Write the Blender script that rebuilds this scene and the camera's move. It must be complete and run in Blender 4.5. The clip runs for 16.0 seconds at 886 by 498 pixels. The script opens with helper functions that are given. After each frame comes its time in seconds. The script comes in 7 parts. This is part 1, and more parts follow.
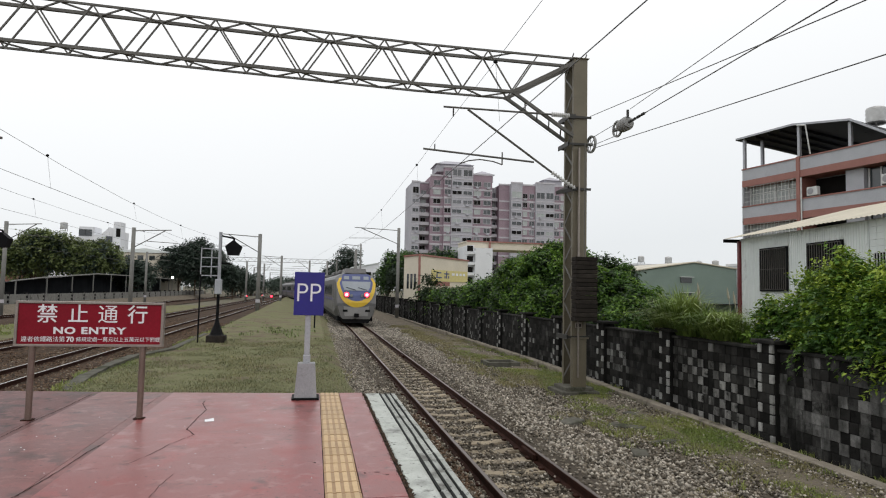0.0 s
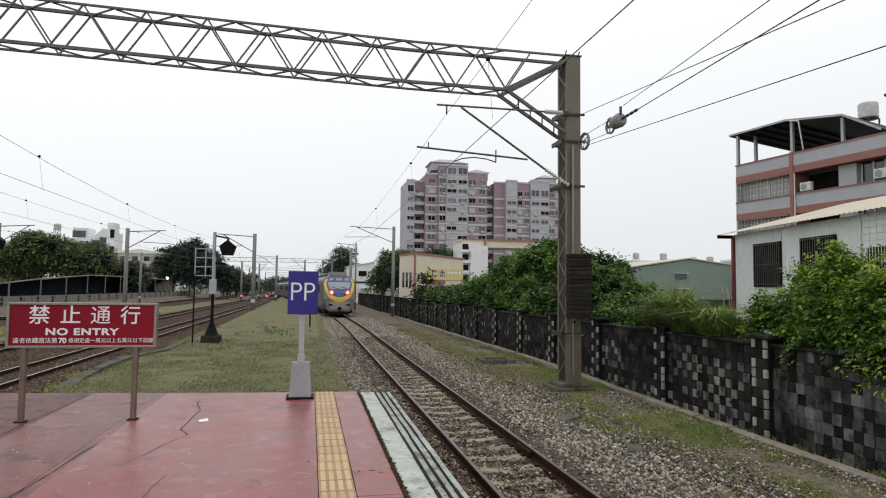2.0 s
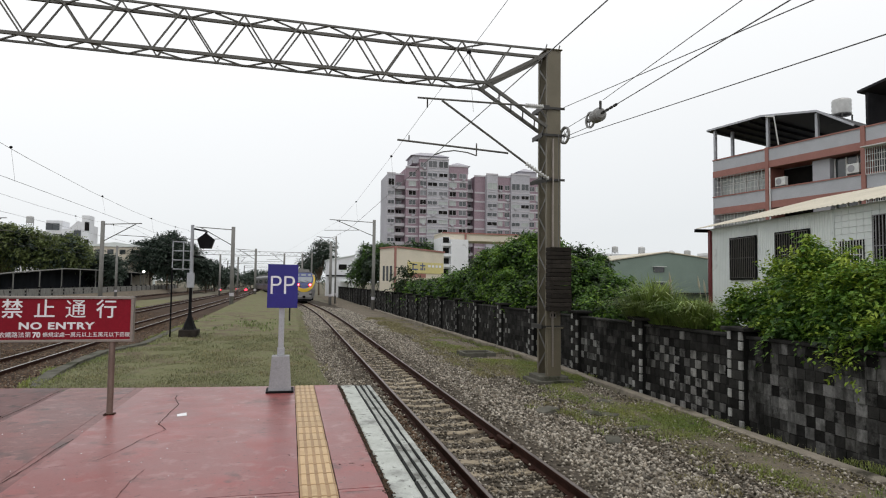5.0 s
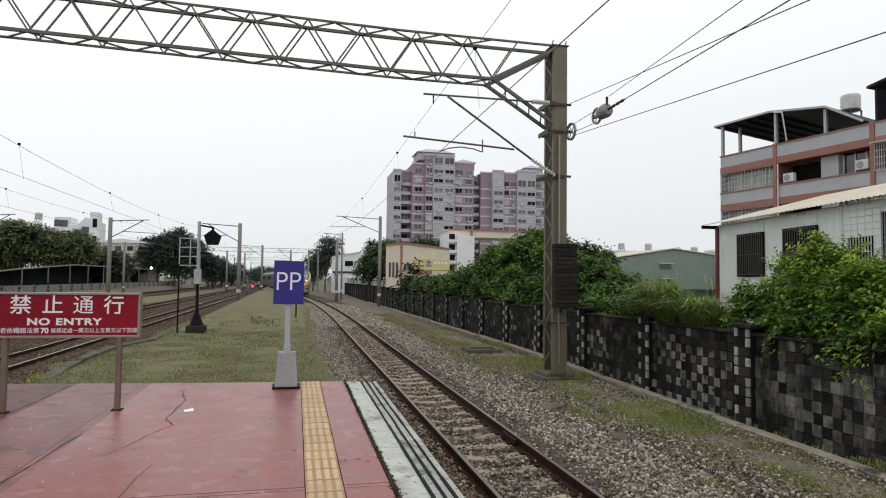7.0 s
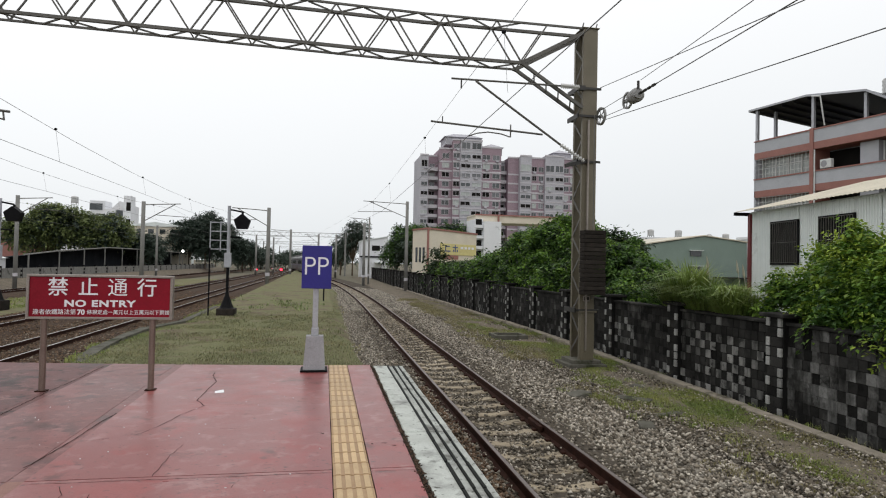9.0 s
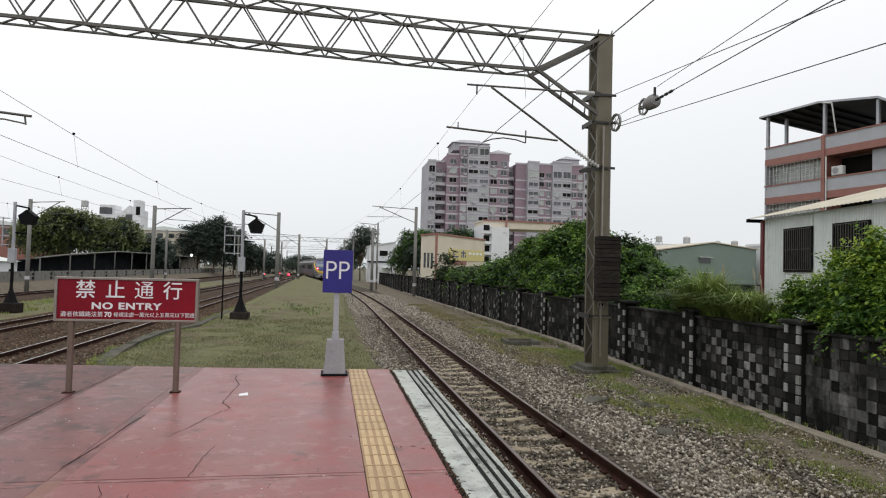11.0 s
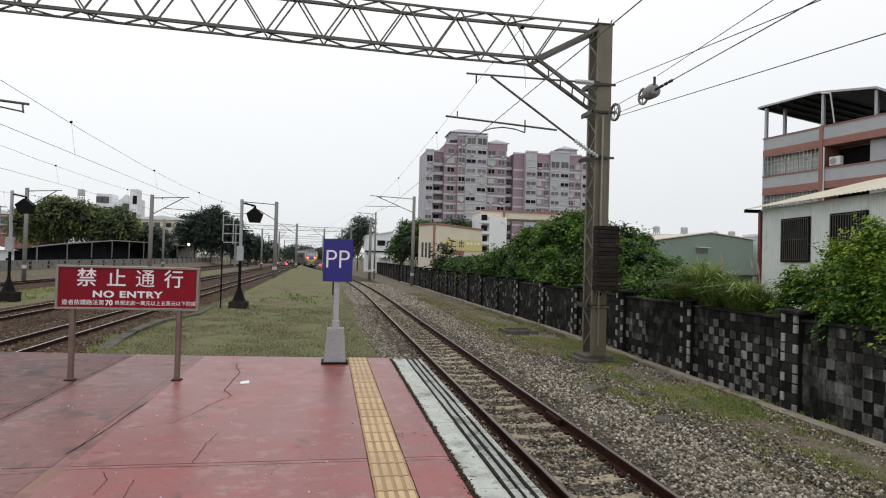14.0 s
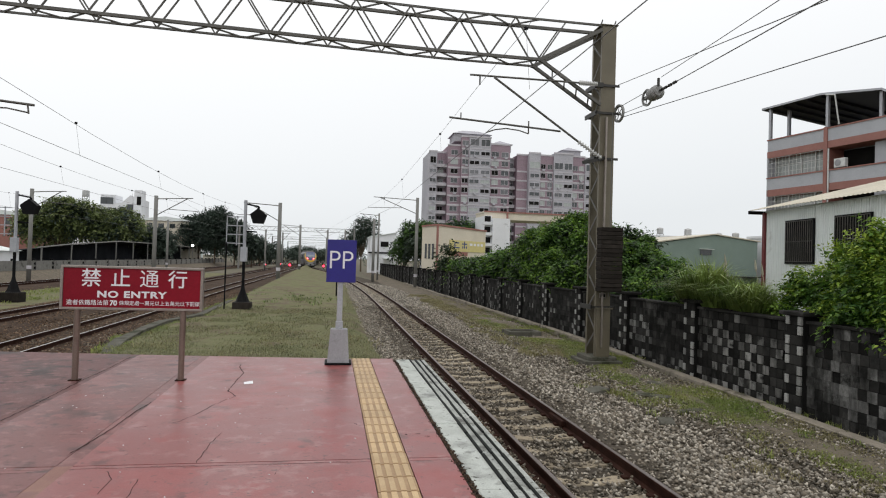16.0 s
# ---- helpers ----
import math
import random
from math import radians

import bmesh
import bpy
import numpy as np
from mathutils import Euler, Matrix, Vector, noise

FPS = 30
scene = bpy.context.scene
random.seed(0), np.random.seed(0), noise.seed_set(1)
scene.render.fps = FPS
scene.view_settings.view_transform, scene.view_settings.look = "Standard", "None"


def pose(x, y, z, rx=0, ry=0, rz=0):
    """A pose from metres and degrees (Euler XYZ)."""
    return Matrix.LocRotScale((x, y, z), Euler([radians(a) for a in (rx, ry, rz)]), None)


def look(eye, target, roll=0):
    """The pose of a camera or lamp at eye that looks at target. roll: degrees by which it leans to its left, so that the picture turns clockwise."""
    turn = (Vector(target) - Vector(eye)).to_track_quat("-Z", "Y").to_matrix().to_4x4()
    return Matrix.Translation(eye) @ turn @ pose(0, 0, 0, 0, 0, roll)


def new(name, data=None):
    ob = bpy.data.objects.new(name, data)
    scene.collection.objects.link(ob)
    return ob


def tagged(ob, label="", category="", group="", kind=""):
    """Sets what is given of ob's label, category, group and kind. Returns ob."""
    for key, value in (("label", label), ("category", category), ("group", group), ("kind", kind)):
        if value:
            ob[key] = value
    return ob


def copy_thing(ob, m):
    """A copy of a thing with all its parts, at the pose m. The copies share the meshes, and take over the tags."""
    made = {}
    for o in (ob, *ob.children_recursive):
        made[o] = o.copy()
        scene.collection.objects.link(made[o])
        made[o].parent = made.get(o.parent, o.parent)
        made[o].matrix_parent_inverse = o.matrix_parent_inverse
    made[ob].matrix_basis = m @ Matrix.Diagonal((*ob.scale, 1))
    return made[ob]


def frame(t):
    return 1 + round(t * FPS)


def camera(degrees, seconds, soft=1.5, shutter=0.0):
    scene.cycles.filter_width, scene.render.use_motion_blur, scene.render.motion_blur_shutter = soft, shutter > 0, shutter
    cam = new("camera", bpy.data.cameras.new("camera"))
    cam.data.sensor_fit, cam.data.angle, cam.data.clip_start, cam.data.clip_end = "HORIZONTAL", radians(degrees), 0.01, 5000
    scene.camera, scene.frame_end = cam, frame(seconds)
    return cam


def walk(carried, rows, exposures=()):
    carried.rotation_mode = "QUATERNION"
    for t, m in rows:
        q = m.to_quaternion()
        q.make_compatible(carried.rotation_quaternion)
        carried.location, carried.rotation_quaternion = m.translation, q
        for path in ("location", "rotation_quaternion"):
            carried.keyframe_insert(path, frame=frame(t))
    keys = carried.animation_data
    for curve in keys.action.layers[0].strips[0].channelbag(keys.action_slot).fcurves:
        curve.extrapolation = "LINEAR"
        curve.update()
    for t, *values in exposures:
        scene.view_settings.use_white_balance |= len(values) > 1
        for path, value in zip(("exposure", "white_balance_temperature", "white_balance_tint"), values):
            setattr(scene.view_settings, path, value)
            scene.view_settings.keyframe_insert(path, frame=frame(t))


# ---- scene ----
cam = camera(70.0, 16.0, 1.1)

PATH = [
    (0, (0.057, -0.036, 1.685), (0.45, 1.921, 1.818), 1.2),
    (0.5, (0.067, -0.022, 1.68), (0.488, 1.929, 1.805), 1.4),
    (1, (0.084, -0.045, 1.678), (0.514, 1.902, 1.827), 1.1),
    (1.5, (0.083, -0.045, 1.682), (0.491, 1.908, 1.814), 0.9),
    (2, (0.085, -0.039, 1.678), (0.492, 1.915, 1.806), 0.7),
    (2.5, (0.083, -0.048, 1.683), (0.499, 1.904, 1.807), 0.7),
    (3, (0.083, -0.04, 1.675), (0.525, 1.908, 1.765), 0.5),
    (3.5, (0.078, -0.034, 1.675), (0.518, 1.914, 1.786), 0.5),
    (4, (0.078, -0.042, 1.674), (0.546, 1.899, 1.793), 0.7),
    (6.5, (0.088, -0.039, 1.675), (0.549, 1.905, 1.763), 0.5),
    (7, (0.087, -0.039, 1.673), (0.536, 1.907, 1.77), 0.7),
    (7.5, (0.089, -0.036, 1.673), (0.568, 1.904, 1.747), 0.9),
    (8, (0.087, -0.014, 1.674), (0.602, 1.917, 1.739), 0.8),
    (8.5, (0.089, -0.023, 1.676), (0.537, 1.925, 1.725), 0.6),
    (9, (0.084, -0.023, 1.684), (0.452, 1.942, 1.733), 1.2),
    (11.5, (-0.163, -0.033, 1.664), (0.184, 1.934, 1.731), 1.5),
    (12, (-0.165, -0.037, 1.660), (0.199, 1.928, 1.705), 2.1),
    (12.5, (-0.170, -0.036, 1.654), (0.195, 1.929, 1.701), 2.5),
    (13, (-0.171, -0.047, 1.654), (0.194, 1.918, 1.705), 2.5),
    (13.5, (-0.177, -0.053, 1.650), (0.179, 1.913, 1.681), 2.2),
    (14, (-0.178, -0.045, 1.656), (0.178, 1.921, 1.690), 1.6),
    (14.5, (-0.178, -0.039, 1.652), (0.177, 1.928, 1.661), 1.6),
    (15, (-0.178, -0.053, 1.652), (0.172, 1.915, 1.694), 1.4),
    (15.5, (-0.180, -0.045, 1.647), (0.160, 1.924, 1.692), 1.7),
    (16, (-0.182, -0.045, 1.650), (0.164, 1.924, 1.688), 1.7),
]
walk(cam, [(t, look(eye, target, roll)) for t, eye, target, roll in PATH])

# ---- world, sun, exposure ----
world = bpy.data.worlds.new("sky")
scene.world = world
world.use_nodes = True
wn = world.node_tree.nodes
wl = world.node_tree.links
sky = wn.new("ShaderNodeTexSky")
sky.sky_type, sky.sun_disc = "NISHITA", False
sky.sun_elevation, sky.sun_rotation = radians(48), radians(150)
sky.air_density, sky.dust_density, sky.ozone_density = 1.0, 4.0, 1.0
grey = wn.new("ShaderNodeHueSaturation")
grey.inputs["Saturation"].default_value, grey.inputs["Value"].default_value = 0.35, 0.75
cloud = wn.new("ShaderNodeMixRGB")
cloud.inputs[0].default_value = 0.82
# overcast deck, brighter overhead than at the horizon
coord = wn.new("ShaderNodeTexCoord")
split = wn.new("ShaderNodeVectorMath")
split.operation, split.inputs[1].default_value = "DOT_PRODUCT", (-0.13, 0.0, 1.0)
rise = wn.new("ShaderNodeMapRange")
rise.inputs["From Min"].default_value, rise.inputs["From Max"].default_value = 0.02, 0.42
deck = wn.new("ShaderNodeMixRGB")
deck.inputs[1].default_value, deck.inputs[2].default_value = (9.5, 9.85, 10.1, 1), (12.6, 12.65, 12.75, 1)
wl.new(coord.outputs["Generated"], split.inputs[0])
wl.new(split.outputs["Value"], rise.inputs["Value"])
wl.new(rise.outputs[0], deck.inputs[0])
wl.new(deck.outputs[0], cloud.inputs[2])
wl.new(sky.outputs[0], grey.inputs["Color"])
wl.new(grey.outputs[0], cloud.inputs[1])
wl.new(cloud.outputs[0], wn["Background"].inputs[0])
wn["Background"].inputs[1].default_value = 0.10
sun = new("sun", bpy.data.lights.new("sun", "SUN"))
sun.data.energy, sun.data.angle, sun.data.color = 0.35, radians(25), (1.0, 0.97, 0.92)
sun.matrix_world = look((0, 0, 60), (12, 24, 0))
scene.view_settings.exposure = 0.0


# ---- mesh tools ----
class MB:
    """Collects vertices and faces of one mesh."""

    def __init__(self):
        self.v, self.f = [], []

    def add(self, verts, faces, m=None):
        n = len(self.v)
        self.v += [tuple(m @ Vector(p)) for p in verts] if m else [tuple(p) for p in verts]
        self.f += [tuple(i + n for i in q) for q in faces]
        return self

    def box(self, x0, x1, y0, y1, z0, z1, c=0.0, m=None):
        if c <= 0:
            v = [(x, y, z) for z in (z0, z1) for y in (y0, y1) for x in (x0, x1)]
            f = [(0, 2, 3, 1), (4, 5, 7, 6), (0, 1, 5, 4), (2, 6, 7, 3), (0, 4, 6, 2), (1, 3, 7, 5)]
            return self.add(v, f, m)
        bm = bmesh.new()
        bmesh.ops.create_cube(bm, size=1)
        for w in bm.verts:
            w.co = ((x0 + x1) / 2 + w.co.x * (x1 - x0), (y0 + y1) / 2 + w.co.y * (y1 - y0), (z0 + z1) / 2 + w.co.z * (z1 - z0))
        bmesh.ops.bevel(bm, geom=list(bm.edges), offset=c, segments=1, affect="EDGES", profile=0.5)
        bm.verts.index_update()
        self.add([w.co.copy() for w in bm.verts], [[w.index for w in q.verts] for q in bm.faces], m)
        bm.free()
        return self

    def tube(self, a, b, r, n=8, r2=None, caps=True):
        a, b = Vector(a), Vector(b)
        d = (b - a).normalized()
        u = d.orthogonal().normalized()
        w = d.cross(u)
        r2 = r if r2 is None else r2
        ring = [u * math.cos(2 * math.pi * k / n) + w * math.sin(2 * math.pi * k / n) for k in range(n)]
        v = [a + q * r for q in ring] + [b + q * r2 for q in ring]
        f = [(k, (k + 1) % n, n + (k + 1) % n, n + k) for k in range(n)]
        if caps:
            f += [tuple(range(n - 1, -1, -1)), tuple(range(n, 2 * n))]
        return self.add(v, f)

    def bar(self, a, b, w, h, up=(0, 0, 1)):
        """A rectangular bar from a to b, w wide and h deep along up."""
        a, b = Vector(a), Vector(b)
        d = (b - a).normalized()
        up = Vector(up)
        s = d.cross(up)
        if s.length < 1e-3:
            s = d.cross(Vector((0, 1, 0)))
        s = s.normalized()
        t = s.cross(d).normalized()
        v = [p + s * i * w / 2 + t * j * h / 2 for p in (a, b) for i, j in ((-1, -1), (1, -1), (1, 1), (-1, 1))]
        return self.add(v, [(0, 1, 2, 3), (7, 6, 5, 4), (0, 4, 5, 1), (1, 5, 6, 2), (2, 6, 7, 3), (3, 7, 4, 0)])

    def prism(self, pts, a, b):
        """Polygon pts, given by a function's 3D points at a, carried by the vector b."""
        n = len(pts)
        v = [Vector(p) + Vector(a) for p in pts] + [Vector(p) + Vector(a) + Vector(b) for p in pts]
        return self.add(v, [tuple(range(n)), tuple(range(2 * n - 1, n - 1, -1))] + [(k, n + k, n + (k + 1) % n, (k + 1) % n) for k in range(n)])

    def lathe(self, prof, n=12, m=None):
        """Profile of (radius, z) turned round z."""
        v = [(r * math.cos(2 * math.pi * k / n), r * math.sin(2 * math.pi * k / n), z) for r, z in prof for k in range(n)]
        f = [(j * n + k, j * n + (k + 1) % n, (j + 1) * n + (k + 1) % n, (j + 1) * n + k) for j in range(len(prof) - 1) for k in range(n)]
        f += [tuple(range(n - 1, -1, -1)), tuple(range((len(prof) - 1) * n, len(prof) * n))]
        return self.add(v, f, m)

    def grid(self, rows):
        """Rows of points joined into a sheet."""
        n, k = len(rows), len(rows[0])
        return self.add([p for r in rows for p in r], [(i * k + j, i * k + j + 1, (i + 1) * k + j + 1, (i + 1) * k + j) for i in range(n - 1) for j in range(k - 1)])

    def mesh(self, name, mat, smooth=False):
        me = bpy.data.meshes.new(name)
        me.from_pydata(self.v, [], self.f)
        me.materials.append(mat)
        if smooth:
            me.polygons.foreach_set("use_smooth", [True] * len(me.polygons))
        me.update()
        bm = bmesh.new()
        bm.from_mesh(me)
        bmesh.ops.recalc_face_normals(bm, faces=bm.faces)
        bm.to_mesh(me)
        bm.free()
        return me


def part(name, mb, mat, parent=None, label="", smooth=False, at=None):
    """One mesh object from a builder or a mesh, under a thing or a part."""
    me = mb.mesh(name, mat, smooth) if isinstance(mb, MB) else mb
    ob = new(name, me)
    if parent:
        ob.parent = parent
    if at is not None:
        ob.matrix_basis = at if isinstance(at, Matrix) else Matrix.Translation(at)
    if label:
        ob["label"] = label
    return ob


def thing(name, label, category, group="", kind="", at=(0, 0, 0), turn=0.0):
    ob = new(name)
    ob.matrix_basis = pose(*at, 0, 0, turn)
    return tagged(ob, label, category, group, kind)


def raw(name, v, f, mat, parent=None, label=""):
    """A mesh straight from arrays of vertices and equal-sized faces."""
    me = bpy.data.meshes.new(name)
    v, f = np.asarray(v, np.float32), np.asarray(f, np.int32)
    k = f.shape[1]
    me.vertices.add(len(v))
    me.vertices.foreach_set("co", v.ravel())
    me.loops.add(f.size)
    me.loops.foreach_set("vertex_index", f.ravel())
    me.polygons.add(len(f))
    me.polygons.foreach_set("loop_start", np.arange(0, f.size, k, dtype=np.int32))
    me.polygons.foreach_set("loop_total", np.full(len(f), k, np.int32))
    me.update()
    me.validate()
    me.materials.append(mat)
    return part(name, me, mat, parent, label)


# ---- materials ----
def surf(name, c1, c2, scale=3.0, rough=0.7, metal=0.0, bump=0.2, fine=60.0, c3=None, wear=0.55, wscale=1.2, rnd=0.0, island=0.0, spec=0.5, rvar=0.12, stretch=(1, 1, 1), dirt=None, dthr=0.62, pale=None, soot=None, lichen=None, specks=None, peel=None):
    """Two-scale mottled surface: c1 and c2 mixed by noise, c3 in worn patches, fine grain in bump and roughness."""
    m = bpy.data.materials.new(name)
    m.use_nodes = True
    n, l = m.node_tree.nodes, m.node_tree.links
    b = n["Principled BSDF"]
    tc = n.new("ShaderNodeTexCoord")
    mp = n.new("ShaderNodeMapping")
    mp.inputs["Scale"].default_value = stretch
    l.new(tc.outputs["Object"], mp.inputs["Vector"])
    info = n.new("ShaderNodeObjectInfo")
    sc = n.new("ShaderNodeVectorMath")
    sc.operation = "MULTIPLY_ADD"
    sc.inputs[1].default_value = (37.0, 17.0, 23.0)
    cmb = n.new("ShaderNodeCombineXYZ")
    for k in range(3):
        l.new(info.outputs["Random"], cmb.inputs[k])
    l.new(cmb.outputs[0], sc.inputs[0])
    l.new(mp.outputs[0], sc.inputs[2])

    def noise_tex(s, detail=5.0):
        t = n.new("ShaderNodeTexNoise")
        t.inputs["Scale"].default_value, t.inputs["Detail"].default_value = s, detail
        t.inputs["Roughness"].default_value = 0.62
        l.new(sc.outputs[0], t.inputs["Vector"])
        return t

    def ramp(src, a, z):
        r = n.new("ShaderNodeMapRange")
        r.inputs["From Min"].default_value, r.inputs["From Max"].default_value = a, z
        l.new(src, r.inputs["Value"])
        return r.outputs[0]

    def mix(fac, a, z):
        x = n.new("ShaderNodeMixRGB")
        l.new(fac, x.inputs[0])
        for s, q in ((x.inputs[1], a), (x.inputs[2], z)):
            if isinstance(q, tuple):
                s.default_value = (*q, 1)
            else:
                l.new(q, s)
        return x.outputs[0]

    big, small = noise_tex(scale), noise_tex(fine, 3.0)
    col = mix(ramp(big.outputs["Fac"], 0.3, 0.7), c1, c2)
    if c3:
        col = mix(ramp(noise_tex(wscale, 8.0).outputs["Fac"], wear, wear + 0.12), col, c3)
    if dirt:
        col = mix(ramp(noise_tex(2.7 * wscale, 9.0).outputs["Fac"], dthr, dthr + 0.1), col, dirt)
    if pale:
        col = mix(ramp(noise_tex(4.3 * wscale, 10.0).outputs["Fac"], 0.535, 0.64), col, pale)
    if peel:
        col = mix(ramp(noise_tex(1.7, 12.0).outputs["Fac"], 0.555, 0.585), col, peel)
    if specks:
        col = mix(ramp(noise_tex(19.0, 8.0).outputs["Fac"], 0.605, 0.67), col, specks)
    for stain, size, low, fall in ((soot, 0.9, 0.46, 0.45), (soot, 3.2, 0.52, 0.16), (lichen, 1.6, 0.56, 0.55)):
        if stain:
            geo, st = n.new("ShaderNodeNewGeometry"), n.new("ShaderNodeMapping")
            st.inputs["Scale"].default_value = (1, 1, fall)
            l.new(geo.outputs["Position"], st.inputs["Vector"])
            t = noise_tex(size, 9.0)
            l.new(st.outputs[0], t.inputs["Vector"])
            col = mix(ramp(t.outputs["Fac"], low, low + 0.14), col, stain)
    grain = n.new("ShaderNodeMixRGB")
    grain.blend_type, grain.inputs[0].default_value = "OVERLAY", 0.35
    l.new(col, grain.inputs[1])
    l.new(small.outputs["Fac"], grain.inputs[2])
    col = grain.outputs[0]
    if rnd or island:
        hv = n.new("ShaderNodeHueSaturation")
        src = info.outputs["Random"]
        if island:
            src = n.new("ShaderNodeNewGeometry").outputs["Random Per Island"]
        r = n.new("ShaderNodeMapRange")
        r.inputs["To Min"].default_value, r.inputs["To Max"].default_value = 1 - (rnd or island), 1 + (rnd or island)
        l.new(src, r.inputs["Value"])
        l.new(r.outputs[0], hv.inputs["Value"])
        l.new(col, hv.inputs["Color"])
        col = hv.outputs[0]
    l.new(col, b.inputs["Base Color"])
    rr = n.new("ShaderNodeMapRange")
    rr.inputs["To Min"].default_value, rr.inputs["To Max"].default_value = max(0.03, rough - rvar), min(1, rough + rvar)
    l.new(big.outputs["Fac"], rr.inputs["Value"])
    l.new(rr.outputs[0], b.inputs["Roughness"])
    b.inputs["Metallic"].default_value = metal
    b.inputs["Specular IOR Level"].default_value = spec if rough < 0.6 else spec * 0.12
    if bump:
        bp = n.new("ShaderNodeBump")
        bp.inputs["Strength"].default_value, bp.inputs["Distance"].default_value = bump, 0.01
        l.new(small.outputs["Fac"], bp.inputs["Height"])
        l.new(bp.outputs[0], b.inputs["Normal"])
    return m


def leaf_mat(name, c1, c2):
    m = surf(name, c1, c2, 0.9, 0.5, bump=0, fine=9, island=0.32, spec=0.3)
    n, l = m.node_tree.nodes, m.node_tree.links
    b, through_leaf, both = n["Principled BSDF"], n.new("ShaderNodeBsdfTranslucent"), n.new("ShaderNodeMixShader")
    both.inputs[0].default_value = 0.28
    l.new(b.inputs["Base Color"].links[0].from_socket, through_leaf.inputs["Color"])
    l.new(b.outputs[0], both.inputs[1])
    l.new(through_leaf.outputs[0], both.inputs[2])
    l.new(both.outputs[0], n["Material Output"].inputs["Surface"])
    return m


def glow(name, colour, strength):
    m = bpy.data.materials.new(name)
    m.use_nodes = True
    b = m.node_tree.nodes["Principled BSDF"]
    b.inputs["Base Color"].default_value = (*colour, 1)
    b.inputs["Emission Color"].default_value = (*colour, 1)
    b.inputs["Emission Strength"].default_value = strength
    return m


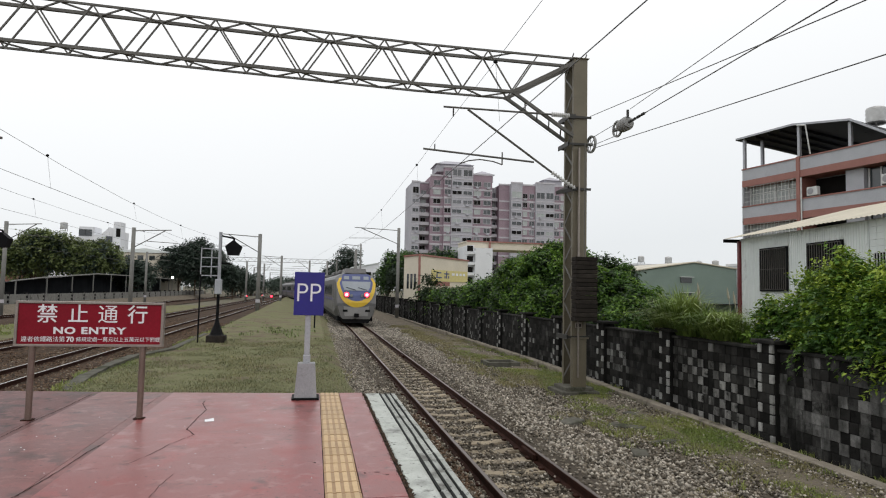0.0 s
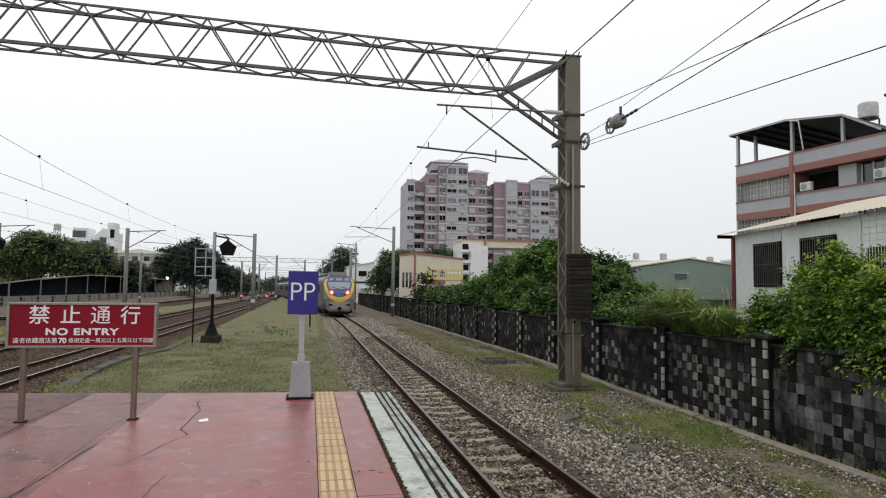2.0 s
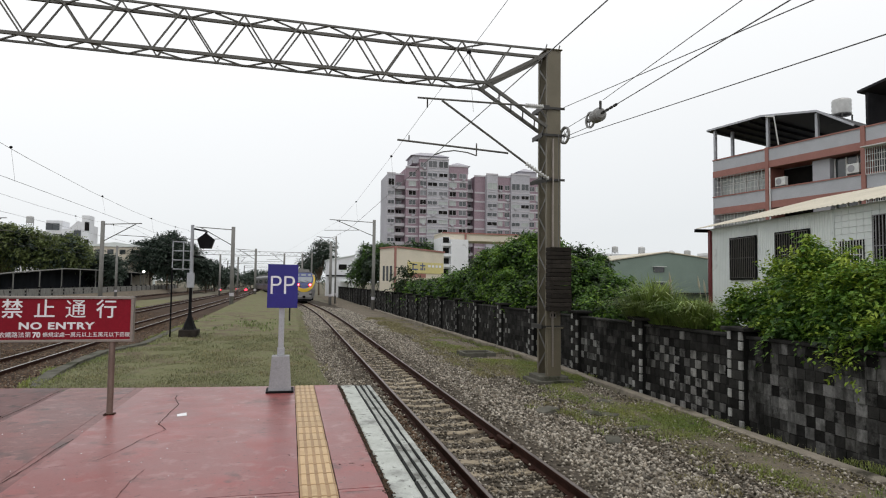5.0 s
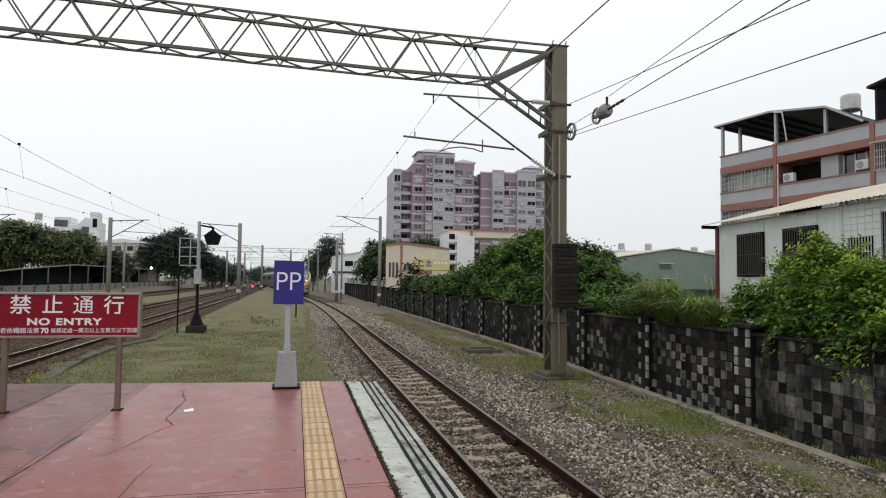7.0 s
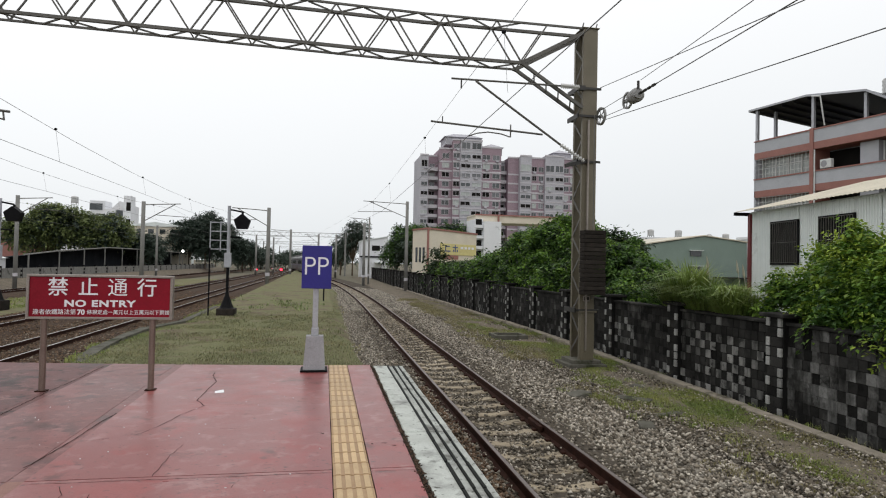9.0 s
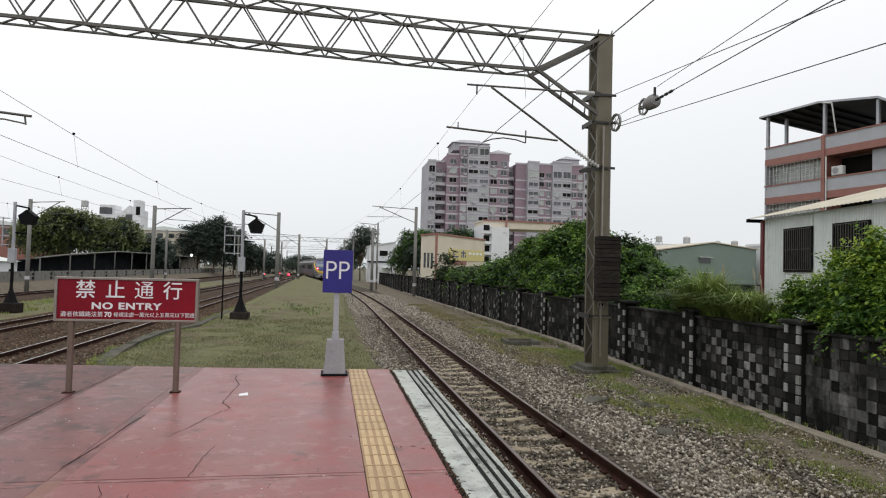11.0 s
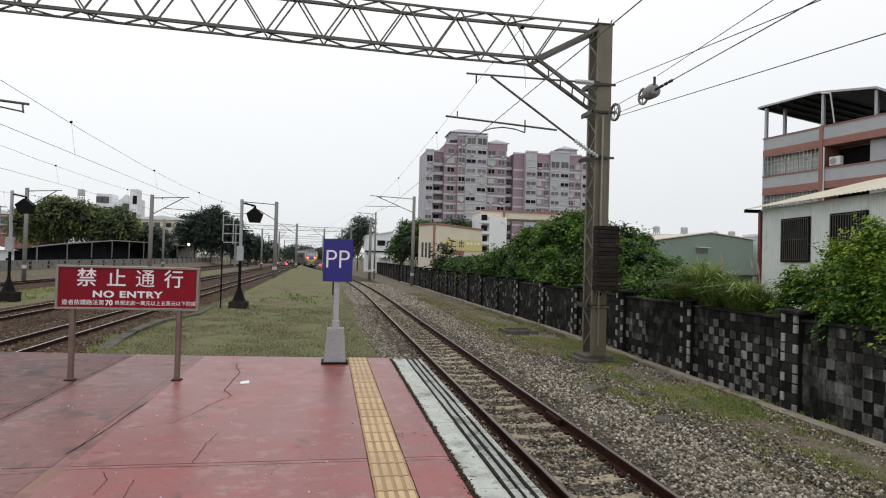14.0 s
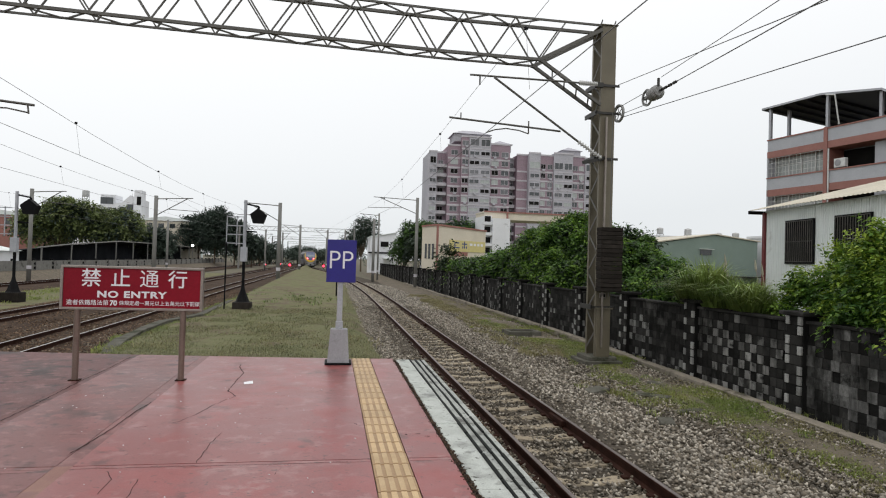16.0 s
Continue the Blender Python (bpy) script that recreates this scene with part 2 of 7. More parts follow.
M = dict(
    red_floor=surf("red_painted_concrete", (0.207, 0.062, 0.059), (0.257, 0.096, 0.092), 1.9, 0.34, spec=0.35, bump=0.08, fine=90, c3=(0.265, 0.06, 0.056), wear=0.53, wscale=1.1, rvar=0.16, specks=(0.10, 0.045, 0.041), dirt=(0.12, 0.045, 0.042), dthr=0.585, pale=(0.29, 0.135, 0.128), peel=(0.265, 0.074, 0.07)),
    grey_floor=surf("worn_floor_paint", (0.15, 0.058, 0.055), (0.19, 0.085, 0.08), 1.9, 0.42, spec=0.28, bump=0.08, fine=90, c3=(0.095, 0.05, 0.047), wear=0.54, wscale=1.2, rvar=0.16, dirt=(0.07, 0.036, 0.034), dthr=0.57, peel=(0.215, 0.088, 0.083), specks=(0.075, 0.04, 0.037), pale=(0.235, 0.115, 0.108)),
    stained_floor=surf("stained_floor_paint", (0.115, 0.046, 0.044), (0.15, 0.070, 0.066), 1.5, 0.52, spec=0.2, bump=0.1, fine=90, c3=(0.05, 0.034, 0.033), wear=0.50, wscale=1.3, rvar=0.16, dirt=(0.05, 0.03, 0.029), dthr=0.54, specks=(0.05, 0.03, 0.028), pale=(0.2, 0.10, 0.094)),
    rib=surf("tactile_rib", (0.52, 0.37, 0.20), (0.45, 0.31, 0.165), 7, 0.55, bump=0.1, fine=130, rnd=0.10),
    tan_line=surf("tan_joint_mortar", (0.25, 0.128, 0.085), (0.205, 0.09, 0.074), 3, 0.5, fine=120, c3=(0.18, 0.08, 0.07), wear=0.54, wscale=4),
    joint=surf("dark_joint", (0.022, 0.014, 0.013), (0.045, 0.03, 0.027), 8, 0.9),
    concrete=surf("weathered_concrete", (0.24, 0.235, 0.22), (0.17, 0.168, 0.155), 2.5, 0.8, bump=0.25, fine=70, c3=(0.095, 0.093, 0.085), wear=0.55, wscale=1.7),
    slab=surf("pale_edge_concrete", (0.51, 0.535, 0.50), (0.39, 0.405, 0.375), 3, 0.6, bump=0.2, fine=80, c3=(0.25, 0.255, 0.24), wear=0.55, wscale=1.6, dirt=(0.11, 0.11, 0.1), dthr=0.575, specks=(0.09, 0.09, 0.08)),
    worn_slab=surf("grimy_edge_concrete", (0.46, 0.48, 0.445), (0.31, 0.32, 0.30), 5, 0.7, bump=0.3, fine=70, c3=(0.15, 0.15, 0.138), wear=0.53, wscale=3.0, dirt=(0.07, 0.07, 0.062), dthr=0.60, specks=(0.05, 0.05, 0.045)),
    rubber=surf("black_rubber", (0.008, 0.009, 0.008), (0.018, 0.019, 0.018), 6, 0.6),
    tactile=surf("yellow_tactile_tile", (0.37, 0.235, 0.115), (0.31, 0.19, 0.095), 7, 0.55, bump=0.15, fine=130, rnd=0.10, c3=(0.36, 0.24, 0.14), wear=0.63, wscale=5),
    grass=leaf_mat("short_grass", (0.135, 0.152, 0.072), (0.25, 0.24, 0.125)),
    soil=surf("grassy_soil", (0.125, 0.132, 0.066), (0.195, 0.185, 0.105), 0.9, 0.95, bump=0.8, fine=35, c3=(0.135, 0.108, 0.078), wear=0.50, wscale=0.9, dirt=(0.05, 0.045, 0.03)),
    dirt=surf("bare_earth", (0.12, 0.112, 0.085), (0.175, 0.16, 0.12), 0.5, 0.95, bump=0.6, fine=30),
    ballast=surf("grey_ballast_bed", (0.055, 0.046, 0.036), (0.10, 0.086, 0.068), 0.7, 0.95, bump=1.0, fine=22, c3=(0.06, 0.05, 0.043), wear=0.52, wscale=9),
    rust_ballast=surf("rusty_ballast_bed", (0.05, 0.034, 0.024), (0.085, 0.058, 0.042), 0.7, 0.95, bump=1.0, fine=22, c3=(0.025, 0.02, 0.017), wear=0.52, wscale=8),
    stone=surf("ballast_stone", (0.245, 0.22, 0.183), (0.355, 0.323, 0.273), 4, 0.85, bump=0.2, fine=60, island=0.7),
    dark_stone=surf("dark_ballast_stone", (0.09, 0.077, 0.06), (0.205, 0.177, 0.14), 4, 0.85, bump=0.2, fine=60, island=0.7),
    rust_stone=surf("rusty_ballast_stone", (0.06, 0.04, 0.027), (0.17, 0.116, 0.08), 4, 0.85, bump=0.2, fine=60, island=0.7),
    rail=surf("rusty_rail_steel", (0.024, 0.0105, 0.008), (0.052, 0.024, 0.017), 5, 0.75, metal=0.2, bump=0.2, fine=90),
    railtop=surf("polished_rail_head", (0.20, 0.17, 0.155), (0.13, 0.105, 0.095), 3, 0.42, metal=0.8, bump=0.03, stretch=(6, 0.3, 1)),
    shine=surf("bright_rail_head", (0.55, 0.53, 0.52), (0.42, 0.40, 0.39), 3, 0.28, metal=0.9, bump=0.03),
    curtain=surf("curtained_glass", (0.42, 0.45, 0.43), (0.30, 0.33, 0.32), 1.5, 0.25, bump=0, spec=0.6),
    sleeper=surf("concrete_sleeper", (0.25, 0.208, 0.15), (0.33, 0.28, 0.205), 4, 0.85, bump=0.3, fine=60, rnd=0.2, c3=(0.12, 0.098, 0.075), wear=0.56, wscale=3, dirt=(0.06, 0.05, 0.04), dthr=0.60),
    block=surf("weathered_wall_block", (0.010, 0.0098, 0.0094), (0.034, 0.033, 0.031), 2.2, 0.9, bump=0.35, fine=60, rnd=0.5, c3=(0.007, 0.007, 0.007), wear=0.58, wscale=3.2, lichen=(0.075, 0.073, 0.068)),
    pale_block=surf("pale_wall_block", (0.24, 0.235, 0.222), (0.145, 0.142, 0.135), 4, 0.85, bump=0.35, fine=60, rnd=0.5, c3=(0.025, 0.025, 0.024), wear=0.53, wscale=5, soot=(0.03, 0.03, 0.028)),
    band_block=surf("pale_pier_block", (0.33, 0.33, 0.315), (0.21, 0.21, 0.20), 5, 0.85, bump=0.35, fine=60, rnd=0.3, c3=(0.12, 0.12, 0.11), wear=0.60, wscale=4),
    kerb=surf("dirty_kerb_concrete", (0.30, 0.265, 0.215), (0.20, 0.178, 0.143), 2.5, 0.9, bump=0.4, fine=50, c3=(0.06, 0.055, 0.042), wear=0.54, wscale=1.5),
    mid_block=surf("grey_wall_block", (0.085, 0.084, 0.08), (0.20, 0.197, 0.19), 9, 0.9, bump=0.35, fine=60, rnd=0.35, c3=(0.03, 0.03, 0.028), wear=0.55, wscale=4, soot=(0.025, 0.025, 0.023)),
    dim_block=surf("dim_wall_block", (0.04, 0.039, 0.037), (0.105, 0.103, 0.098), 9, 0.9, bump=0.35, fine=60, rnd=0.3, c3=(0.012, 0.012, 0.0115), wear=0.52, wscale=4, lichen=(0.12, 0.117, 0.11), soot=(0.014, 0.0138, 0.013)),
    verge_soil=surf("gravelly_earth", (0.12, 0.102, 0.078), (0.185, 0.158, 0.124), 0.8, 0.95, bump=0.9, fine=26, c3=(0.07, 0.06, 0.048), wear=0.54, wscale=6),
    bank_stone=surf("mossy_broken_concrete", (0.13, 0.125, 0.105), (0.085, 0.082, 0.068), 3, 0.9, bump=0.5, fine=40, c3=(0.045, 0.048, 0.03), wear=0.52, wscale=2.2),
    mortar=surf("sooty_mortar", (0.010, 0.010, 0.0095), (0.02, 0.0195, 0.019), 2, 0.95, bump=0.4),
    olive=surf("olive_painted_steel", (0.15, 0.13, 0.09), (0.12, 0.105, 0.073), 1.5, 0.5, metal=0.15, bump=0.06, c3=(0.13, 0.105, 0.08), wear=0.66, wscale=2.5),
    truss=surf("galvanised_truss_steel", (0.125, 0.12, 0.108), (0.09, 0.086, 0.078), 2, 0.55, metal=0.3, bump=0.08),
    dark_steel=surf("dark_steel", (0.03, 0.029, 0.027), (0.05, 0.048, 0.045), 3, 0.5, metal=0.4, bump=0.05),
    wire=surf("copper_wire", (0.10, 0.10, 0.10), (0.14, 0.14, 0.14), 3, 0.5, metal=0.4, bump=0),
    insulator=surf("porcelain", (0.55, 0.55, 0.53), (0.45, 0.45, 0.44), 5, 0.3, bump=0),
    cast=surf("grey_cast_weight", (0.27, 0.27, 0.265), (0.21, 0.21, 0.205), 5, 0.55, bump=0.1),
    weights=surf("dark_concrete_weights", (0.017, 0.0145, 0.0125), (0.034, 0.029, 0.025), 5, 0.8, rnd=0.25),
    mast=surf("spun_concrete_mast", (0.23, 0.228, 0.215), (0.18, 0.178, 0.168), 1.2, 0.8, bump=0.1, c3=(0.19, 0.185, 0.17), wear=0.6),
    blue=surf("blue_sign_enamel", (0.016, 0.012, 0.20), (0.013, 0.010, 0.165), 2, 0.35, bump=0.02),
    white=surf("white_sign_paint", (0.78, 0.78, 0.80), (0.70, 0.70, 0.73), 4, 0.5, bump=0.02),
    red_sign=surf("red_sign_enamel", (0.23, 0.006, 0.018), (0.19, 0.005, 0.015), 2, 0.55, spec=0.2, bump=0.02),
    bronze=surf("brown_steel_tube", (0.17, 0.12, 0.10), (0.22, 0.165, 0.14), 3, 0.35, metal=0.5, bump=0.03),
    alu=surf("dull_aluminium", (0.34, 0.30, 0.27), (0.26, 0.23, 0.205), 4, 0.4, metal=0.6, bump=0.04),
    grey_post=surf("galvanised_post", (0.42, 0.43, 0.46), (0.34, 0.35, 0.38), 3, 0.5, metal=0.3, bump=0.05),
    grey_box=surf("grey_painted_footing", (0.27, 0.27, 0.285), (0.33, 0.33, 0.345), 3, 0.6, bump=0.12, c3=(0.18, 0.18, 0.185), wear=0.6, wscale=4),
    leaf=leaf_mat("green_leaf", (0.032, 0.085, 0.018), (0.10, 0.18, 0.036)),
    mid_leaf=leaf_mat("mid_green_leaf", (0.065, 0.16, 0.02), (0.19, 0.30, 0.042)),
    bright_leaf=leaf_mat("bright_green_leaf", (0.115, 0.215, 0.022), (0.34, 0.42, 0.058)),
    # dark_leaf also gives the inner leaves of shrubs their painted shade
    dark_leaf=leaf_mat("dark_shaded_leaf", (0.010, 0.022, 0.008), (0.028, 0.052, 0.016)),
    # distance haze is mixed into these leaf colours; hazy_dark holds painted shade too
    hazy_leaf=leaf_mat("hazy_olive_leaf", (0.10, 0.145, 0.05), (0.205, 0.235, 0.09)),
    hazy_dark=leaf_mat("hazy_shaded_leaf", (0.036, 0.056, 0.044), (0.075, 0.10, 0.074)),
    dry_grass=leaf_mat("dry_verge_grass", (0.15, 0.14, 0.06), (0.27, 0.235, 0.115)),
    weed=leaf_mat("yellow_green_weed", (0.12, 0.18, 0.035), (0.26, 0.27, 0.075)),
    reed=leaf_mat("tall_grass_blade", (0.12, 0.21, 0.04), (0.32, 0.38, 0.12)),
    plume=leaf_mat("pale_grass_plume", (0.5, 0.47, 0.38), (0.42, 0.38, 0.3)),
    bark=surf("tree_bark", (0.10, 0.075, 0.055), (0.14, 0.11, 0.08), 5, 0.9, bump=0.5),
    tile_grey=surf("grey_facade_tile", (0.40, 0.41, 0.44), (0.35, 0.36, 0.39), 1.2, 0.5, bump=0.1, fine=40),
    tile_red=surf("red_brown_facade_tile", (0.30, 0.13, 0.105), (0.25, 0.105, 0.085), 1.5, 0.55, bump=0.1, fine=40, c3=(0.36, 0.20, 0.17), wear=0.66),
    glass=surf("window_glass", (0.018, 0.023, 0.026), (0.035, 0.042, 0.046), 1, 0.08, bump=0, spec=0.8, rvar=0.03, rnd=0.4),
    tower_glass=surf("hazy_tower_glass", (0.11, 0.115, 0.125), (0.16, 0.165, 0.175), 1, 0.2, bump=0, rnd=0.35),
    # near-black colour that paints the darkness of unlit rooms behind openings
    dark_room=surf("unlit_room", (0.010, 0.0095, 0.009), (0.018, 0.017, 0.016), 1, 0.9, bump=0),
    frame_white=surf("white_window_bars", (0.62, 0.63, 0.62), (0.52, 0.53, 0.52), 4, 0.5, bump=0),
    sheet_white=surf("white_sheet_cladding", (0.72, 0.76, 0.74), (0.62, 0.66, 0.645), 0.8, 0.5, bump=0.05, c3=(0.40, 0.41, 0.39), wear=0.62, wscale=0.9),
    sheet_beige=surf("beige_roof_sheet", (0.55, 0.50, 0.39), (0.46, 0.42, 0.33), 1, 0.5, bump=0.05, c3=(0.34, 0.28, 0.2), wear=0.62),
    sheet_dark=surf("dark_roof_sheet", (0.022, 0.022, 0.025), (0.04, 0.04, 0.044), 1, 0.6, bump=0.05),
    post_red=surf("dark_red_downpipe", (0.16, 0.022, 0.025), (0.12, 0.018, 0.02), 2, 0.5, bump=0.02),
    iron=surf("black_window_iron", (0.008, 0.008, 0.009), (0.015, 0.015, 0.016), 4, 0.6, bump=0),
    sheet_green=surf("grey_green_cladding", (0.20, 0.255, 0.225), (0.175, 0.225, 0.2), 0.5, 0.6, bump=0.04),
    steel=surf("stainless_tank", (0.45, 0.45, 0.44), (0.36, 0.36, 0.35), 3, 0.35, metal=0.7, bump=0.03),
    pink=surf("pink_tower_tile", (0.33, 0.25, 0.285), (0.27, 0.205, 0.24), 0.15, 0.7, bump=0.05, fine=3),
    tower_grey=surf("grey_tower_tile", (0.45, 0.445, 0.48), (0.385, 0.38, 0.415), 0.15, 0.7, bump=0.05, fine=3),
    tower_band=surf("pale_tower_band", (0.54, 0.52, 0.55), (0.47, 0.455, 0.48), 0.3, 0.7, bump=0),
    cream=surf("cream_render", (0.66, 0.60, 0.50), (0.58, 0.53, 0.44), 0.6, 0.75, bump=0.08),
    white_wall=surf("white_render", (0.74, 0.75, 0.77), (0.66, 0.67, 0.69), 0.5, 0.75, bump=0.08, c3=(0.44, 0.45, 0.46), wear=0.62),
    yellow=surf("yellow_banner", (0.62, 0.55, 0.26), (0.55, 0.48, 0.22), 2, 0.6, bump=0),
    train_chin=surf("pale_train_chin", (0.27, 0.265, 0.26), (0.22, 0.215, 0.21), 1, 0.5, bump=0.02),
    train_blue=surf("blue_train_paint", (0.06, 0.08, 0.21), (0.045, 0.062, 0.17), 1, 0.35, bump=0),
    train_yellow=surf("yellow_train_band", (0.62, 0.41, 0.03), (0.54, 0.36, 0.025), 2, 0.4, bump=0),
    train_grey=surf("grey_train_skirt", (0.14, 0.137, 0.134), (0.105, 0.102, 0.1), 1, 0.5, bump=0.02),
    train_side=surf("brushed_train_side", (0.14, 0.14, 0.142), (0.11, 0.11, 0.112), 1.5, 0.45, metal=0.3, bump=0.02),
    # pale grey base: the sky's reflection put into the glass colour
    windscreen=surf("windscreen", (0.20, 0.23, 0.26), (0.25, 0.28, 0.31), 1, 0.12, bump=0, spec=0.8, rvar=0.03),
    black=surf("black_paint", (0.006, 0.006, 0.0065), (0.012, 0.012, 0.013), 3, 0.6, bump=0.04),
    net=surf("black_shade_net", (0.012, 0.0135, 0.017), (0.026, 0.028, 0.033), 0.6, 0.9, bump=0.1),
    red_glow=glow("red_tail_lamp", (1.0, 0.03, 0.06), 5.0),
    pink_glow=glow("tail_lamp_core", (1.0, 0.35, 0.45), 5.0),
    lamp_glow=glow("white_yard_lamp", (1.0, 1.0, 0.95), 6.0),
)

# ---- plan ----
RAIL = -0.74           # rail head of the main track
SIDE_RAIL = -0.80
MAIN_X = 2.915         # centre of the main track beside the platform
LEFT_TRACKS = (-7.93, -11.95, -22.2)
WALL_X = 8.75
GROUND = -0.98


def main_x(y):
    """Centre line of the main track: straight, then a left curve and a crossover to the next track."""
    if y < 35:
        return MAIN_X
    if y < 97:
        return MAIN_X - (y - 35) ** 2 / 1300
    x = MAIN_X - 62 * 62 / 1300 - 0.0954 * (y - 97)
    return max(x, LEFT_TRACKS[0])


def main_heading(y):
    return math.degrees(math.atan2(main_x(y - 3) - main_x(y + 3), 6))


def sweep(profile, ys, xoff=lambda y: 0.0, rough=0.0, seed=0):
    """A strip whose cross-section (x, z) follows xoff along y."""
    mb, rng = MB(), random.Random(seed)
    mb.grid([[(x + xoff(y) + rng.uniform(-1, 1) * rough * 1.5, y, z + rng.uniform(-1, 1) * rough) for x, z in profile] for y in ys])
    return mb


def steps(a, b, near, grow):
    """Stations from a to b whose spacing grows."""
    out, d = [a], near
    while out[-1] < b:
        out.append(min(b, out[-1] + d))
        d *= grow
    return out


def fine(pts, d):
    """Profile points with more between them."""
    out = []
    for (x0, z0), (x1, z1) in zip(pts, pts[1:]):
        k = max(1, int(abs(x1 - x0) / d))
        out += [(x0 + (x1 - x0) * i / k, z0 + (z1 - z0) * i / k) for i in range(k)]
    return out + [pts[-1]]


# ---- ground ----
ground = part("ground", MB().grid([[(x, y, -1.16) for x in (-2500, -200, -60, 60, 200, 2500)] for y in (-800, -60, 60, 200, 600, 4000)]), M["dirt"])
tagged(ground, "bare earth ground round the railway yard", "ground", kind="structure")

YS = steps(-12, 170, 0.5, 1.012)
bed = part("ballast_bed", sweep(fine([(-2.2, -0.40), (-1.75, -0.72), (-1.42, -0.872), (-0.74, -0.872), (-0.52, -0.927), (0.52, -0.927), (0.74, -0.872), (1.4, -0.875), (2.1, -0.975), (3.1, -1.05), (3.7, -1.10)], 0.22), YS, main_x, 0.018), M["ballast"])
tagged(bed, "grey stone ballast bed under the curving main track", "ballast", kind="structure")
for x in LEFT_TRACKS:
    b = part("ballast_bed", sweep(fine([(-2.7, -1.12), (-1.6, -0.93), (1.6, -0.93), (2.7, -1.08)], 0.4), steps(-12, 320, 0.9, 1.02), lambda y, x=x: x, 0.02, 3), M["rust_ballast"])
    tagged(b, "rust-stained ballast bed under a side track", "ballast", kind="structure")


def bank_left(y):
    pts = [(10.4, -3.55), (12, -3.95), (15, -4.4), (18, -4.4), (20, -3.95), (26, -4.1), (60, -4.6), (110, -5.4), (150, -6.0)]
    for (a, p), (b, q) in zip(pts, pts[1:]):
        if y <= b:
            return p + (q - p) * max(0, y - a) / (b - a)
    return pts[-1][1]


def bank_right(y):
    return min(0.45, main_x(y) - 2.3)


def bank_z(y):
    return -0.06 - 0.14 * min(1, max(0, (y - 10.5) / 5))


rng = random.Random(5)
rows = []
for y in steps(10.47, 158, 0.35, 1.02):
    a, b = bank_left(y), bank_right(y)
    if b < a + 0.3:
        b = a + 0.3
    z = bank_z(y)
    row = [(a - 0.9, y, -1.1), (a - 0.45, y, -0.75), (a, y, z - 0.02)]
    row += [(a + (b - a) * k / 16, y, z + 0.05 * noise.noise((a + (b - a) * k / 16, y, 2)) + rng.uniform(-0.012, 0.012)) for k in range(1, 16)]
    row += [(b, y, z - 0.02), (b + 0.35, y, z - 0.22), (b + 0.9, y, -0.95)]
    rows.append(row)
bank = tagged(part("grass_bank", MB().grid(rows), M["soil"]), "low grassy bank between the tracks beyond the platform end", "bank", kind="structure")

verge = part("grass_verge", sweep(fine([(5.3, -1.10), (6.3, -1.0), (7.1, -0.93), (7.85, -0.97), (8.06, -1.06)], 0.25), steps(-10, 120, 0.5, 1.02), lambda y: 0.3 * noise.noise((y * 0.15, 0, 0)), 0.015, 7), M["verge_soil"])
tagged(verge, "worn grass verge between ballast and block wall", "verge", kind="structure")
yard = part("yard_verge", sweep(fine([(-20.4, -1.15), (-19.6, -1.08), (-16.5, -1.05), (-14.7, -1.08), (-14.2, -1.15)], 0.5), steps(14, 95, 1.0, 1.03), lambda y: 0.4 * noise.noise((y * 0.1, 0, 5)), 0.02, 9), M["soil"])
tagged(yard, "grassy strip between the side tracks", "verge", kind="structure")
slope = part("yard_slope", sweep(fine([(-27.5, -0.32), (-26.6, -0.36), (-25.4, -0.8), (-24.7, -1.12)], 0.5), steps(12, 172, 1.2, 1.02), lambda y: 0.2 * noise.noise((y * 0.2, 0, 8)), 0.03, 10), M["verge_soil"])
tagged(slope, "low earth slope at the foot of the yard wall", "bank", kind="structure")
back = part("back_lot", sweep([(8.85, -0.5), (12, -0.3), (30, -0.3), (70, -0.5), (130, -1.1)], steps(-10, 150, 3, 1.1)), M["soil"])
tagged(back, "overgrown ground behind the block wall", "ground", kind="structure")

kerb = thing("drain_kerb", "weathered concrete drain kerb along the wall foot", "kerb", kind="structure")
mb = MB()
y = -9.0
while y < 70:
    x = 8.1 + min(0.45, max(-0.25, (y - 10) * 0.04)) - max(0, y - 26) * 0.012
    mb.box(x - 0.1, x + 0.12, y, y + 1.96, -1.25, -0.895 + rng.uniform(-0.02, 0.012), 0.025, Matrix.Translation((x, y, 0)) @ pose(0, 0, 0, 0, 0, rng.uniform(-1.2, 1.2) - 2.2 * (y < 20)) @ Matrix.Translation((-x, -y, 0)))
    y += 2.0
part("kerb_stone", mb, M["kerb"], kerb)

bank_kerb = thing("bank_kerb", "mossy broken concrete edge of the grass bank", "kerb", kind="structure")
for a, b in ((10.95, 12.1), (12.15, 13.9), (13.95, 15.8), (15.85, 17.9), (17.95, 20), (20.05, 23), (23.05, 27)):
    xa, xb = bank_left(a), bank_left(b)
    mb = MB()
    mb.prism([(xa - 0.22, a, 0), (xa + 0.02, a, 0), (xb + 0.02, b, 0), (xb - 0.24 + 0.1 * rng.random(), b, 0)], (0, 0, -1.1), (0, 0, 1.0 - 0.008 * (a - 11)))
    part("edge_stone", mb, M["bank_stone"], bank_kerb)

# ---- railway tracks ----
RAIL_PROF = [(-0.065, -0.153), (-0.065, -0.140), (-0.012, -0.118), (-0.009, -0.045), (-0.033, -0.033), (-0.033, -0.004), (-0.026, 0.0),
             (0.026, 0.0), (0.033, -0.004), (0.033, -0.033), (0.009, -0.045), (0.012, -0.118), (0.065, -0.140), (0.065, -0.153)]


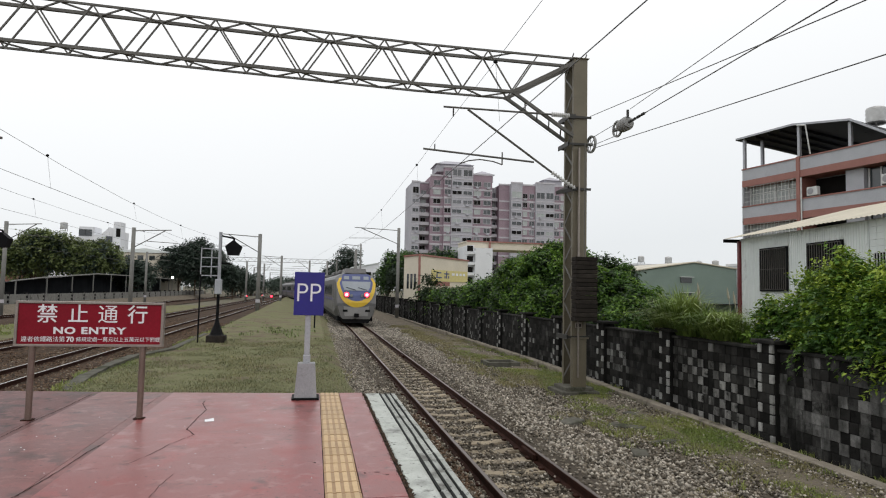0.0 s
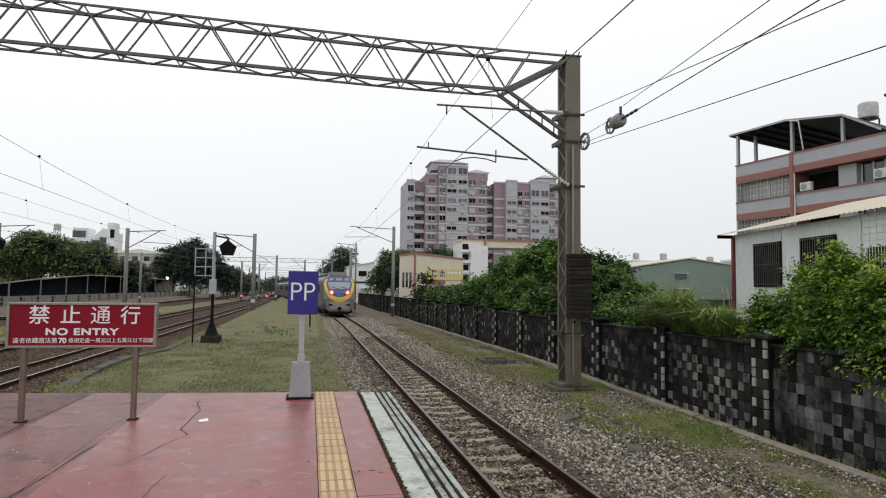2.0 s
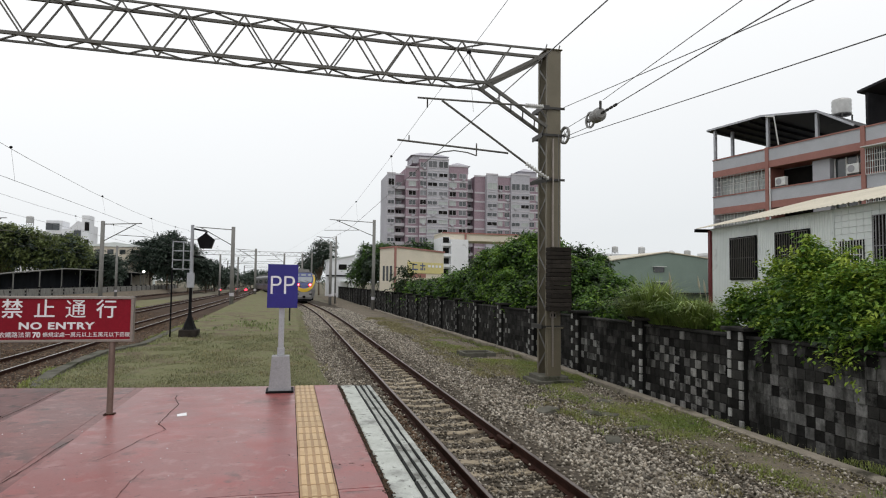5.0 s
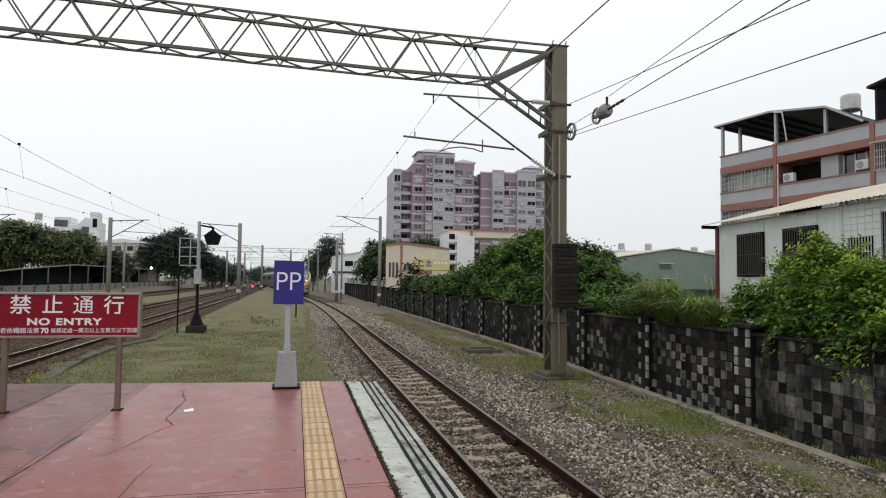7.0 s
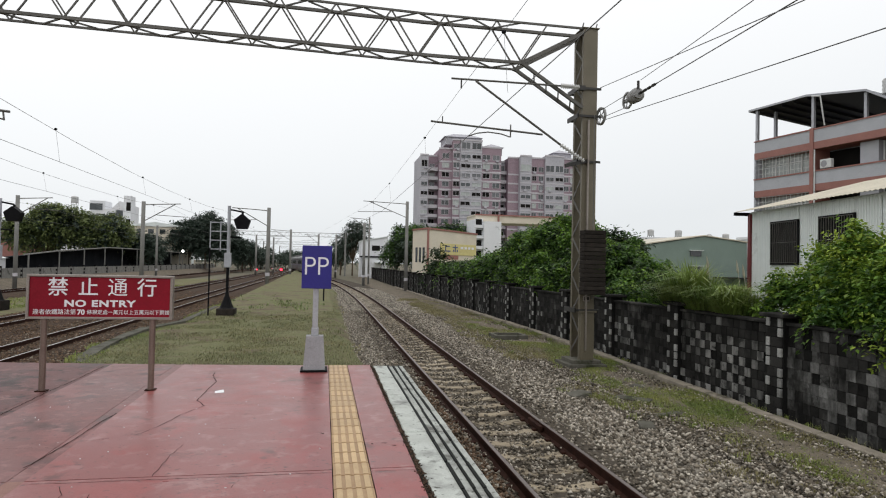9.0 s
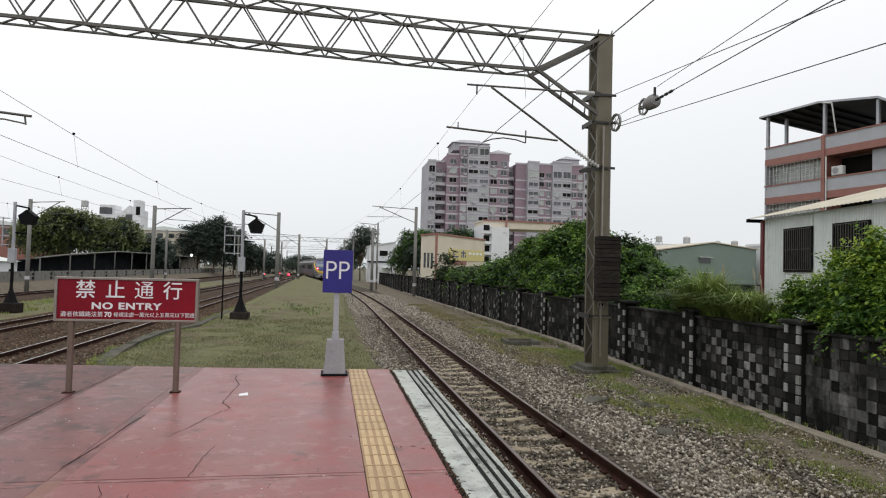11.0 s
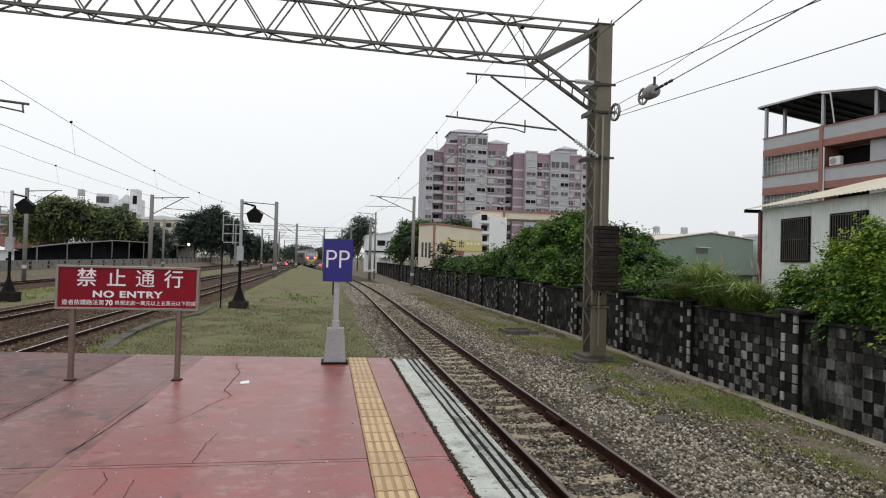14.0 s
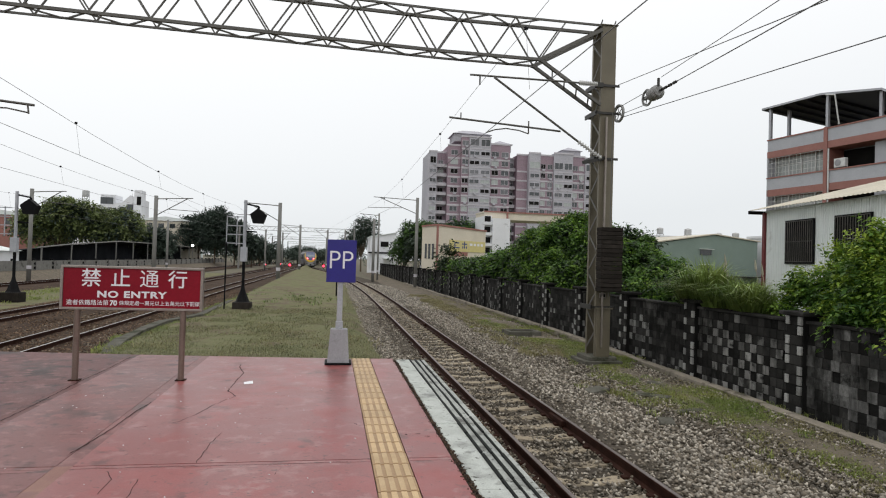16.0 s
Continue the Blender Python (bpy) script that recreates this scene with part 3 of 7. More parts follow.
def rail(parent, side, ys, centre, head="railtop", level=RAIL):
    p = RAIL_PROF
    part("rail", sweep([(x + side * 0.565, z + level) for x, z in p], ys, centre), M["rail"], parent)
    part("rail_head", sweep([(x + side * 0.565, level + 0.0025) for x in (-0.025, 0.025)], ys, centre), M[head], parent, "polished steel running surface")


sleeper_mb = MB()
for x0, x1, z0, z1 in ((-1.0, -0.35, 0.0, 0.0), (-0.35, -0.2, 0.0, -0.025), (-0.2, 0.2, -0.025, -0.025), (0.2, 0.35, -0.025, 0.0), (0.35, 1.0, 0.0, 0.0)):
    v = [(x, yy, z) for x, zt in ((x0, z0), (x1, z1)) for yy, z in ((-0.13, -0.2), (-0.105, zt), (0.105, zt), (0.13, -0.2))]
    sleeper_mb.add(v, [(0, 4, 5, 1), (1, 5, 6, 2), (2, 6, 7, 3), (3, 7, 4, 0)] + ([(0, 1, 2, 3)] if x0 == -1.0 else []) + ([(4, 7, 6, 5)] if x1 == 1.0 else []))
SLEEPER = sleeper_mb.mesh("sleeper", M["sleeper"])
clip_mb = MB()
for s in (-1, 1):
    for e in (-1, 1):
        clip_mb.box(s * 0.565 + e * 0.10 - 0.035, s * 0.565 + e * 0.10 + 0.035, -0.05, 0.05, 0.0, 0.035, 0.008)
CLIP = clip_mb.mesh("rail_clip", M["rail"])

main = thing("railway_track", "rusty main track with concrete sleepers beside the platform", "railway track", kind="structure")
RY = steps(-12, 34, 2, 1.0) + steps(35, 170, 2.0, 1.01)
for s in (-1, 1):
    rail(main, s, RY, main_x)
y, n = -10.0, 0
while y < 128:
    m = pose(main_x(y) + rng.uniform(-0.02, 0.02), y, -0.888 + rng.uniform(-0.006, 0.006), 0, rng.uniform(-0.3, 0.3), main_heading(y) + rng.uniform(-0.8, 0.8))
    part("sleeper", SLEEPER, None, main, at=m)
    if y < 34:
        part("rail_clip", CLIP, None, main, at=m)
    y += 0.61
for y in (9.6, 24.2):
    mb = MB()
    mb.box(3.40, 3.46, y - 0.3, y + 0.3, -0.86, -0.77, 0.01)
    part("fishplate", mb, M["rail"], main)
for x in LEFT_TRACKS:
    tr = thing("railway_track", "rusty side track in brown ballast", "railway track", group="side tracks", kind="structure")
    for s in (-1, 1):
        rail(tr, s, steps(-12, 330, 20, 1.1), lambda y, x=x: x, "shine", SIDE_RAIL)
    mb = MB()
    y = 2.0
    while y < 110:
        c = pose(x, y, -0.95, 0, 0, 0)
        mb.box(-1.0, 1.0, -0.11, 0.11, -0.2, -0.0, 0, c)
        y += 0.61
    o = part("sleeper", mb, M["rust_ballast"], tr, "brown ballast-stained sleepers")

# ---- platform ----
platform = thing("platform", "red painted concrete station platform, worn and cracked", "platform", kind="structure")
mb = MB()
mb.box(-6.3, 0.915, -12, 10.50, -1.3, -0.022)
mb.box(0.915, 1.40, -12, 10.46, -1.3, -0.05)
part("core", mb, M["joint"], platform, "dark grimy joints between the slabs")
XS = [(-6.3, -3.30, "stained_floor"), (-3.165, -2.20, "grey_floor"), (-2.075, 0.188, "red_floor"), (0.502, 0.868, "red_floor")]
YSL = [(-12, -5.2), (-5.19, 0.0), (0.012, 5.09), (5.23, 10.5)]
for x0, x1, mname in XS:
    for y0, y1 in YSL:
        end = 10.5
        if y1 == 10.5:
            mb = MB()
            e0, e1 = (10.5 + max(0, -0.4 - x) * 0.13 for x in (x0, x1))
            mb.prism([(x0, y0, 0), (x1, y0, 0), (x1, e1, 0), (x0, e0, 0)], (0, 0, -0.03), (0, 0, 0.03))
            mb.prism([(x0, 10.4, 0), (x1, 10.4, 0), (x1, e1 - 0.004, 0), (x0, e0 - 0.004, 0)], (0, 0, -1.2), (0, 0, 1.168))
        else:
            mb = MB().box(x0, x1, y0, y1, -0.03, 0.0)
        part("slab", mb, M[mname], platform)
mb = MB()
for x0, x1, y1 in ((-3.30, -3.165, 5.09), (-2.20, -2.075, 5.23)):
    mb.box(x0, x1, -12, y1, -0.03, -0.002)
part("joint_strip", MB().box(-3.298, -3.165, 5.10, 10.86, -0.03, -0.001), M["stained_floor"], platform, "repaired strip between the slabs")
part("joint_strip", MB().box(-2.198, -2.073, 5.23, 10.72, -0.03, -0.002), M["grey_floor"], platform, "repaired strip between the slabs")
part("joint_strip", mb, M["tan_line"], platform, "tan mortar strips between the slabs")
for x0, x1, mname in ((-6.3, -3.30, "stained_floor"), (-3.165, -2.20, "grey_floor"), (-2.075, 0.188, "red_floor"), (0.502, 0.868, "red_floor")):
    for y0, y1 in ((5.096, 5.157), (5.163, 5.224)):
        part("joint_strip", MB().box(x0, x1, y0, y1, -0.03, -0.002), M[mname], platform, "repaired strip between the slabs")

tile_mb = MB()
tile_mb.box(-0.149, 0.149, -0.145, 0.145, -0.03, 0.003, 0.003)
rib_mb = MB()
for k in range(4):
    x = -0.108 + 0.072 * k
    rib_mb.prism([(x - 0.021, -0.138, 0), (x + 0.021, -0.138, 0), (x + 0.021, 0.138, 0), (x - 0.021, 0.138, 0)], (0, 0, 0.0028), (0, 0, 0.0055))
RIB = rib_mb.mesh("rib", M["rib"])
TILE = tile_mb.mesh("tactile_tile", M["tactile"])
strip = thing("tactile_paving", "yellow ribbed tactile paving strip along the platform edge", "tactile paving", kind="structure")
y = 10.35
while y > -11:
    tl = part("tile", TILE, None, strip, at=pose(0.345 + rng.uniform(-0.002, 0.002), y, rng.uniform(-0.0008, 0.0008), 0, 0, rng.uniform(-0.25, 0.25)))
    part("rib", RIB, None, tl)
    y -= 0.302

edge = thing("platform_edge", "pale concrete platform edge with black rubber strips", "platform edge", kind="structure")
y = 10.44
while y > -12:
    w = rng.uniform(0.9, 1.3) * 2
    lift = rng.uniform(-0.006, 0.003)
    part("edge_slab", MB().box(0.914, 1.146, y - w, y - 0.012, -0.35, lift, 0.01), M["slab"], edge)
    part("edge_slab", MB().box(1.149, 1.405, y - w, y - 0.012, -0.35, lift - 0.004, 0.014), M["worn_slab"], edge, "grimy ribbed edge concrete")
    y -= w
for x in (1.150, 1.237, 1.320):
    mb = MB()
    y = 10.40
    while y > -10:
        cut = rng.choice((0.0, 0.0, 0.0, 0.03))
        mb.box(x - 0.009 + rng.uniform(-0.005, 0.003), x + 0.009 + rng.uniform(-0.003, 0.006), y - 0.63 + cut, y - 0.01, -0.01, 0.012, 0)
        y -= 0.64
    part("rubber_strip", mb, M["rubber"], edge, "narrow black rubber strip")
mb = MB().box(0.862, 0.92, -12, 10.44, -0.03, -0.012)
part("seam", mb, M["rubber"], edge, "dirt-filled seam")
mb = MB().box(1.30, 1.39, -12, 10.4, -1.25, -0.36)
part("retaining_face", mb, M["concrete"], edge)

# cracks and litter on the platform
def crack(pts, w, name="floor_crack"):
    mb = MB()
    full = []
    r2 = random.Random(int(abs(pts[0][0]) * 1000))
    for (x0, y0), (x1, y1) in zip(pts, pts[1:]):
        k = max(2, int(math.hypot(x1 - x0, y1 - y0) / 0.05))
        full += [(x0 + (x1 - x0) * i / k + r2.uniform(-0.007, 0.007), y0 + (y1 - y0) * i / k + r2.uniform(-0.01, 0.01)) for i in range(k)]
    full.append(pts[-1])
    left = [(x - w * r2.uniform(0.2, 0.6), y - w * r2.uniform(0.1, 0.4), 0.0022) for x, y in full]
    right = [(x + w * r2.uniform(0.2, 0.6), y + w * r2.uniform(0.1, 0.4), 0.0022) for x, y in full]
    mb.grid([left, right])
    return part("crack", mb, M["joint"], platform, "dark crack in the painted concrete")


crack([(-1.48, 9.9), (-1.46, 9.65), (-1.34, 9.18), (-1.36, 8.5), (-1.37, 8.0), (-1.23, 7.68)], 0.0130)
crack([(-1.23, 7.68), (-1.41, 7.22), (-1.47, 6.92), (-1.6, 6.53), (-1.84, 6.36), (-2.06, 6.3)], 0.0104)
crack([(-1.23, 7.68), (-0.9, 7.72), (-0.5, 7.66), (0.18, 7.7)], 0.0033)
crack([(-1.13, 6.1), (-1.17, 5.79), (-1.18, 5.23)], 0.0059)
crack([(-1.78, 5.08), (-1.69, 4.9), (-1.69, 4.6)], 0.0052)
crack([(-1.51, 4.88), (-1.48, 4.54), (-1.52, 4.2)], 0.0059)
crack([(-0.52, 5.08), (-0.55, 4.9)], 0.0039)
crack([(-2.08, 7.4), (-2.12, 7.01), (-2.14, 6.36), (-2.18, 5.82), (-2.22, 5.56)], 0.0117)
crack([(-3.16, 6.03), (-2.87, 6.06), (-2.6, 6.12), (-2.26, 6.13)], 0.0046)
crack([(-2.0, 5.16), (-1.0, 5.15), (0.0, 5.165)], 0.008)
crack([(-3.23, 10.6), (-3.22, 9.6), (-3.25, 8.6), (-3.23, 7.4), (-3.24, 6.2)], 0.012)
crack([(-3.1, 5.1), (-2.3, 5.085)], 0.012)
crack([(0.56, 5.95), (0.57, 5.91)], 0.02)
crack([(0.66, 5.94), (0.70, 5.93)], 0.02)
crack([(0.72, 5.86), (0.78, 5.85)], 0.016)
crack([(0.10, 6.35), (0.12, 6.32)], 0.016)
crack([(-0.9, 6.62), (-0.72, 6.6), (-0.6, 6.66)], 0.006)

paper = part("litter", MB().add([(-0.06, -0.05, 0.004), (0.05, -0.06, 0.006), (0.07, 0.05, 0.02), (-0.04, 0.06, 0.008), (-0.06, -0.05, 0.001), (0.05, -0.06, 0.001), (0.07, 0.05, 0.015), (-0.04, 0.06, 0.003)],
             [(0, 1, 2, 3), (7, 6, 5, 4), (0, 4, 5, 1), (1, 5, 6, 2), (2, 6, 7, 3), (3, 7, 4, 0)]), M["white"], at=pose(-1.19, 8.45, 0.0, 0, 0, 20))
tagged(paper, "scrap of white paper lying on the red platform", "litter")

# ---- signs ----
def glyphs(text, size, depth, bold, spacing):
    """The built-in font's text as one mesh that begins at x 0."""
    cu = bpy.data.curves.new("lettering", "FONT")
    cu.body, cu.size, cu.align_x, cu.align_y, cu.extrude, cu.offset = text, size, "LEFT", "CENTER", depth, bold
    cu.space_character = spacing
    tmp = bpy.data.objects.new("lettering", cu)
    scene.collection.objects.link(tmp)
    me = bpy.data.meshes.new_from_object(tmp.evaluated_get(bpy.context.evaluated_depsgraph_get()))
    bpy.data.objects.remove(tmp)
    return me


def letters(text, size, mat, parent, at, depth=0.004, name="letter", sx=1.0, label="", bold=0.0, spacing=1.0):
    """Raised letters of the built-in font, one part each, facing -y, centred at a place in the parent's space."""
    def reach(me):
        xs = [v.co.x for v in me.vertices]
        return min(xs), max(xs)

    left, right = reach(glyphs(text, size, depth, bold, spacing))
    for k, ch in enumerate(text):
        if ch == " ":
            continue
        me = glyphs(ch, size, depth, bold, spacing)
        shift = reach(glyphs(text[:k + 1], size, depth, bold, spacing))[1] - reach(me)[1] - (left + right) / 2
        me.transform(Matrix.Diagonal((sx, 1, 1, 1)) @ Matrix.Translation((shift, 0, 0)))
        me.materials.clear()
        me.materials.append(mat)
        part(name, me, mat, parent, label, at=Matrix.Translation(at) @ pose(0, 0, 0, 90, 0, 0))


pp = thing("stop_sign_post", "blue metal sign with white letters on a grey post", "sign", at=(-0.03, 10.04, 0))
base = MB()
base.add([(x * w, y * w, z) for z, w in ((0.0, 0.17), (0.54, 0.13)) for x, y in ((-1, -0.9), (1, -0.9), (1, 0.9), (-1, 0.9))], [(3, 2, 1, 0), (4, 5, 6, 7), (0, 1, 5, 4), (1, 2, 6, 5), (2, 3, 7, 6), (3, 0, 4, 7)])
part("footing", base, M["grey_box"], pp)
part("base_plate", MB().box(-0.205, 0.205, -0.2, 0.2, 0.0, 0.03, 0.006), M["black"], pp, "black base plate")
part("post", MB().box(-0.042, 0.042, -0.042, 0.042, 0.5, 1.92, 0.006), M["grey_post"], pp)
part("collar", MB().box(-0.055, 0.055, -0.055, 0.055, 0.54, 0.66, 0.006), M["grey_post"], pp)
panel = part("panel", MB().box(-0.226, 0.226, -0.075, -0.05, 1.29, 1.955, 0.004), M["blue"], pp, "deep blue enamel panel")
panel.matrix_basis = pose(0, 0, -0.02, 0, 0.2, 0)
letters("PP", 0.41, M["white"], panel, (0.0, -0.0765, 1.625), 0.002, sx=0.95, bold=-0.004, label="white painted letter")

ne = thing("warning_sign", "red board with white lettering on two brown steel posts", "sign", at=(-2.68, 8.68, 0), turn=-1.2)
part("board", MB().box(-0.83, 0.83, -0.03, 0.03, 0.93, 1.43, 0.004), M["red_sign"], ne, "glossy red board")
fr = MB()
for x0, x1, z0, z1 in ((-0.862, 0.862, 1.43, 1.46), (-0.862, 0.862, 0.90, 0.93), (-0.862, -0.83, 0.93, 1.43), (0.83, 0.862, 0.93, 1.43)):
    fr.box(x0, x1, -0.045, 0.045, z0, z1, 0.004)
part("frame", fr, M["alu"], ne, "dull aluminium frame")
for x in (-0.66, 0.62):
    part("post", MB().tube((x, 0, 0), (x, 0, 0.90), 0.038, 16), M["bronze"], ne, smooth=False)
    part("foot_plate", MB().box(x - 0.062, x + 0.062, -0.06, 0.06, 0.0, 0.012, 0.003), M["rail"], ne)
for ch, x in (("禁", -0.50), ("止", -0.146), ("通", 0.20), ("行", 0.545)):
    letters(ch, 0.245, M["white"], ne, (x, -0.033, 1.29), 0.002, label="large white character", bold=0.0 if ch == "通" else 0.002)
letters("NO ENTRY", 0.114, M["white"], ne, (0.0, -0.033, 1.095), 0.002, spacing=1.12, sx=1.36, label="white capital letter", bold=0.004)
letters("違者依鐵路法第", 0.072, M["white"], ne, (-0.535, -0.033, 0.987), 0.002, sx=1.0, label="small white character")
letters("70", 0.088, M["white"], ne, (-0.225, -0.033, 0.987), 0.002, label="white numeral", bold=0.003)
letters("條規定處一萬元以上五萬元以下罰鍰", 0.063, M["white"], ne, (0.335, -0.033, 0.987), 0.002, sx=0.98, label="small white character")

# ---- overhead line portal ----
def bank_grade(y):
    return bank_z(y) - 0.3 * min(1, max(0, (y - 22) / 28))


portal = thing("catenary_portal", "olive steel lattice portal carrying overhead line over the tracks", "catenary portal", at=(0, 15.8, 0))
PX0, PX1, PD = 6.76, 7.16, 0.64
def channel(y, out):
    mb = MB()
    t = 0.02
    mb.prism([(PX0, y, 0), (PX1, y, 0), (PX1, y + 0.09 * out, 0), (PX1 - t, y + 0.09 * out, 0), (PX1 - t, y + t * out, 0), (PX0 + t, y + t * out, 0), (PX0 + t, y + 0.09 * out, 0), (PX0, y + 0.09 * out, 0)], (0, 0, -0.84), (0, 0, 8.93))
    return mb
part("column_plate", channel(0.0, 1), M["olive"], portal)
part("column_plate", channel(PD, -1), M["olive"], portal)
for x in (PX0 + 0.01, PX1 - 0.01):
    z, k = -0.6, 0
    while z < 7.9:
        a, b = (0.03, PD - 0.03) if k % 2 else (PD - 0.03, 0.03)
        part("lacing_bar", MB().bar((x, a, 0), (x, b, 0.52), 0.055, 0.012, (1, 0, 0)), M["truss"], portal, at=(0, 0, z))
        z += 0.52
        k += 1
part("base_plate", MB().box(6.42, 7.46, -0.22, 0.85, -1.05, -0.86, 0.01).box(6.56, 7.34, -0.1, 0.75, -0.86, -0.76, 0.01), M["bank_stone"], portal, "dirty concrete footing")
part("casing", MB().box(PX0 + 0.01, PX1 - 0.01, -0.06, -0.004, -0.76, 0.5, 0.008).box(PX0 - 0.04, PX1 + 0.04, -0.10, -0.004, 0.5, 0.54), M["olive"], portal, "flat steel casing at the column foot")
part("top_plate", MB().box(6.72, 7.20, -0.04, PD + 0.04, 8.09, 8.11), M["olive"], portal)
for z in (6.46, 5.72, 4.5, 0.55):
    mb = MB()
    for y in (-0.05, PD + 0.02):
        mb.box(PX0 - 0.16, PX1 + 0.10, y, y + 0.03, z - 0.03, z + 0.03)
    mb.box(PX0 - 0.16, PX0 - 0.13, -0.05, PD + 0.05, z - 0.06, z + 0.06)
    part("clamp", mb, M["dark_steel"], portal, "dark clamp band")
XL = -26.0


def camber(x):
    """Rise of the beam towards its middle."""
    return max(0.0, 2.5 - x) * 0.0205


for y in (0.03, PD - 0.03):
    for z, x1, nm in ((8.085, 6.76, "top_chord"), (7.02, 5.05, "bottom_chord")):
        mb = MB()
        w = 0.075 if (z < 7.5) == (y < 0.3) else 0.05
        mb.bar((2.5, y, z), (x1, y, z), w, w)
        mb.bar((XL, y, z + camber(XL)), (2.5, y, z), w, w)
        part(nm, mb, M["truss"], portal)
    up_brace = MB().bar((0, 0, 7.02), (-0.6885, 0, 8.085), 0.036, 0.036, (0, 1, 0)).mesh("brace", M["truss"])
    down_brace = MB().bar((0, 0, 7.02), (0.6885, 0, 8.085), 0.036, 0.036, (0, 1, 0)).mesh("brace", M["truss"])
    x = 5.05
    while x > XL + 1.5:
        part("brace", up_brace, None, portal, at=(x, y, camber(x)))
        part("brace", down_brace, None, portal, at=(x, y, camber(x)))
        x -= 1.377
    part("knee_brace", MB().bar((5.05, y, 7.02), (6.76, y, 5.95), 0.08, 0.08, (0, 1, 0)).bar((5.05, y, 7.02), (6.76, y, 7.97), 0.09, 0.09, (0, 1, 0)), M["truss"], portal)
    mb = MB().prism([(4.97, y, 6.98), (5.16, y, 6.93), (5.18, y, 7.09), (5.0, y, 7.09)], (0, -0.012, 0), (0, 0.024, 0))
    part("gusset", mb, M["truss"], portal)
for z in (7.02, 8.085):
    out_tie = MB().bar((0, 0.03, z), (-0.6885, PD - 0.03, z), 0.035, 0.035).mesh("cross_tie", M["truss"])
    in_tie = MB().bar((0, PD - 0.03, z), (-0.6885, 0.03, z), 0.035, 0.035).mesh("cross_tie", M["truss"])
    x = 5.05
    while x > XL + 1:
        part("cross_tie", out_tie, None, portal, at=(x, 0, camber(x)))
        part("cross_tie", in_tie, None, portal, at=(x - 0.6885, 0, camber(x)))
        x -= 1.377
mb = MB()
for k in range(1, 5):
    t0, t1 = k / 5.0, (k + 0.6) / 5.0
    mb.bar((5.05 + 1.71 * t0, 0.03, 7.02 - 1.07 * t0), (5.05 + 1.71 * min(1, t1), PD - 0.03, 7.02 - 1.07 * min(1, t1)), 0.035, 0.035)
part("knee_lacing", mb, M["truss"], portal)

def insulator(a, b, r, n=9):
    """A ribbed porcelain rod."""
    a, b = Vector(a), Vector(b)
    d = (b - a).length / n
    prof = [(r * 0.5, 0.0)]
    for k in range(n):
        prof += [(r * 0.5, d * (k + 0.25)), (r, d * (k + 0.32)), (r, d * (k + 0.62)), (r * 0.5, d * (k + 0.75))]
    return MB().lathe(prof + [(r * 0.5, d * n)], 10, Matrix.Translation(a) @ (b - a).to_track_quat("Z", "Y").to_matrix().to_4x4())

cant = thing("cantilever_bracket", "steel tube cantilever holding the overhead wires off the portal", "cantilever", at=(0, 15.72, 0))
part("top_tube", MB().tube((3.16, 0, 6.44), (6.1, 0, 6.46), 0.026), M["truss"], cant)
part("insulator", insulator((6.1, 0, 6.46), (6.62, 0, 6.46), 0.065), M["insulator"], cant, "ribbed grey porcelain insulator")
part("stay_tube", MB().tube((3.8, 0, 6.42), (6.12, 0, 4.90), 0.03), M["truss"], cant)
part("insulator", insulator((6.12, 0, 4.90), (6.78, 0, 4.50), 0.06), M["insulator"], cant, "ribbed grey porcelain insulator")
part("registration_tube", MB().tube((2.65, 0, 5.31), (5.62, 0, 5.14), 0.026), M["truss"], cant)
sa = MB()
pts = [(4.75, 0, 5.02), (4.5, 0, 5.09), (4.15, 0, 5.12), (3.85, 0, 5.07), (3.62, 0, 4.98)]
for a, b in zip(pts, pts[1:]):
    sa.tube(a, b, 0.016, 6)
sa.tube((4.75, 0, 5.02), (4.75, 0, 5.35), 0.018, 6)
part("steady_arm", sa, M["truss"], cant)
part("hook", MB().tube((3.42, 0, 6.45), (3.42, 0, 6.20), 0.02, 6), M["dark_steel"], cant)
part("hook", MB().tube((2.95, 0, 5.27), (2.95, 0, 5.45), 0.015, 6), M["dark_steel"], cant)
part("mounting_arm", MB().bar((6.28, 0.05, 4.36), (6.9, 0.05, 4.52), 0.07, 0.09), M["dark_steel"], cant)
part("mounting_arm", MB().bar((6.6, 0.05, 6.46), (6.8, 0.05, 6.46), 0.1, 0.12), M["dark_steel"], cant)

cant2 = thing("cantilever_bracket", "steel tube bracket hung from the portal beam over a side track", "cantilever", at=(0, 15.72, 0))
part("drop_post", MB().tube((-9.9, 0.1, 4.7), (-9.9, 0.1, 7.2), 0.06, 8), M["truss"], cant2)
part("registration_tube", MB().tube((-9.9, 0, 5.16), (-6.96, 0, 4.92), 0.03, 8), M["truss"], cant2)
part("steady_arm", MB().tube((-7.07, 0, 4.74), (-7.53, 0, 4.82), 0.018, 6).tube((-7.53, 0, 4.82), (-8.3, 0, 4.80), 0.018, 6).tube((-7.07, 0, 4.72), (-7.10, 0, 4.95), 0.022, 6), M["truss"], cant2)
part("insulator", insulator((-9.85, 0, 5.16), (-9.3, 0, 5.11), 0.07), M["insulator"], cant2)
stack = thing("balance_weights", "stack of dark tensioning weights hung beside the portal column", "weights", at=(6.97, 15.5, 0))
WT = MB().box(-0.30, 0.30, -0.16, 0.16, 0.0, 0.105, 0.012).mesh("weight", M["weights"])
for k in range(15):
    part("weight", WT, None, stack, at=pose(rng.uniform(-0.008, 0.008), rng.uniform(-0.008, 0.008), 0.98 + k * 0.112))
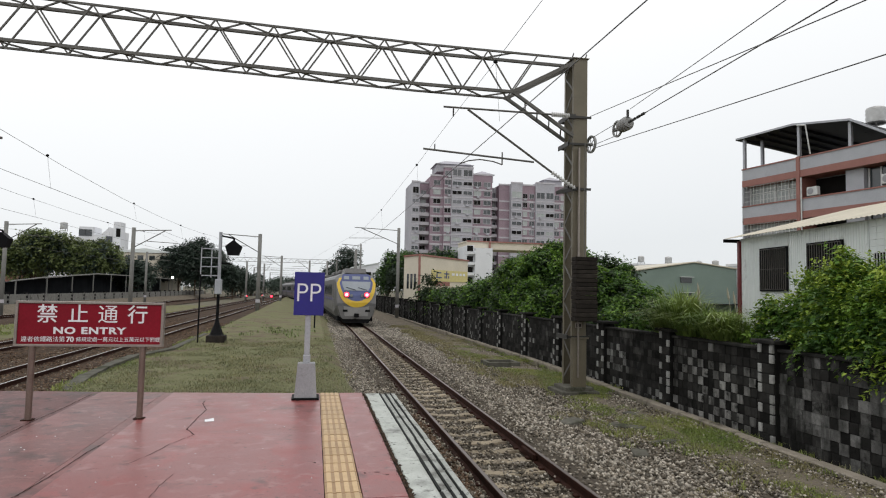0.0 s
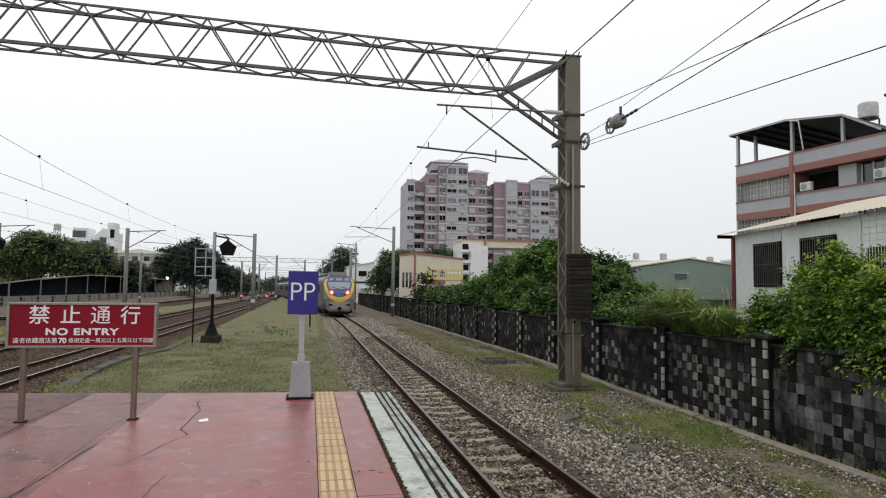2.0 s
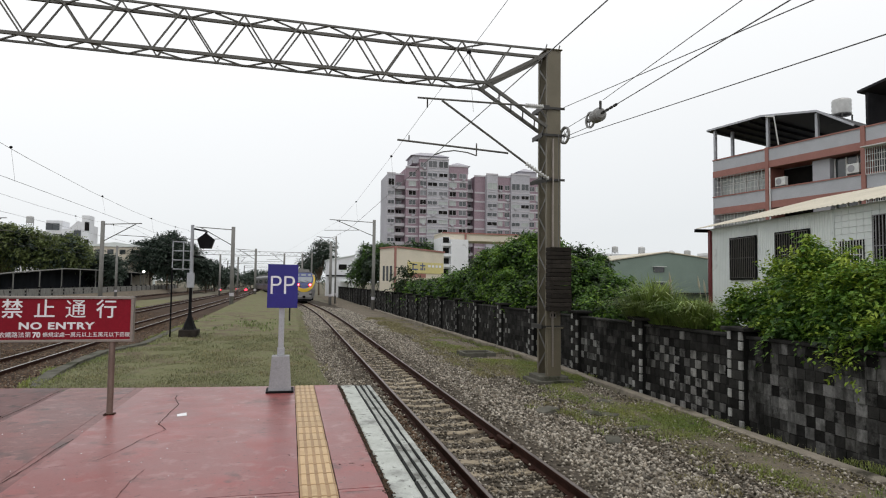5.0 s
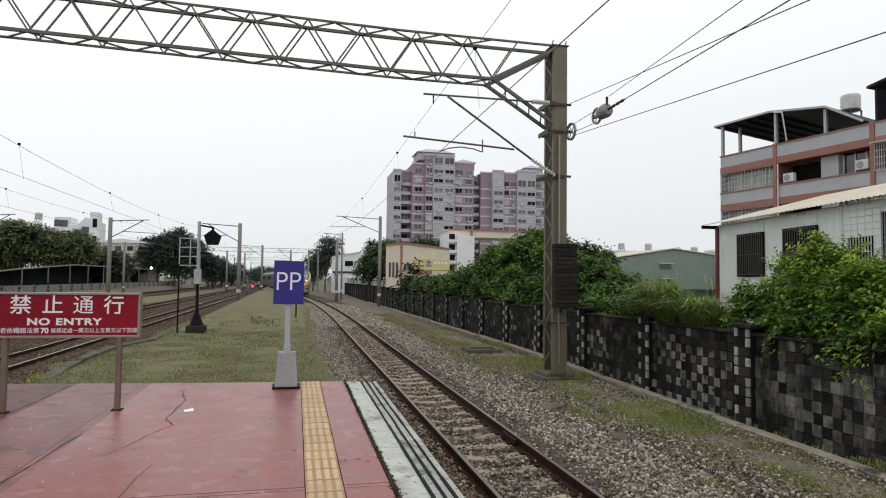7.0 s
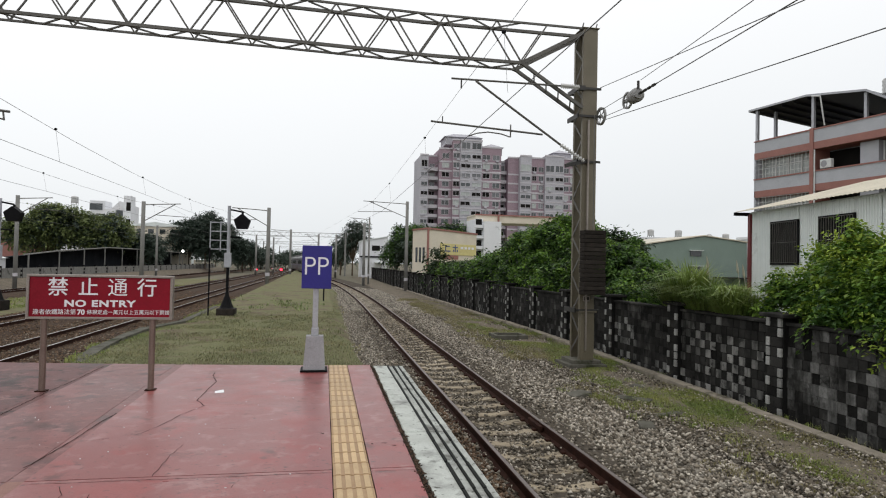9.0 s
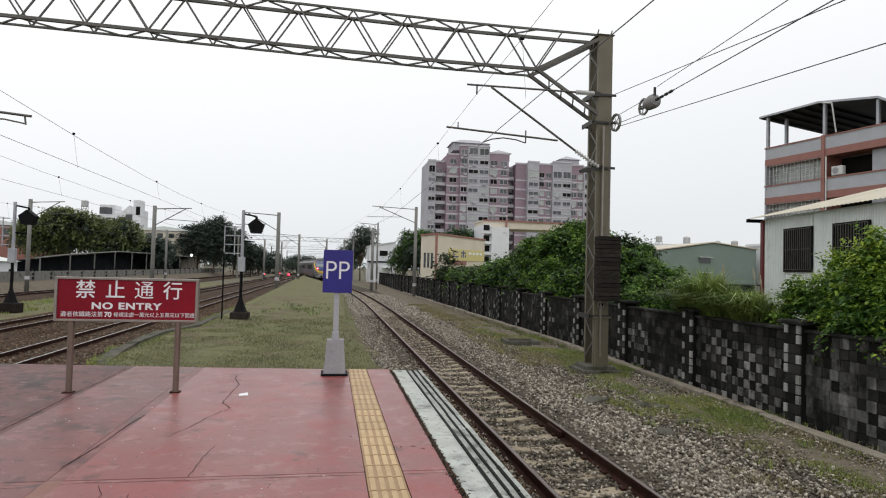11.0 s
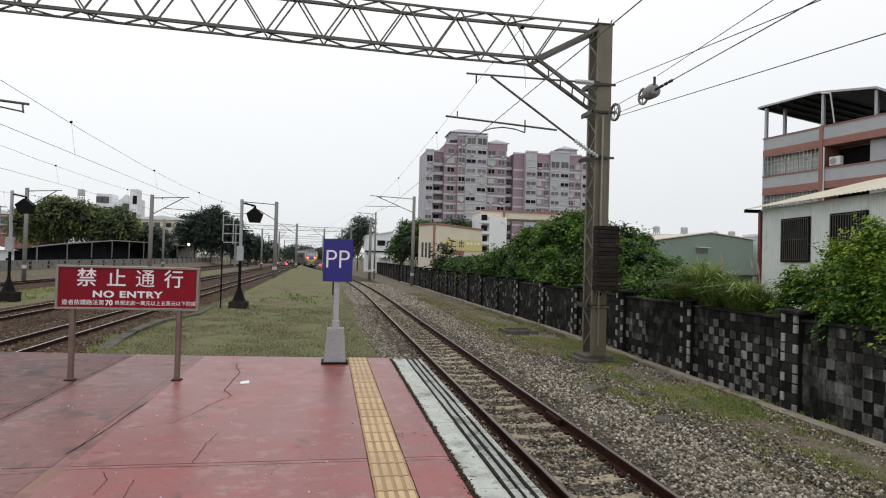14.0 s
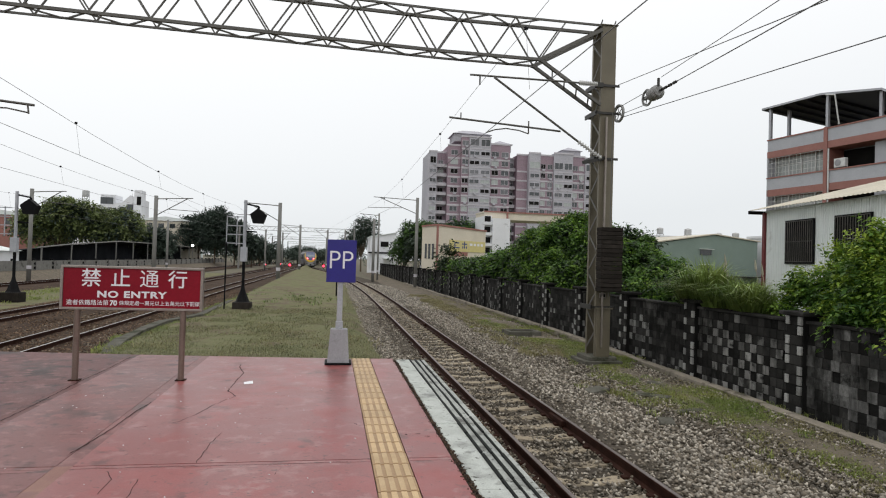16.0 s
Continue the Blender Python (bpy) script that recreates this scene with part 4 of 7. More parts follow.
part("rod", MB().tube((0, 0, 0.85), (0, 0, 5.7), 0.012, 6), M["truss"], stack)
part("guide", MB().box(-0.10, -0.06, 0.17, 0.2, -0.5, 5.6), M["alu"], stack)
part("conduit", MB().tube((6.90, 15.76, -0.5), (6.90, 15.76, 5.6), 0.016, 6), M["alu"], portal, at=(0, -15.8, 0))
sgn = tagged(part("number_plate", MB().box(-0.09, 0.09, -0.01, 0.01, -0.07, 0.07, 0.003), M["alu"], at=pose(6.93, 15.76, 0.86)), "small pale number plate fixed to the column", "plate")
part("marking", MB().box(-0.06, -0.01, -0.013, -0.0105, -0.04, 0.04).box(0.01, 0.06, -0.013, -0.0105, -0.04, 0.04), M["black"], sgn)

# ---- overhead wires ----
def wire(name, pts, r, label, sag=0.0, mat="wire"):
    mb = MB()
    full = []
    for a, b in zip(pts, pts[1:]):
        a, b = Vector(a), Vector(b)
        k = max(1, int((b - a).length / 6)) if sag else 1
        full += [a + (b - a) * i / k - Vector((0, 0, sag * 4 * (i / k) * (1 - i / k))) for i in range(k)]
    full.append(Vector(pts[-1]))
    rows = []
    for i, p in enumerate(full):
        d = (full[min(i + 1, len(full) - 1)] - full[max(i - 1, 0)]).normalized()
        u = d.cross(Vector((0, 0, 1))).normalized()
        w = u.cross(d)
        rows.append([tuple(p + (u * math.cos(k * 2 * math.pi / 5) + w * math.sin(k * 2 * math.pi / 5)) * r) for k in range(6)])
    mb.grid(rows)
    return tagged(part(name, mb, M[mat]), label, "wire")

wire("contact_wire", [(3.62, -10, 5.0), (3.61, 6.8, 5.0), (3.62, 15.72, 4.98), (3.6, 40, 5.0), (main_x(61) + 0.2, 61, 5.2), (main_x(108), 108, 5.2)], 0.009, "overhead contact wire above the main track")
wire("messenger_wire", [(3.2, -10, 6.3), (3.36, 11.6, 6.17), (3.42, 15.72, 6.21), (3.5, 22.2, 6.19), (3.5, 34.6, 6.08), (3.4, 46.5, 6.12), (main_x(61) + 0.2, 61, 6.3), (main_x(108), 108, 6.3)], 0.0055, "messenger wire above the main track")
dr = thing("dropper_wires", "thin droppers with clips between messenger and contact wire", "wire")
for y, zt in ((11.6, 6.17), (22.2, 6.19), (34.6, 6.08), (46.5, 6.12)):
    xx = 3.41 if y < 15 else 3.55
    part("dropper", MB().tube((xx + 0.05, y, 5.0), (xx - 0.05, y, zt), 0.004, 4), M["wire"], dr)
    part("clip", MB().lathe([(0.01, -0.04), (0.045, -0.02), (0.045, 0.02), (0.01, 0.04)], 8, Matrix.Translation((xx - 0.05, y, zt))), M["black"], dr)
def line(a, b, y):
    t = (y - a[1]) / (b[1] - a[1])
    return tuple(a[k] + (b[k] - a[k]) * t for k in range(3))
for a, b in (((7.2, 15.7, 6.48), (6.35, 7.1, 5.32)), ((7.24, 15.55, 5.58), (6.51, 6.6, 4.60))):
    wire("anchor_wire", [a, line(a, b, -8)], 0.009, "taut anchor wire running back from the portal column")
A, B = (7.27, 15.8, 5.74), (5.825, 6, 5.115)
wire("tension_wire", [line(A, B, 11.8), line(A, B, -8)], 0.010, "tensioned line end anchored at the portal column")
wire("tension_wire", [(6.87, 12.85, 5.86), line((6.87, 12.85, 5.86), (5.37, 6.95, 5.14), -8)], 0.007, "thin line running back from the tensioning barrel")
ten = thing("tensioning_pulley", "grey cast pulley and weight barrel in the tensioned wire", "pulley")
p0, p1 = Vector(line(A, B, 13.32)), Vector(line(A, B, 12.92))
turn = (p1 - p0).to_track_quat("Z", "Y").to_matrix().to_4x4()
span = (p1 - p0).length
part("barrel", MB().lathe([(r, z * span) for r, z in ((0.05, -0.05), (0.12, 0.0), (0.15, 0.1), (0.15, 0.36), (0.125, 0.44), (0.125, 0.52), (0.16, 0.6), (0.16, 0.88), (0.12, 1.0), (0.05, 1.04))], 18, Matrix.Translation(p0) @ turn), M["cast"], ten, smooth=True)
part("end_cap", MB().tube(p1, p1 + (p1 - p0) * 0.12, 0.1, 12), M["cast"], ten)
c = Vector(line(A, B, 13.62))
def ring(c, r, w, t, axis=Vector((1, 0.1, 0))):
    """A spoked rim of radius r whose axle points along axis."""
    turn = axis.to_track_quat("Z", "Y").to_matrix().to_4x4()
    m = Matrix.Translation(c) @ turn
    mb = MB().add([(q * math.cos(2 * math.pi * k / 24), q * math.sin(2 * math.pi * k / 24), z) for k in range(24) for q, z in ((r, -w), (r, w), (r - t, w), (r - t, -w))],
                  [(4 * k + j, 4 * k + (j + 1) % 4, 4 * ((k + 1) % 24) + (j + 1) % 4, 4 * ((k + 1) % 24) + j) for k in range(24) for j in range(4)], m)
    for k in range(5):
        a = 2 * math.pi * k / 5
        mb.tube(m @ Vector((0, 0, 0)), m @ Vector(((r - t) * math.cos(a), (r - t) * math.sin(a), 0)), 0.012, 5)
    return mb.tube(m @ Vector((0, 0, -w * 1.6)), m @ Vector((0, 0, w * 1.6)), 0.035, 10)


part("wheel", ring(c, 0.2, 0.022, 0.035), M["cast"], ten)
part("yoke", MB().bar(Vector(line(A, B, 13.78)), p0, 0.05, 0.08), M["dark_steel"], ten)
ch = MB()
for k in range(8):
    q = Vector(line(A, B, 12.82 - 0.125 * k))
    ch.tube(q, q + (p1 - p0).normalized() * 0.13, 0.014 if k % 2 else 0.032, 8)
part("chain", ch, M["dark_steel"], ten)
part("hook", MB().tube(p1 + Vector((0, 0, 0.1)), p1 + Vector((0, 0, 0.3)), 0.03, 6), M["dark_steel"], ten)
wire("tension_wire", [(7.2, 15.8, 5.66), tuple(c + Vector((0, 0, -0.15)))], 0.008, "tensioned line end anchored at the portal column")
wire("tension_wire", [(7.2, 15.8, 5.86), tuple(c + Vector((0, 0, 0.15)))], 0.008, "tensioned line end anchored at the portal column")
pw = tagged(part("pulley_wheel", ring(Vector((7.27, 15.78, 5.74)), 0.24, 0.03, 0.045), M["cast"]), "grey pulley wheel on the side of the portal column", "pulley")

# ---- masts ----
def mast(x, y, base, top, side, arm=2.6, label="round concrete mast with steel bracket arm beside the track", r=0.15, drop=1.1):
    th = thing("catenary_mast", label, "mast", group="line masts", at=(x, y, base))
    h = top - base
    part("pole", MB().lathe([(r * 1.15, 0), (r, h)], 10), M["mast"], th, smooth=True)
    if arm:
        s = side
        part("bracket_arm", MB().tube((0, 0, h - 0.25), (s * arm, 0, h - 0.1), 0.035, 6).tube((0, 0, h - 1.6), (s * arm * 0.85, 0, h - 0.15), 0.035, 6), M["truss"], th)
        part("registration_arm", MB().tube((s * arm * 0.35, 0, h - 1.05), (s * (arm + 0.5), 0, h - 1.15), 0.025, 6), M["truss"], th)
        part("insulator", insulator((s * 0.15, 0, h - 0.25), (s * 0.6, 0, h - 0.22), 0.06, 5), M["insulator"], th)
    part("band", MB().lathe([(r * 1.2, 1.0), (r * 1.2, 1.28)], 10), M["tower_band"], th, "pale painted number band")
    return th

mast(7.96, 61.5, -1.0, 7.78, -1, 4.3)
mast(4.6, 74, -1.0, 6.3, 1, 0, "plain round concrete mast beside the track")
mast(5.58, 80, -1.0, 7.4, -1, 2.4, "thin dark pole with cross arms beside the track", 0.10)
mast(-4.63, 55.5, -0.6, 6.2, -1, 3.0)
mast(-4.75, 94, -0.7, 6.3, -1, 2.8)
mast(-0.95, 112, -0.7, 6.5, -1, 2.4)
mast(1.95, 106, -0.9, 6.3, 1, 0, "plain round concrete mast beside the track")
mast(-14.13, 53.7, -1.0, 6.2, 1, 2.8)
mast(-22.9, 94, -1.0, 6.3, 1, 2.6)
mast(-24.6, 57, -1.0, 6.6, 1, 2.6)
mast(-11.9, 117, -1.0, 6.3, 1, 0, "plain round concrete mast beside the track")
mast(-9.9, 130, -1.0, 6.4, 1, 1.5)
mast(-14.2, 140, -1.0, 6.4, 1, 1.5)
for y, z in ((120, 7.0), (185, 7.2), (250, 7.4), (320, 7.5)):
    g = thing("far_portal", "distant thin steel portal over all tracks", "catenary portal", group="distant portals", at=(0, y, -0.9))
    w0, w1 = -17, main_x(y) + 6
    part("post", MB().box(w1, w1 + 0.3, -0.15, 0.15, 0, z + 1), M["mast"], g)
    part("post", MB().box(w0, w0 + 0.3, -0.15, 0.15, 0, z + 1), M["mast"], g)
    b = MB().box(w0, w1, -0.04, 0.04, z + 0.22, z + 0.29).box(w0, w1, -0.04, 0.04, z + 0.92, z + 0.99)
    x = w0
    while x < w1 - 1:
        b.bar((x, 0, z + 0.25), (x + 0.6, 0, z + 0.95), 0.035, 0.035).bar((x + 0.6, 0, z + 0.95), (x + 1.2, 0, z + 0.25), 0.035, 0.035)
        x += 1.2
    part("beam", b, M["truss"], g)
for x in LEFT_TRACKS:
    for z, nm in ((4.47, "contact_wire"), (5.7, "messenger_wire")):
        ys = [-10, 15.8, 54, 96, 140, 190, 250]
        wire(nm, [(x + (0.3 if z < 5 else -0.1) * (1 if k % 2 else 0.4), y, z) for k, y in enumerate(ys)], 0.007, "overhead wire above a side track", 0.0 if z < 5 else 0.45)
    d = thing("dropper_wires", "thin droppers with clips above a side track", "wire")
    for y in (20.7, 30, 40, 48, 62, 75):
        zt = 5.7 - 1.8 * ((y - 15.8) / 38.2) * (1 - (y - 15.8) / 38.2) if y < 54 else 5.5
        part("dropper", MB().tube((x + 0.15, y, 4.47), (x, y, zt), 0.004, 4), M["wire"], d)
        part("clip", MB().lathe([(0.01, -0.04), (0.045, -0.02), (0.045, 0.02), (0.01, 0.04)], 6, Matrix.Translation((x, y, zt))), M["black"], d)

# ---- lamp signals ----
def lamp_post(x, y, z, turn, h=3.66):
    th = thing("signal_lamp", "black cast post with hanging pentagonal lamp housing", "lamp post", group="yard lamps", at=(x, y, z), turn=turn)
    part("plinth", MB().box(-0.3, 0.3, -0.28, 0.28, -0.2, 0.16, 0.02), M["weights"], th, "dirty dark concrete plinth")
    part("base_cone", MB().lathe([(0.26, 0.16), (0.22, 0.2), (0.07, 0.6), (0.055, 0.7)], 8), M["black"], th)
    part("post", MB().tube((0, 0, 0.6), (0, 0, 1.55), 0.05, 10), M["black"], th)
    part("upper_post", MB().tube((0, 0, 1.55), (0, 0, h), 0.055, 10), M["grey_post"], th, "pale grey upper post")
    part("relay_box", MB().box(-0.11, 0.11, -0.14, 0.04, 1.55, 2.05, 0.01), M["grey_post"], th, "pale grey relay box")
    part("arm", MB().tube((0, 0, h - 0.12), (0.44, 0, h - 0.20), 0.03, 6), M["black"], th)
    part("hanger", MB().tube((0.44, 0, h - 0.2), (0.44, 0, h - 0.3), 0.04, 6), M["black"], th)
    part("lower_arm", MB().tube((0, 0, 2.6), (0.4, 0, 2.58), 0.025, 6), M["black"], th)
    hd = MB()
    pent = [(-0.27, 0, 0.0), (0, 0, 0.22), (0.27, 0, 0.0), (0.17, 0, -0.30), (-0.17, 0, -0.30)]
    hd.prism(pent, (0.44, -0.17, h - 0.48), (0, 0.34, 0))
    part("lamp_housing", hd, M["black"], th, "black pentagonal lamp housing")
    lad = MB()
    for xx in (-0.55, -0.22):
        lad.box(xx - 0.015, xx + 0.015, -0.3, -0.27, 2.1 if xx > -0.4 else -0.2, 3.1)
    for k in range(4):
        lad.box(-0.55, -0.0, -0.3, -0.28, 2.15 + k * 0.3, 2.18 + k * 0.3)
    part("side_frame", lad, M["grey_post"], th)
    part("thin_post", MB().tube((-0.55, -0.285, -0.2), (-0.55, -0.285, 2.2), 0.028, 6), M["black"], th)
    return th

lamp_post(-3.15, 22.6, -0.12, 0)
lamp_post(-15.95, 35.2, -0.80, 0).scale = (1.46, 1.46, 1.46)
for x, y in ((-14.65, 145), (-12.6, 165), (-9.6, 150), (-1.9, 146)):
    ds = thing("dwarf_signal", "small black ground signal showing a red light", "signal", group="dwarf signals", at=(x, y, -1.0))
    part("post", MB().tube((0, 0, 0), (0, 0, 0.5), 0.06, 6), M["black"], ds)
    part("housing", MB().box(-0.28, 0.28, -0.1, 0.2, 0.4, 1.1, 0.03), M["black"], ds)
    part("red_light", MB().tube((0, -0.16, 0.72), (0, -0.1, 0.72), 0.26, 14), M["red_glow"], ds, "glowing red lens")
sm = thing("marker_post", "thin black marker post on the grass bank", "post", at=(0.1, 31, bank_grade(31)))
part("post", MB().tube((0, 0, 0), (0, 0, 1.0), 0.035, 8), M["black"], sm)
part("foot", MB().box(-0.15, 0.15, -0.1, 0.1, 0, 0.06, 0.01), M["black"], sm)

# ---- loose slabs beside the track ----
for x, y, w, l, a in ((5.35, 12.5, 0.5, 0.35, 20), (6.3, 11.9, 0.75, 0.3, -52), (6.35, 10.6, 0.5, 0.22, 12), (7.1, 13.2, 0.4, 0.3, 40), (5.5, 9.9, 0.35, 0.25, 70)):
    o = part("loose_slab", MB().box(-w / 2, w / 2, -l / 2, l / 2, -0.09, 0.06, 0.015), M["bank_stone"], at=pose(x, y, -0.99, rng.uniform(-5, 5), rng.uniform(-6, 6), a))
    tagged(o, "broken concrete slab lying on the gravel verge", "slab", group="loose slabs")
pit = thing("drain_pit", "low open concrete cable pit in the verge", "pit", at=(6.75, 22.3, -1.02))
for x0, x1, y0, y1 in ((-0.6, 0.6, -0.5, -0.38), (-0.6, 0.6, 0.38, 0.5), (-0.6, -0.48, -0.38, 0.38), (0.48, 0.6, -0.38, 0.38)):
    part("side", MB().box(x0, x1, y0, y1, -0.1, 0.22, 0.01), M["bank_stone"], pit)

# ---- vegetation ----
def leaves(name, blobs, count, size, mat, parent, seed, per=14, reach=0.6, shell=0.45, droop=0.35, rise=0.25):
    """Leafy sprays that grow out of ellipsoids (x, y, z, rx, ry, rz): leaves set in two ranks along arched twigs."""
    g = np.random.default_rng(seed)
    blobs = np.array(blobs, float)
    area = (blobs[:, 3] * blobs[:, 4] * blobs[:, 5]) ** (2 / 3)
    n = max(1, count // per)
    pick = g.choice(len(blobs), n, p=area / area.sum())
    up = np.array([0, 0, 1.0])
    d = g.normal(size=(n, 3)) + up * rise
    d /= np.linalg.norm(d, axis=1)[:, None]
    o = blobs[pick, :3] + d * (0.96 - shell * g.random(n) ** 1.4)[:, None] * blobs[pick, 3:]
    axis = d * 0.75 + up * 0.3 + g.normal(size=(n, 3)) * 0.38
    axis /= np.linalg.norm(axis, axis=1)[:, None]
    flat = np.cross(axis, up + 0.35 * g.normal(size=(n, 3)))
    flat /= np.linalg.norm(flat, axis=1)[:, None] + 1e-9
    length = reach * (0.5 + 0.8 * g.random(n))
    k = np.tile(np.arange(per), n)
    t = (k + 0.6) / per
    i = np.repeat(np.arange(n), per)
    m = n * per
    p = o[i] + axis[i] * (length[i] * t)[:, None] - up * (droop * length[i] * t ** 2)[:, None] + g.normal(size=(m, 3)) * size * 0.35
    out = axis[i] * 0.6 + flat[i] * np.where(k % 2, 0.85, -0.85)[:, None] - up * (0.2 + droop * t)[:, None] + g.normal(size=(m, 3)) * 0.28
    out /= np.linalg.norm(out, axis=1)[:, None]
    side = np.cross(out, up + 0.4 * g.normal(size=(m, 3)))
    side /= np.linalg.norm(side, axis=1)[:, None] + 1e-9
    lift = np.cross(side, out)
    s = (size * (0.65 + 0.7 * g.random(m)))[:, None]
    v = np.stack([p, p + out * s * 0.5 + side * s * 0.27 + lift * s * 0.07, p + out * s * 1.1 - lift * s * 0.08, p + out * s * 0.5 - side * s * 0.27 + lift * s * 0.07], 1).reshape(-1, 3)
    ob = raw(name, v, np.arange(m * 4).reshape(-1, 4), mat, parent)
    ob["kind"] = "stuff"
    return ob


def stems(base, tips, r, seed):
    """Tapered stems that bend from the base to each tip."""
    mb, q = MB(), random.Random(seed)
    for t in tips:
        b, t = Vector(base) + Vector((q.uniform(-0.15, 0.15), q.uniform(-0.15, 0.15), 0)), Vector(t)
        mid = b.lerp(t, 0.5) + Vector((q.uniform(-0.15, 0.15), q.uniform(-0.15, 0.15), 0.12)) * (t - b).length * 0.5
        mb.tube(b, mid, r, 6, r * 0.65).tube(mid, t, r * 0.65, 6, r * 0.2)
    return mb


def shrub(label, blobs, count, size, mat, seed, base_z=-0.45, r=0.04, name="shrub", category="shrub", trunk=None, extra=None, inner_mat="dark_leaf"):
    blobs = list(blobs)
    lump, core_blobs = random.Random(seed + 900), list(blobs)
    for x, y, z, rx, ry, rz in core_blobs if trunk is None else ():
        for _ in range(5):
            a, e, k = lump.uniform(0, 6.28), lump.uniform(-0.2, 1.3), lump.uniform(0.26, 0.46)
            blobs.append((x + rx * 0.88 * math.cos(a) * math.cos(e), y + ry * 0.88 * math.sin(a) * math.cos(e), z + rz * 0.85 * math.sin(e), rx * k, ry * k, rz * k))
    cx, cy = sum(b[0] for b in blobs) / len(blobs), sum(b[1] for b in blobs) / len(blobs)
    th = thing(name, label, category, at=(cx, cy, base_z))
    loc = [(b[0] - cx, b[1] - cy, b[2] - base_z, *b[3:]) for b in blobs]
    for k, b in enumerate(loc[:len(core_blobs)]):
        foot = (b[0] * 0.6, b[1] * 0.6, 0) if trunk is None else (0, 0, trunk)
        for j in range(3 if trunk is None else 2):
            tip = (b[0] + b[3] * 0.7 * math.cos(j * 2.1 + k), b[1] + b[4] * 0.7 * math.sin(j * 2.1 + k), b[2] + b[5] * (0.3 + 0.2 * (j % 3)))
            part("branch", stems(foot, [tip], r, seed + k + j * 7), M["bark"], th)
    if trunk is not None:
        part("trunk", MB().tube((0, 0, -0.2), (0, 0, trunk), r * 2.2, 8, r * 1.4), M["bark"], th)
    reach = max(0.3, size * 5.5) if trunk is None else size * 4.0
    trim = 0.4 if trunk is None else 0.1
    rim = [(*b[:3], max(0.04, b[3] - reach * trim), max(0.04, b[4] - reach * trim), max(0.04, b[5] - reach * trim * 0.8)) for b in loc]
    leaves("foliage", rim, int(count * 0.8), size, M[mat], th, seed, reach=reach)
    # inner leaves take a darker leaf copy: crown shade put into their colour
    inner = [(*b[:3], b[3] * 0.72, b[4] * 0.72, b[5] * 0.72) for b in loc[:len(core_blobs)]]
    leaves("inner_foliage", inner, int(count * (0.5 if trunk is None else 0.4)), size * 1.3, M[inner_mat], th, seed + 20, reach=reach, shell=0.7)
    # second leaf tone near the tops, mostly lighter: top light put into colour
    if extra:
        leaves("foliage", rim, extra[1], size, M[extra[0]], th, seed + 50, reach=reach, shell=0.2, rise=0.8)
    return th


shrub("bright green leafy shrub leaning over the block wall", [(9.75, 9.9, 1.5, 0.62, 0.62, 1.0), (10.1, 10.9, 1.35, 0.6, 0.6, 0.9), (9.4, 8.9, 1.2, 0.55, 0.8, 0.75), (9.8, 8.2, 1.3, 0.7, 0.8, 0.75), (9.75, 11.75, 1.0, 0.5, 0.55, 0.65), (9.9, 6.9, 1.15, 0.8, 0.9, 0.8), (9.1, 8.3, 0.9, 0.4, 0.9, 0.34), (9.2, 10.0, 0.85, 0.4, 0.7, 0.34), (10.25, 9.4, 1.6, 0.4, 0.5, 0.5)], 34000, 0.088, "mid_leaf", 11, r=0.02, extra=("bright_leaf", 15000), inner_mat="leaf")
shrub("hanging creeper strand over the face of the wall", [(8.58, 8.22, 0.3, 0.08, 0.10, 0.36), (8.65, 8.3, 0.72, 0.16, 0.4, 0.16)], 300, 0.075, "bright_leaf", 12, base_z=0.6, r=0.008, name="creeper", category="creeper")
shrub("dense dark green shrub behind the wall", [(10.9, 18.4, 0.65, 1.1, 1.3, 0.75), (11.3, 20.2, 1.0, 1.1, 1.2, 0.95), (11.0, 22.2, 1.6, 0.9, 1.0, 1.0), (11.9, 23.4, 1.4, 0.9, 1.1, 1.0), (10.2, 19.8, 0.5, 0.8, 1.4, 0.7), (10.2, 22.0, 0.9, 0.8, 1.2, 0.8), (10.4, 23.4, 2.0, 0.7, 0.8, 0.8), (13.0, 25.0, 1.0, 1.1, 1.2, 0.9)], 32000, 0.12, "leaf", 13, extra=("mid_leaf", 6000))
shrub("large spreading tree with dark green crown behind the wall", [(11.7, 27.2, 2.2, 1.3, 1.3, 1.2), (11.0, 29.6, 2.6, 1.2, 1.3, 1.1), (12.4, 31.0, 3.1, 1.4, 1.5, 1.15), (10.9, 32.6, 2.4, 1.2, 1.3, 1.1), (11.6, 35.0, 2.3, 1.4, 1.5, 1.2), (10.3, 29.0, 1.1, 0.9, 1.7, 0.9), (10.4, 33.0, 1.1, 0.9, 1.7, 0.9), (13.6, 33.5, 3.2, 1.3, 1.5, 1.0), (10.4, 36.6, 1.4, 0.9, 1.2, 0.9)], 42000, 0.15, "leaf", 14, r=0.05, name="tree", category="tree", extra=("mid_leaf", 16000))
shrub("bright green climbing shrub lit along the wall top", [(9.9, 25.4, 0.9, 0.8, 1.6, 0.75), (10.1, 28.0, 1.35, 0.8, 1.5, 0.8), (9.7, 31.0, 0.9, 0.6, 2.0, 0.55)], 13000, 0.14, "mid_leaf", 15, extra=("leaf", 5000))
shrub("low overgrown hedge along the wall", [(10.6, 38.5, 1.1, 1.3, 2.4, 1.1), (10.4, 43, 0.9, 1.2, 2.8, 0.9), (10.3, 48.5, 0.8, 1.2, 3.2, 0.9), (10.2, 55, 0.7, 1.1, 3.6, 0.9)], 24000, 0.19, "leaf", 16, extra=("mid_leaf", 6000))
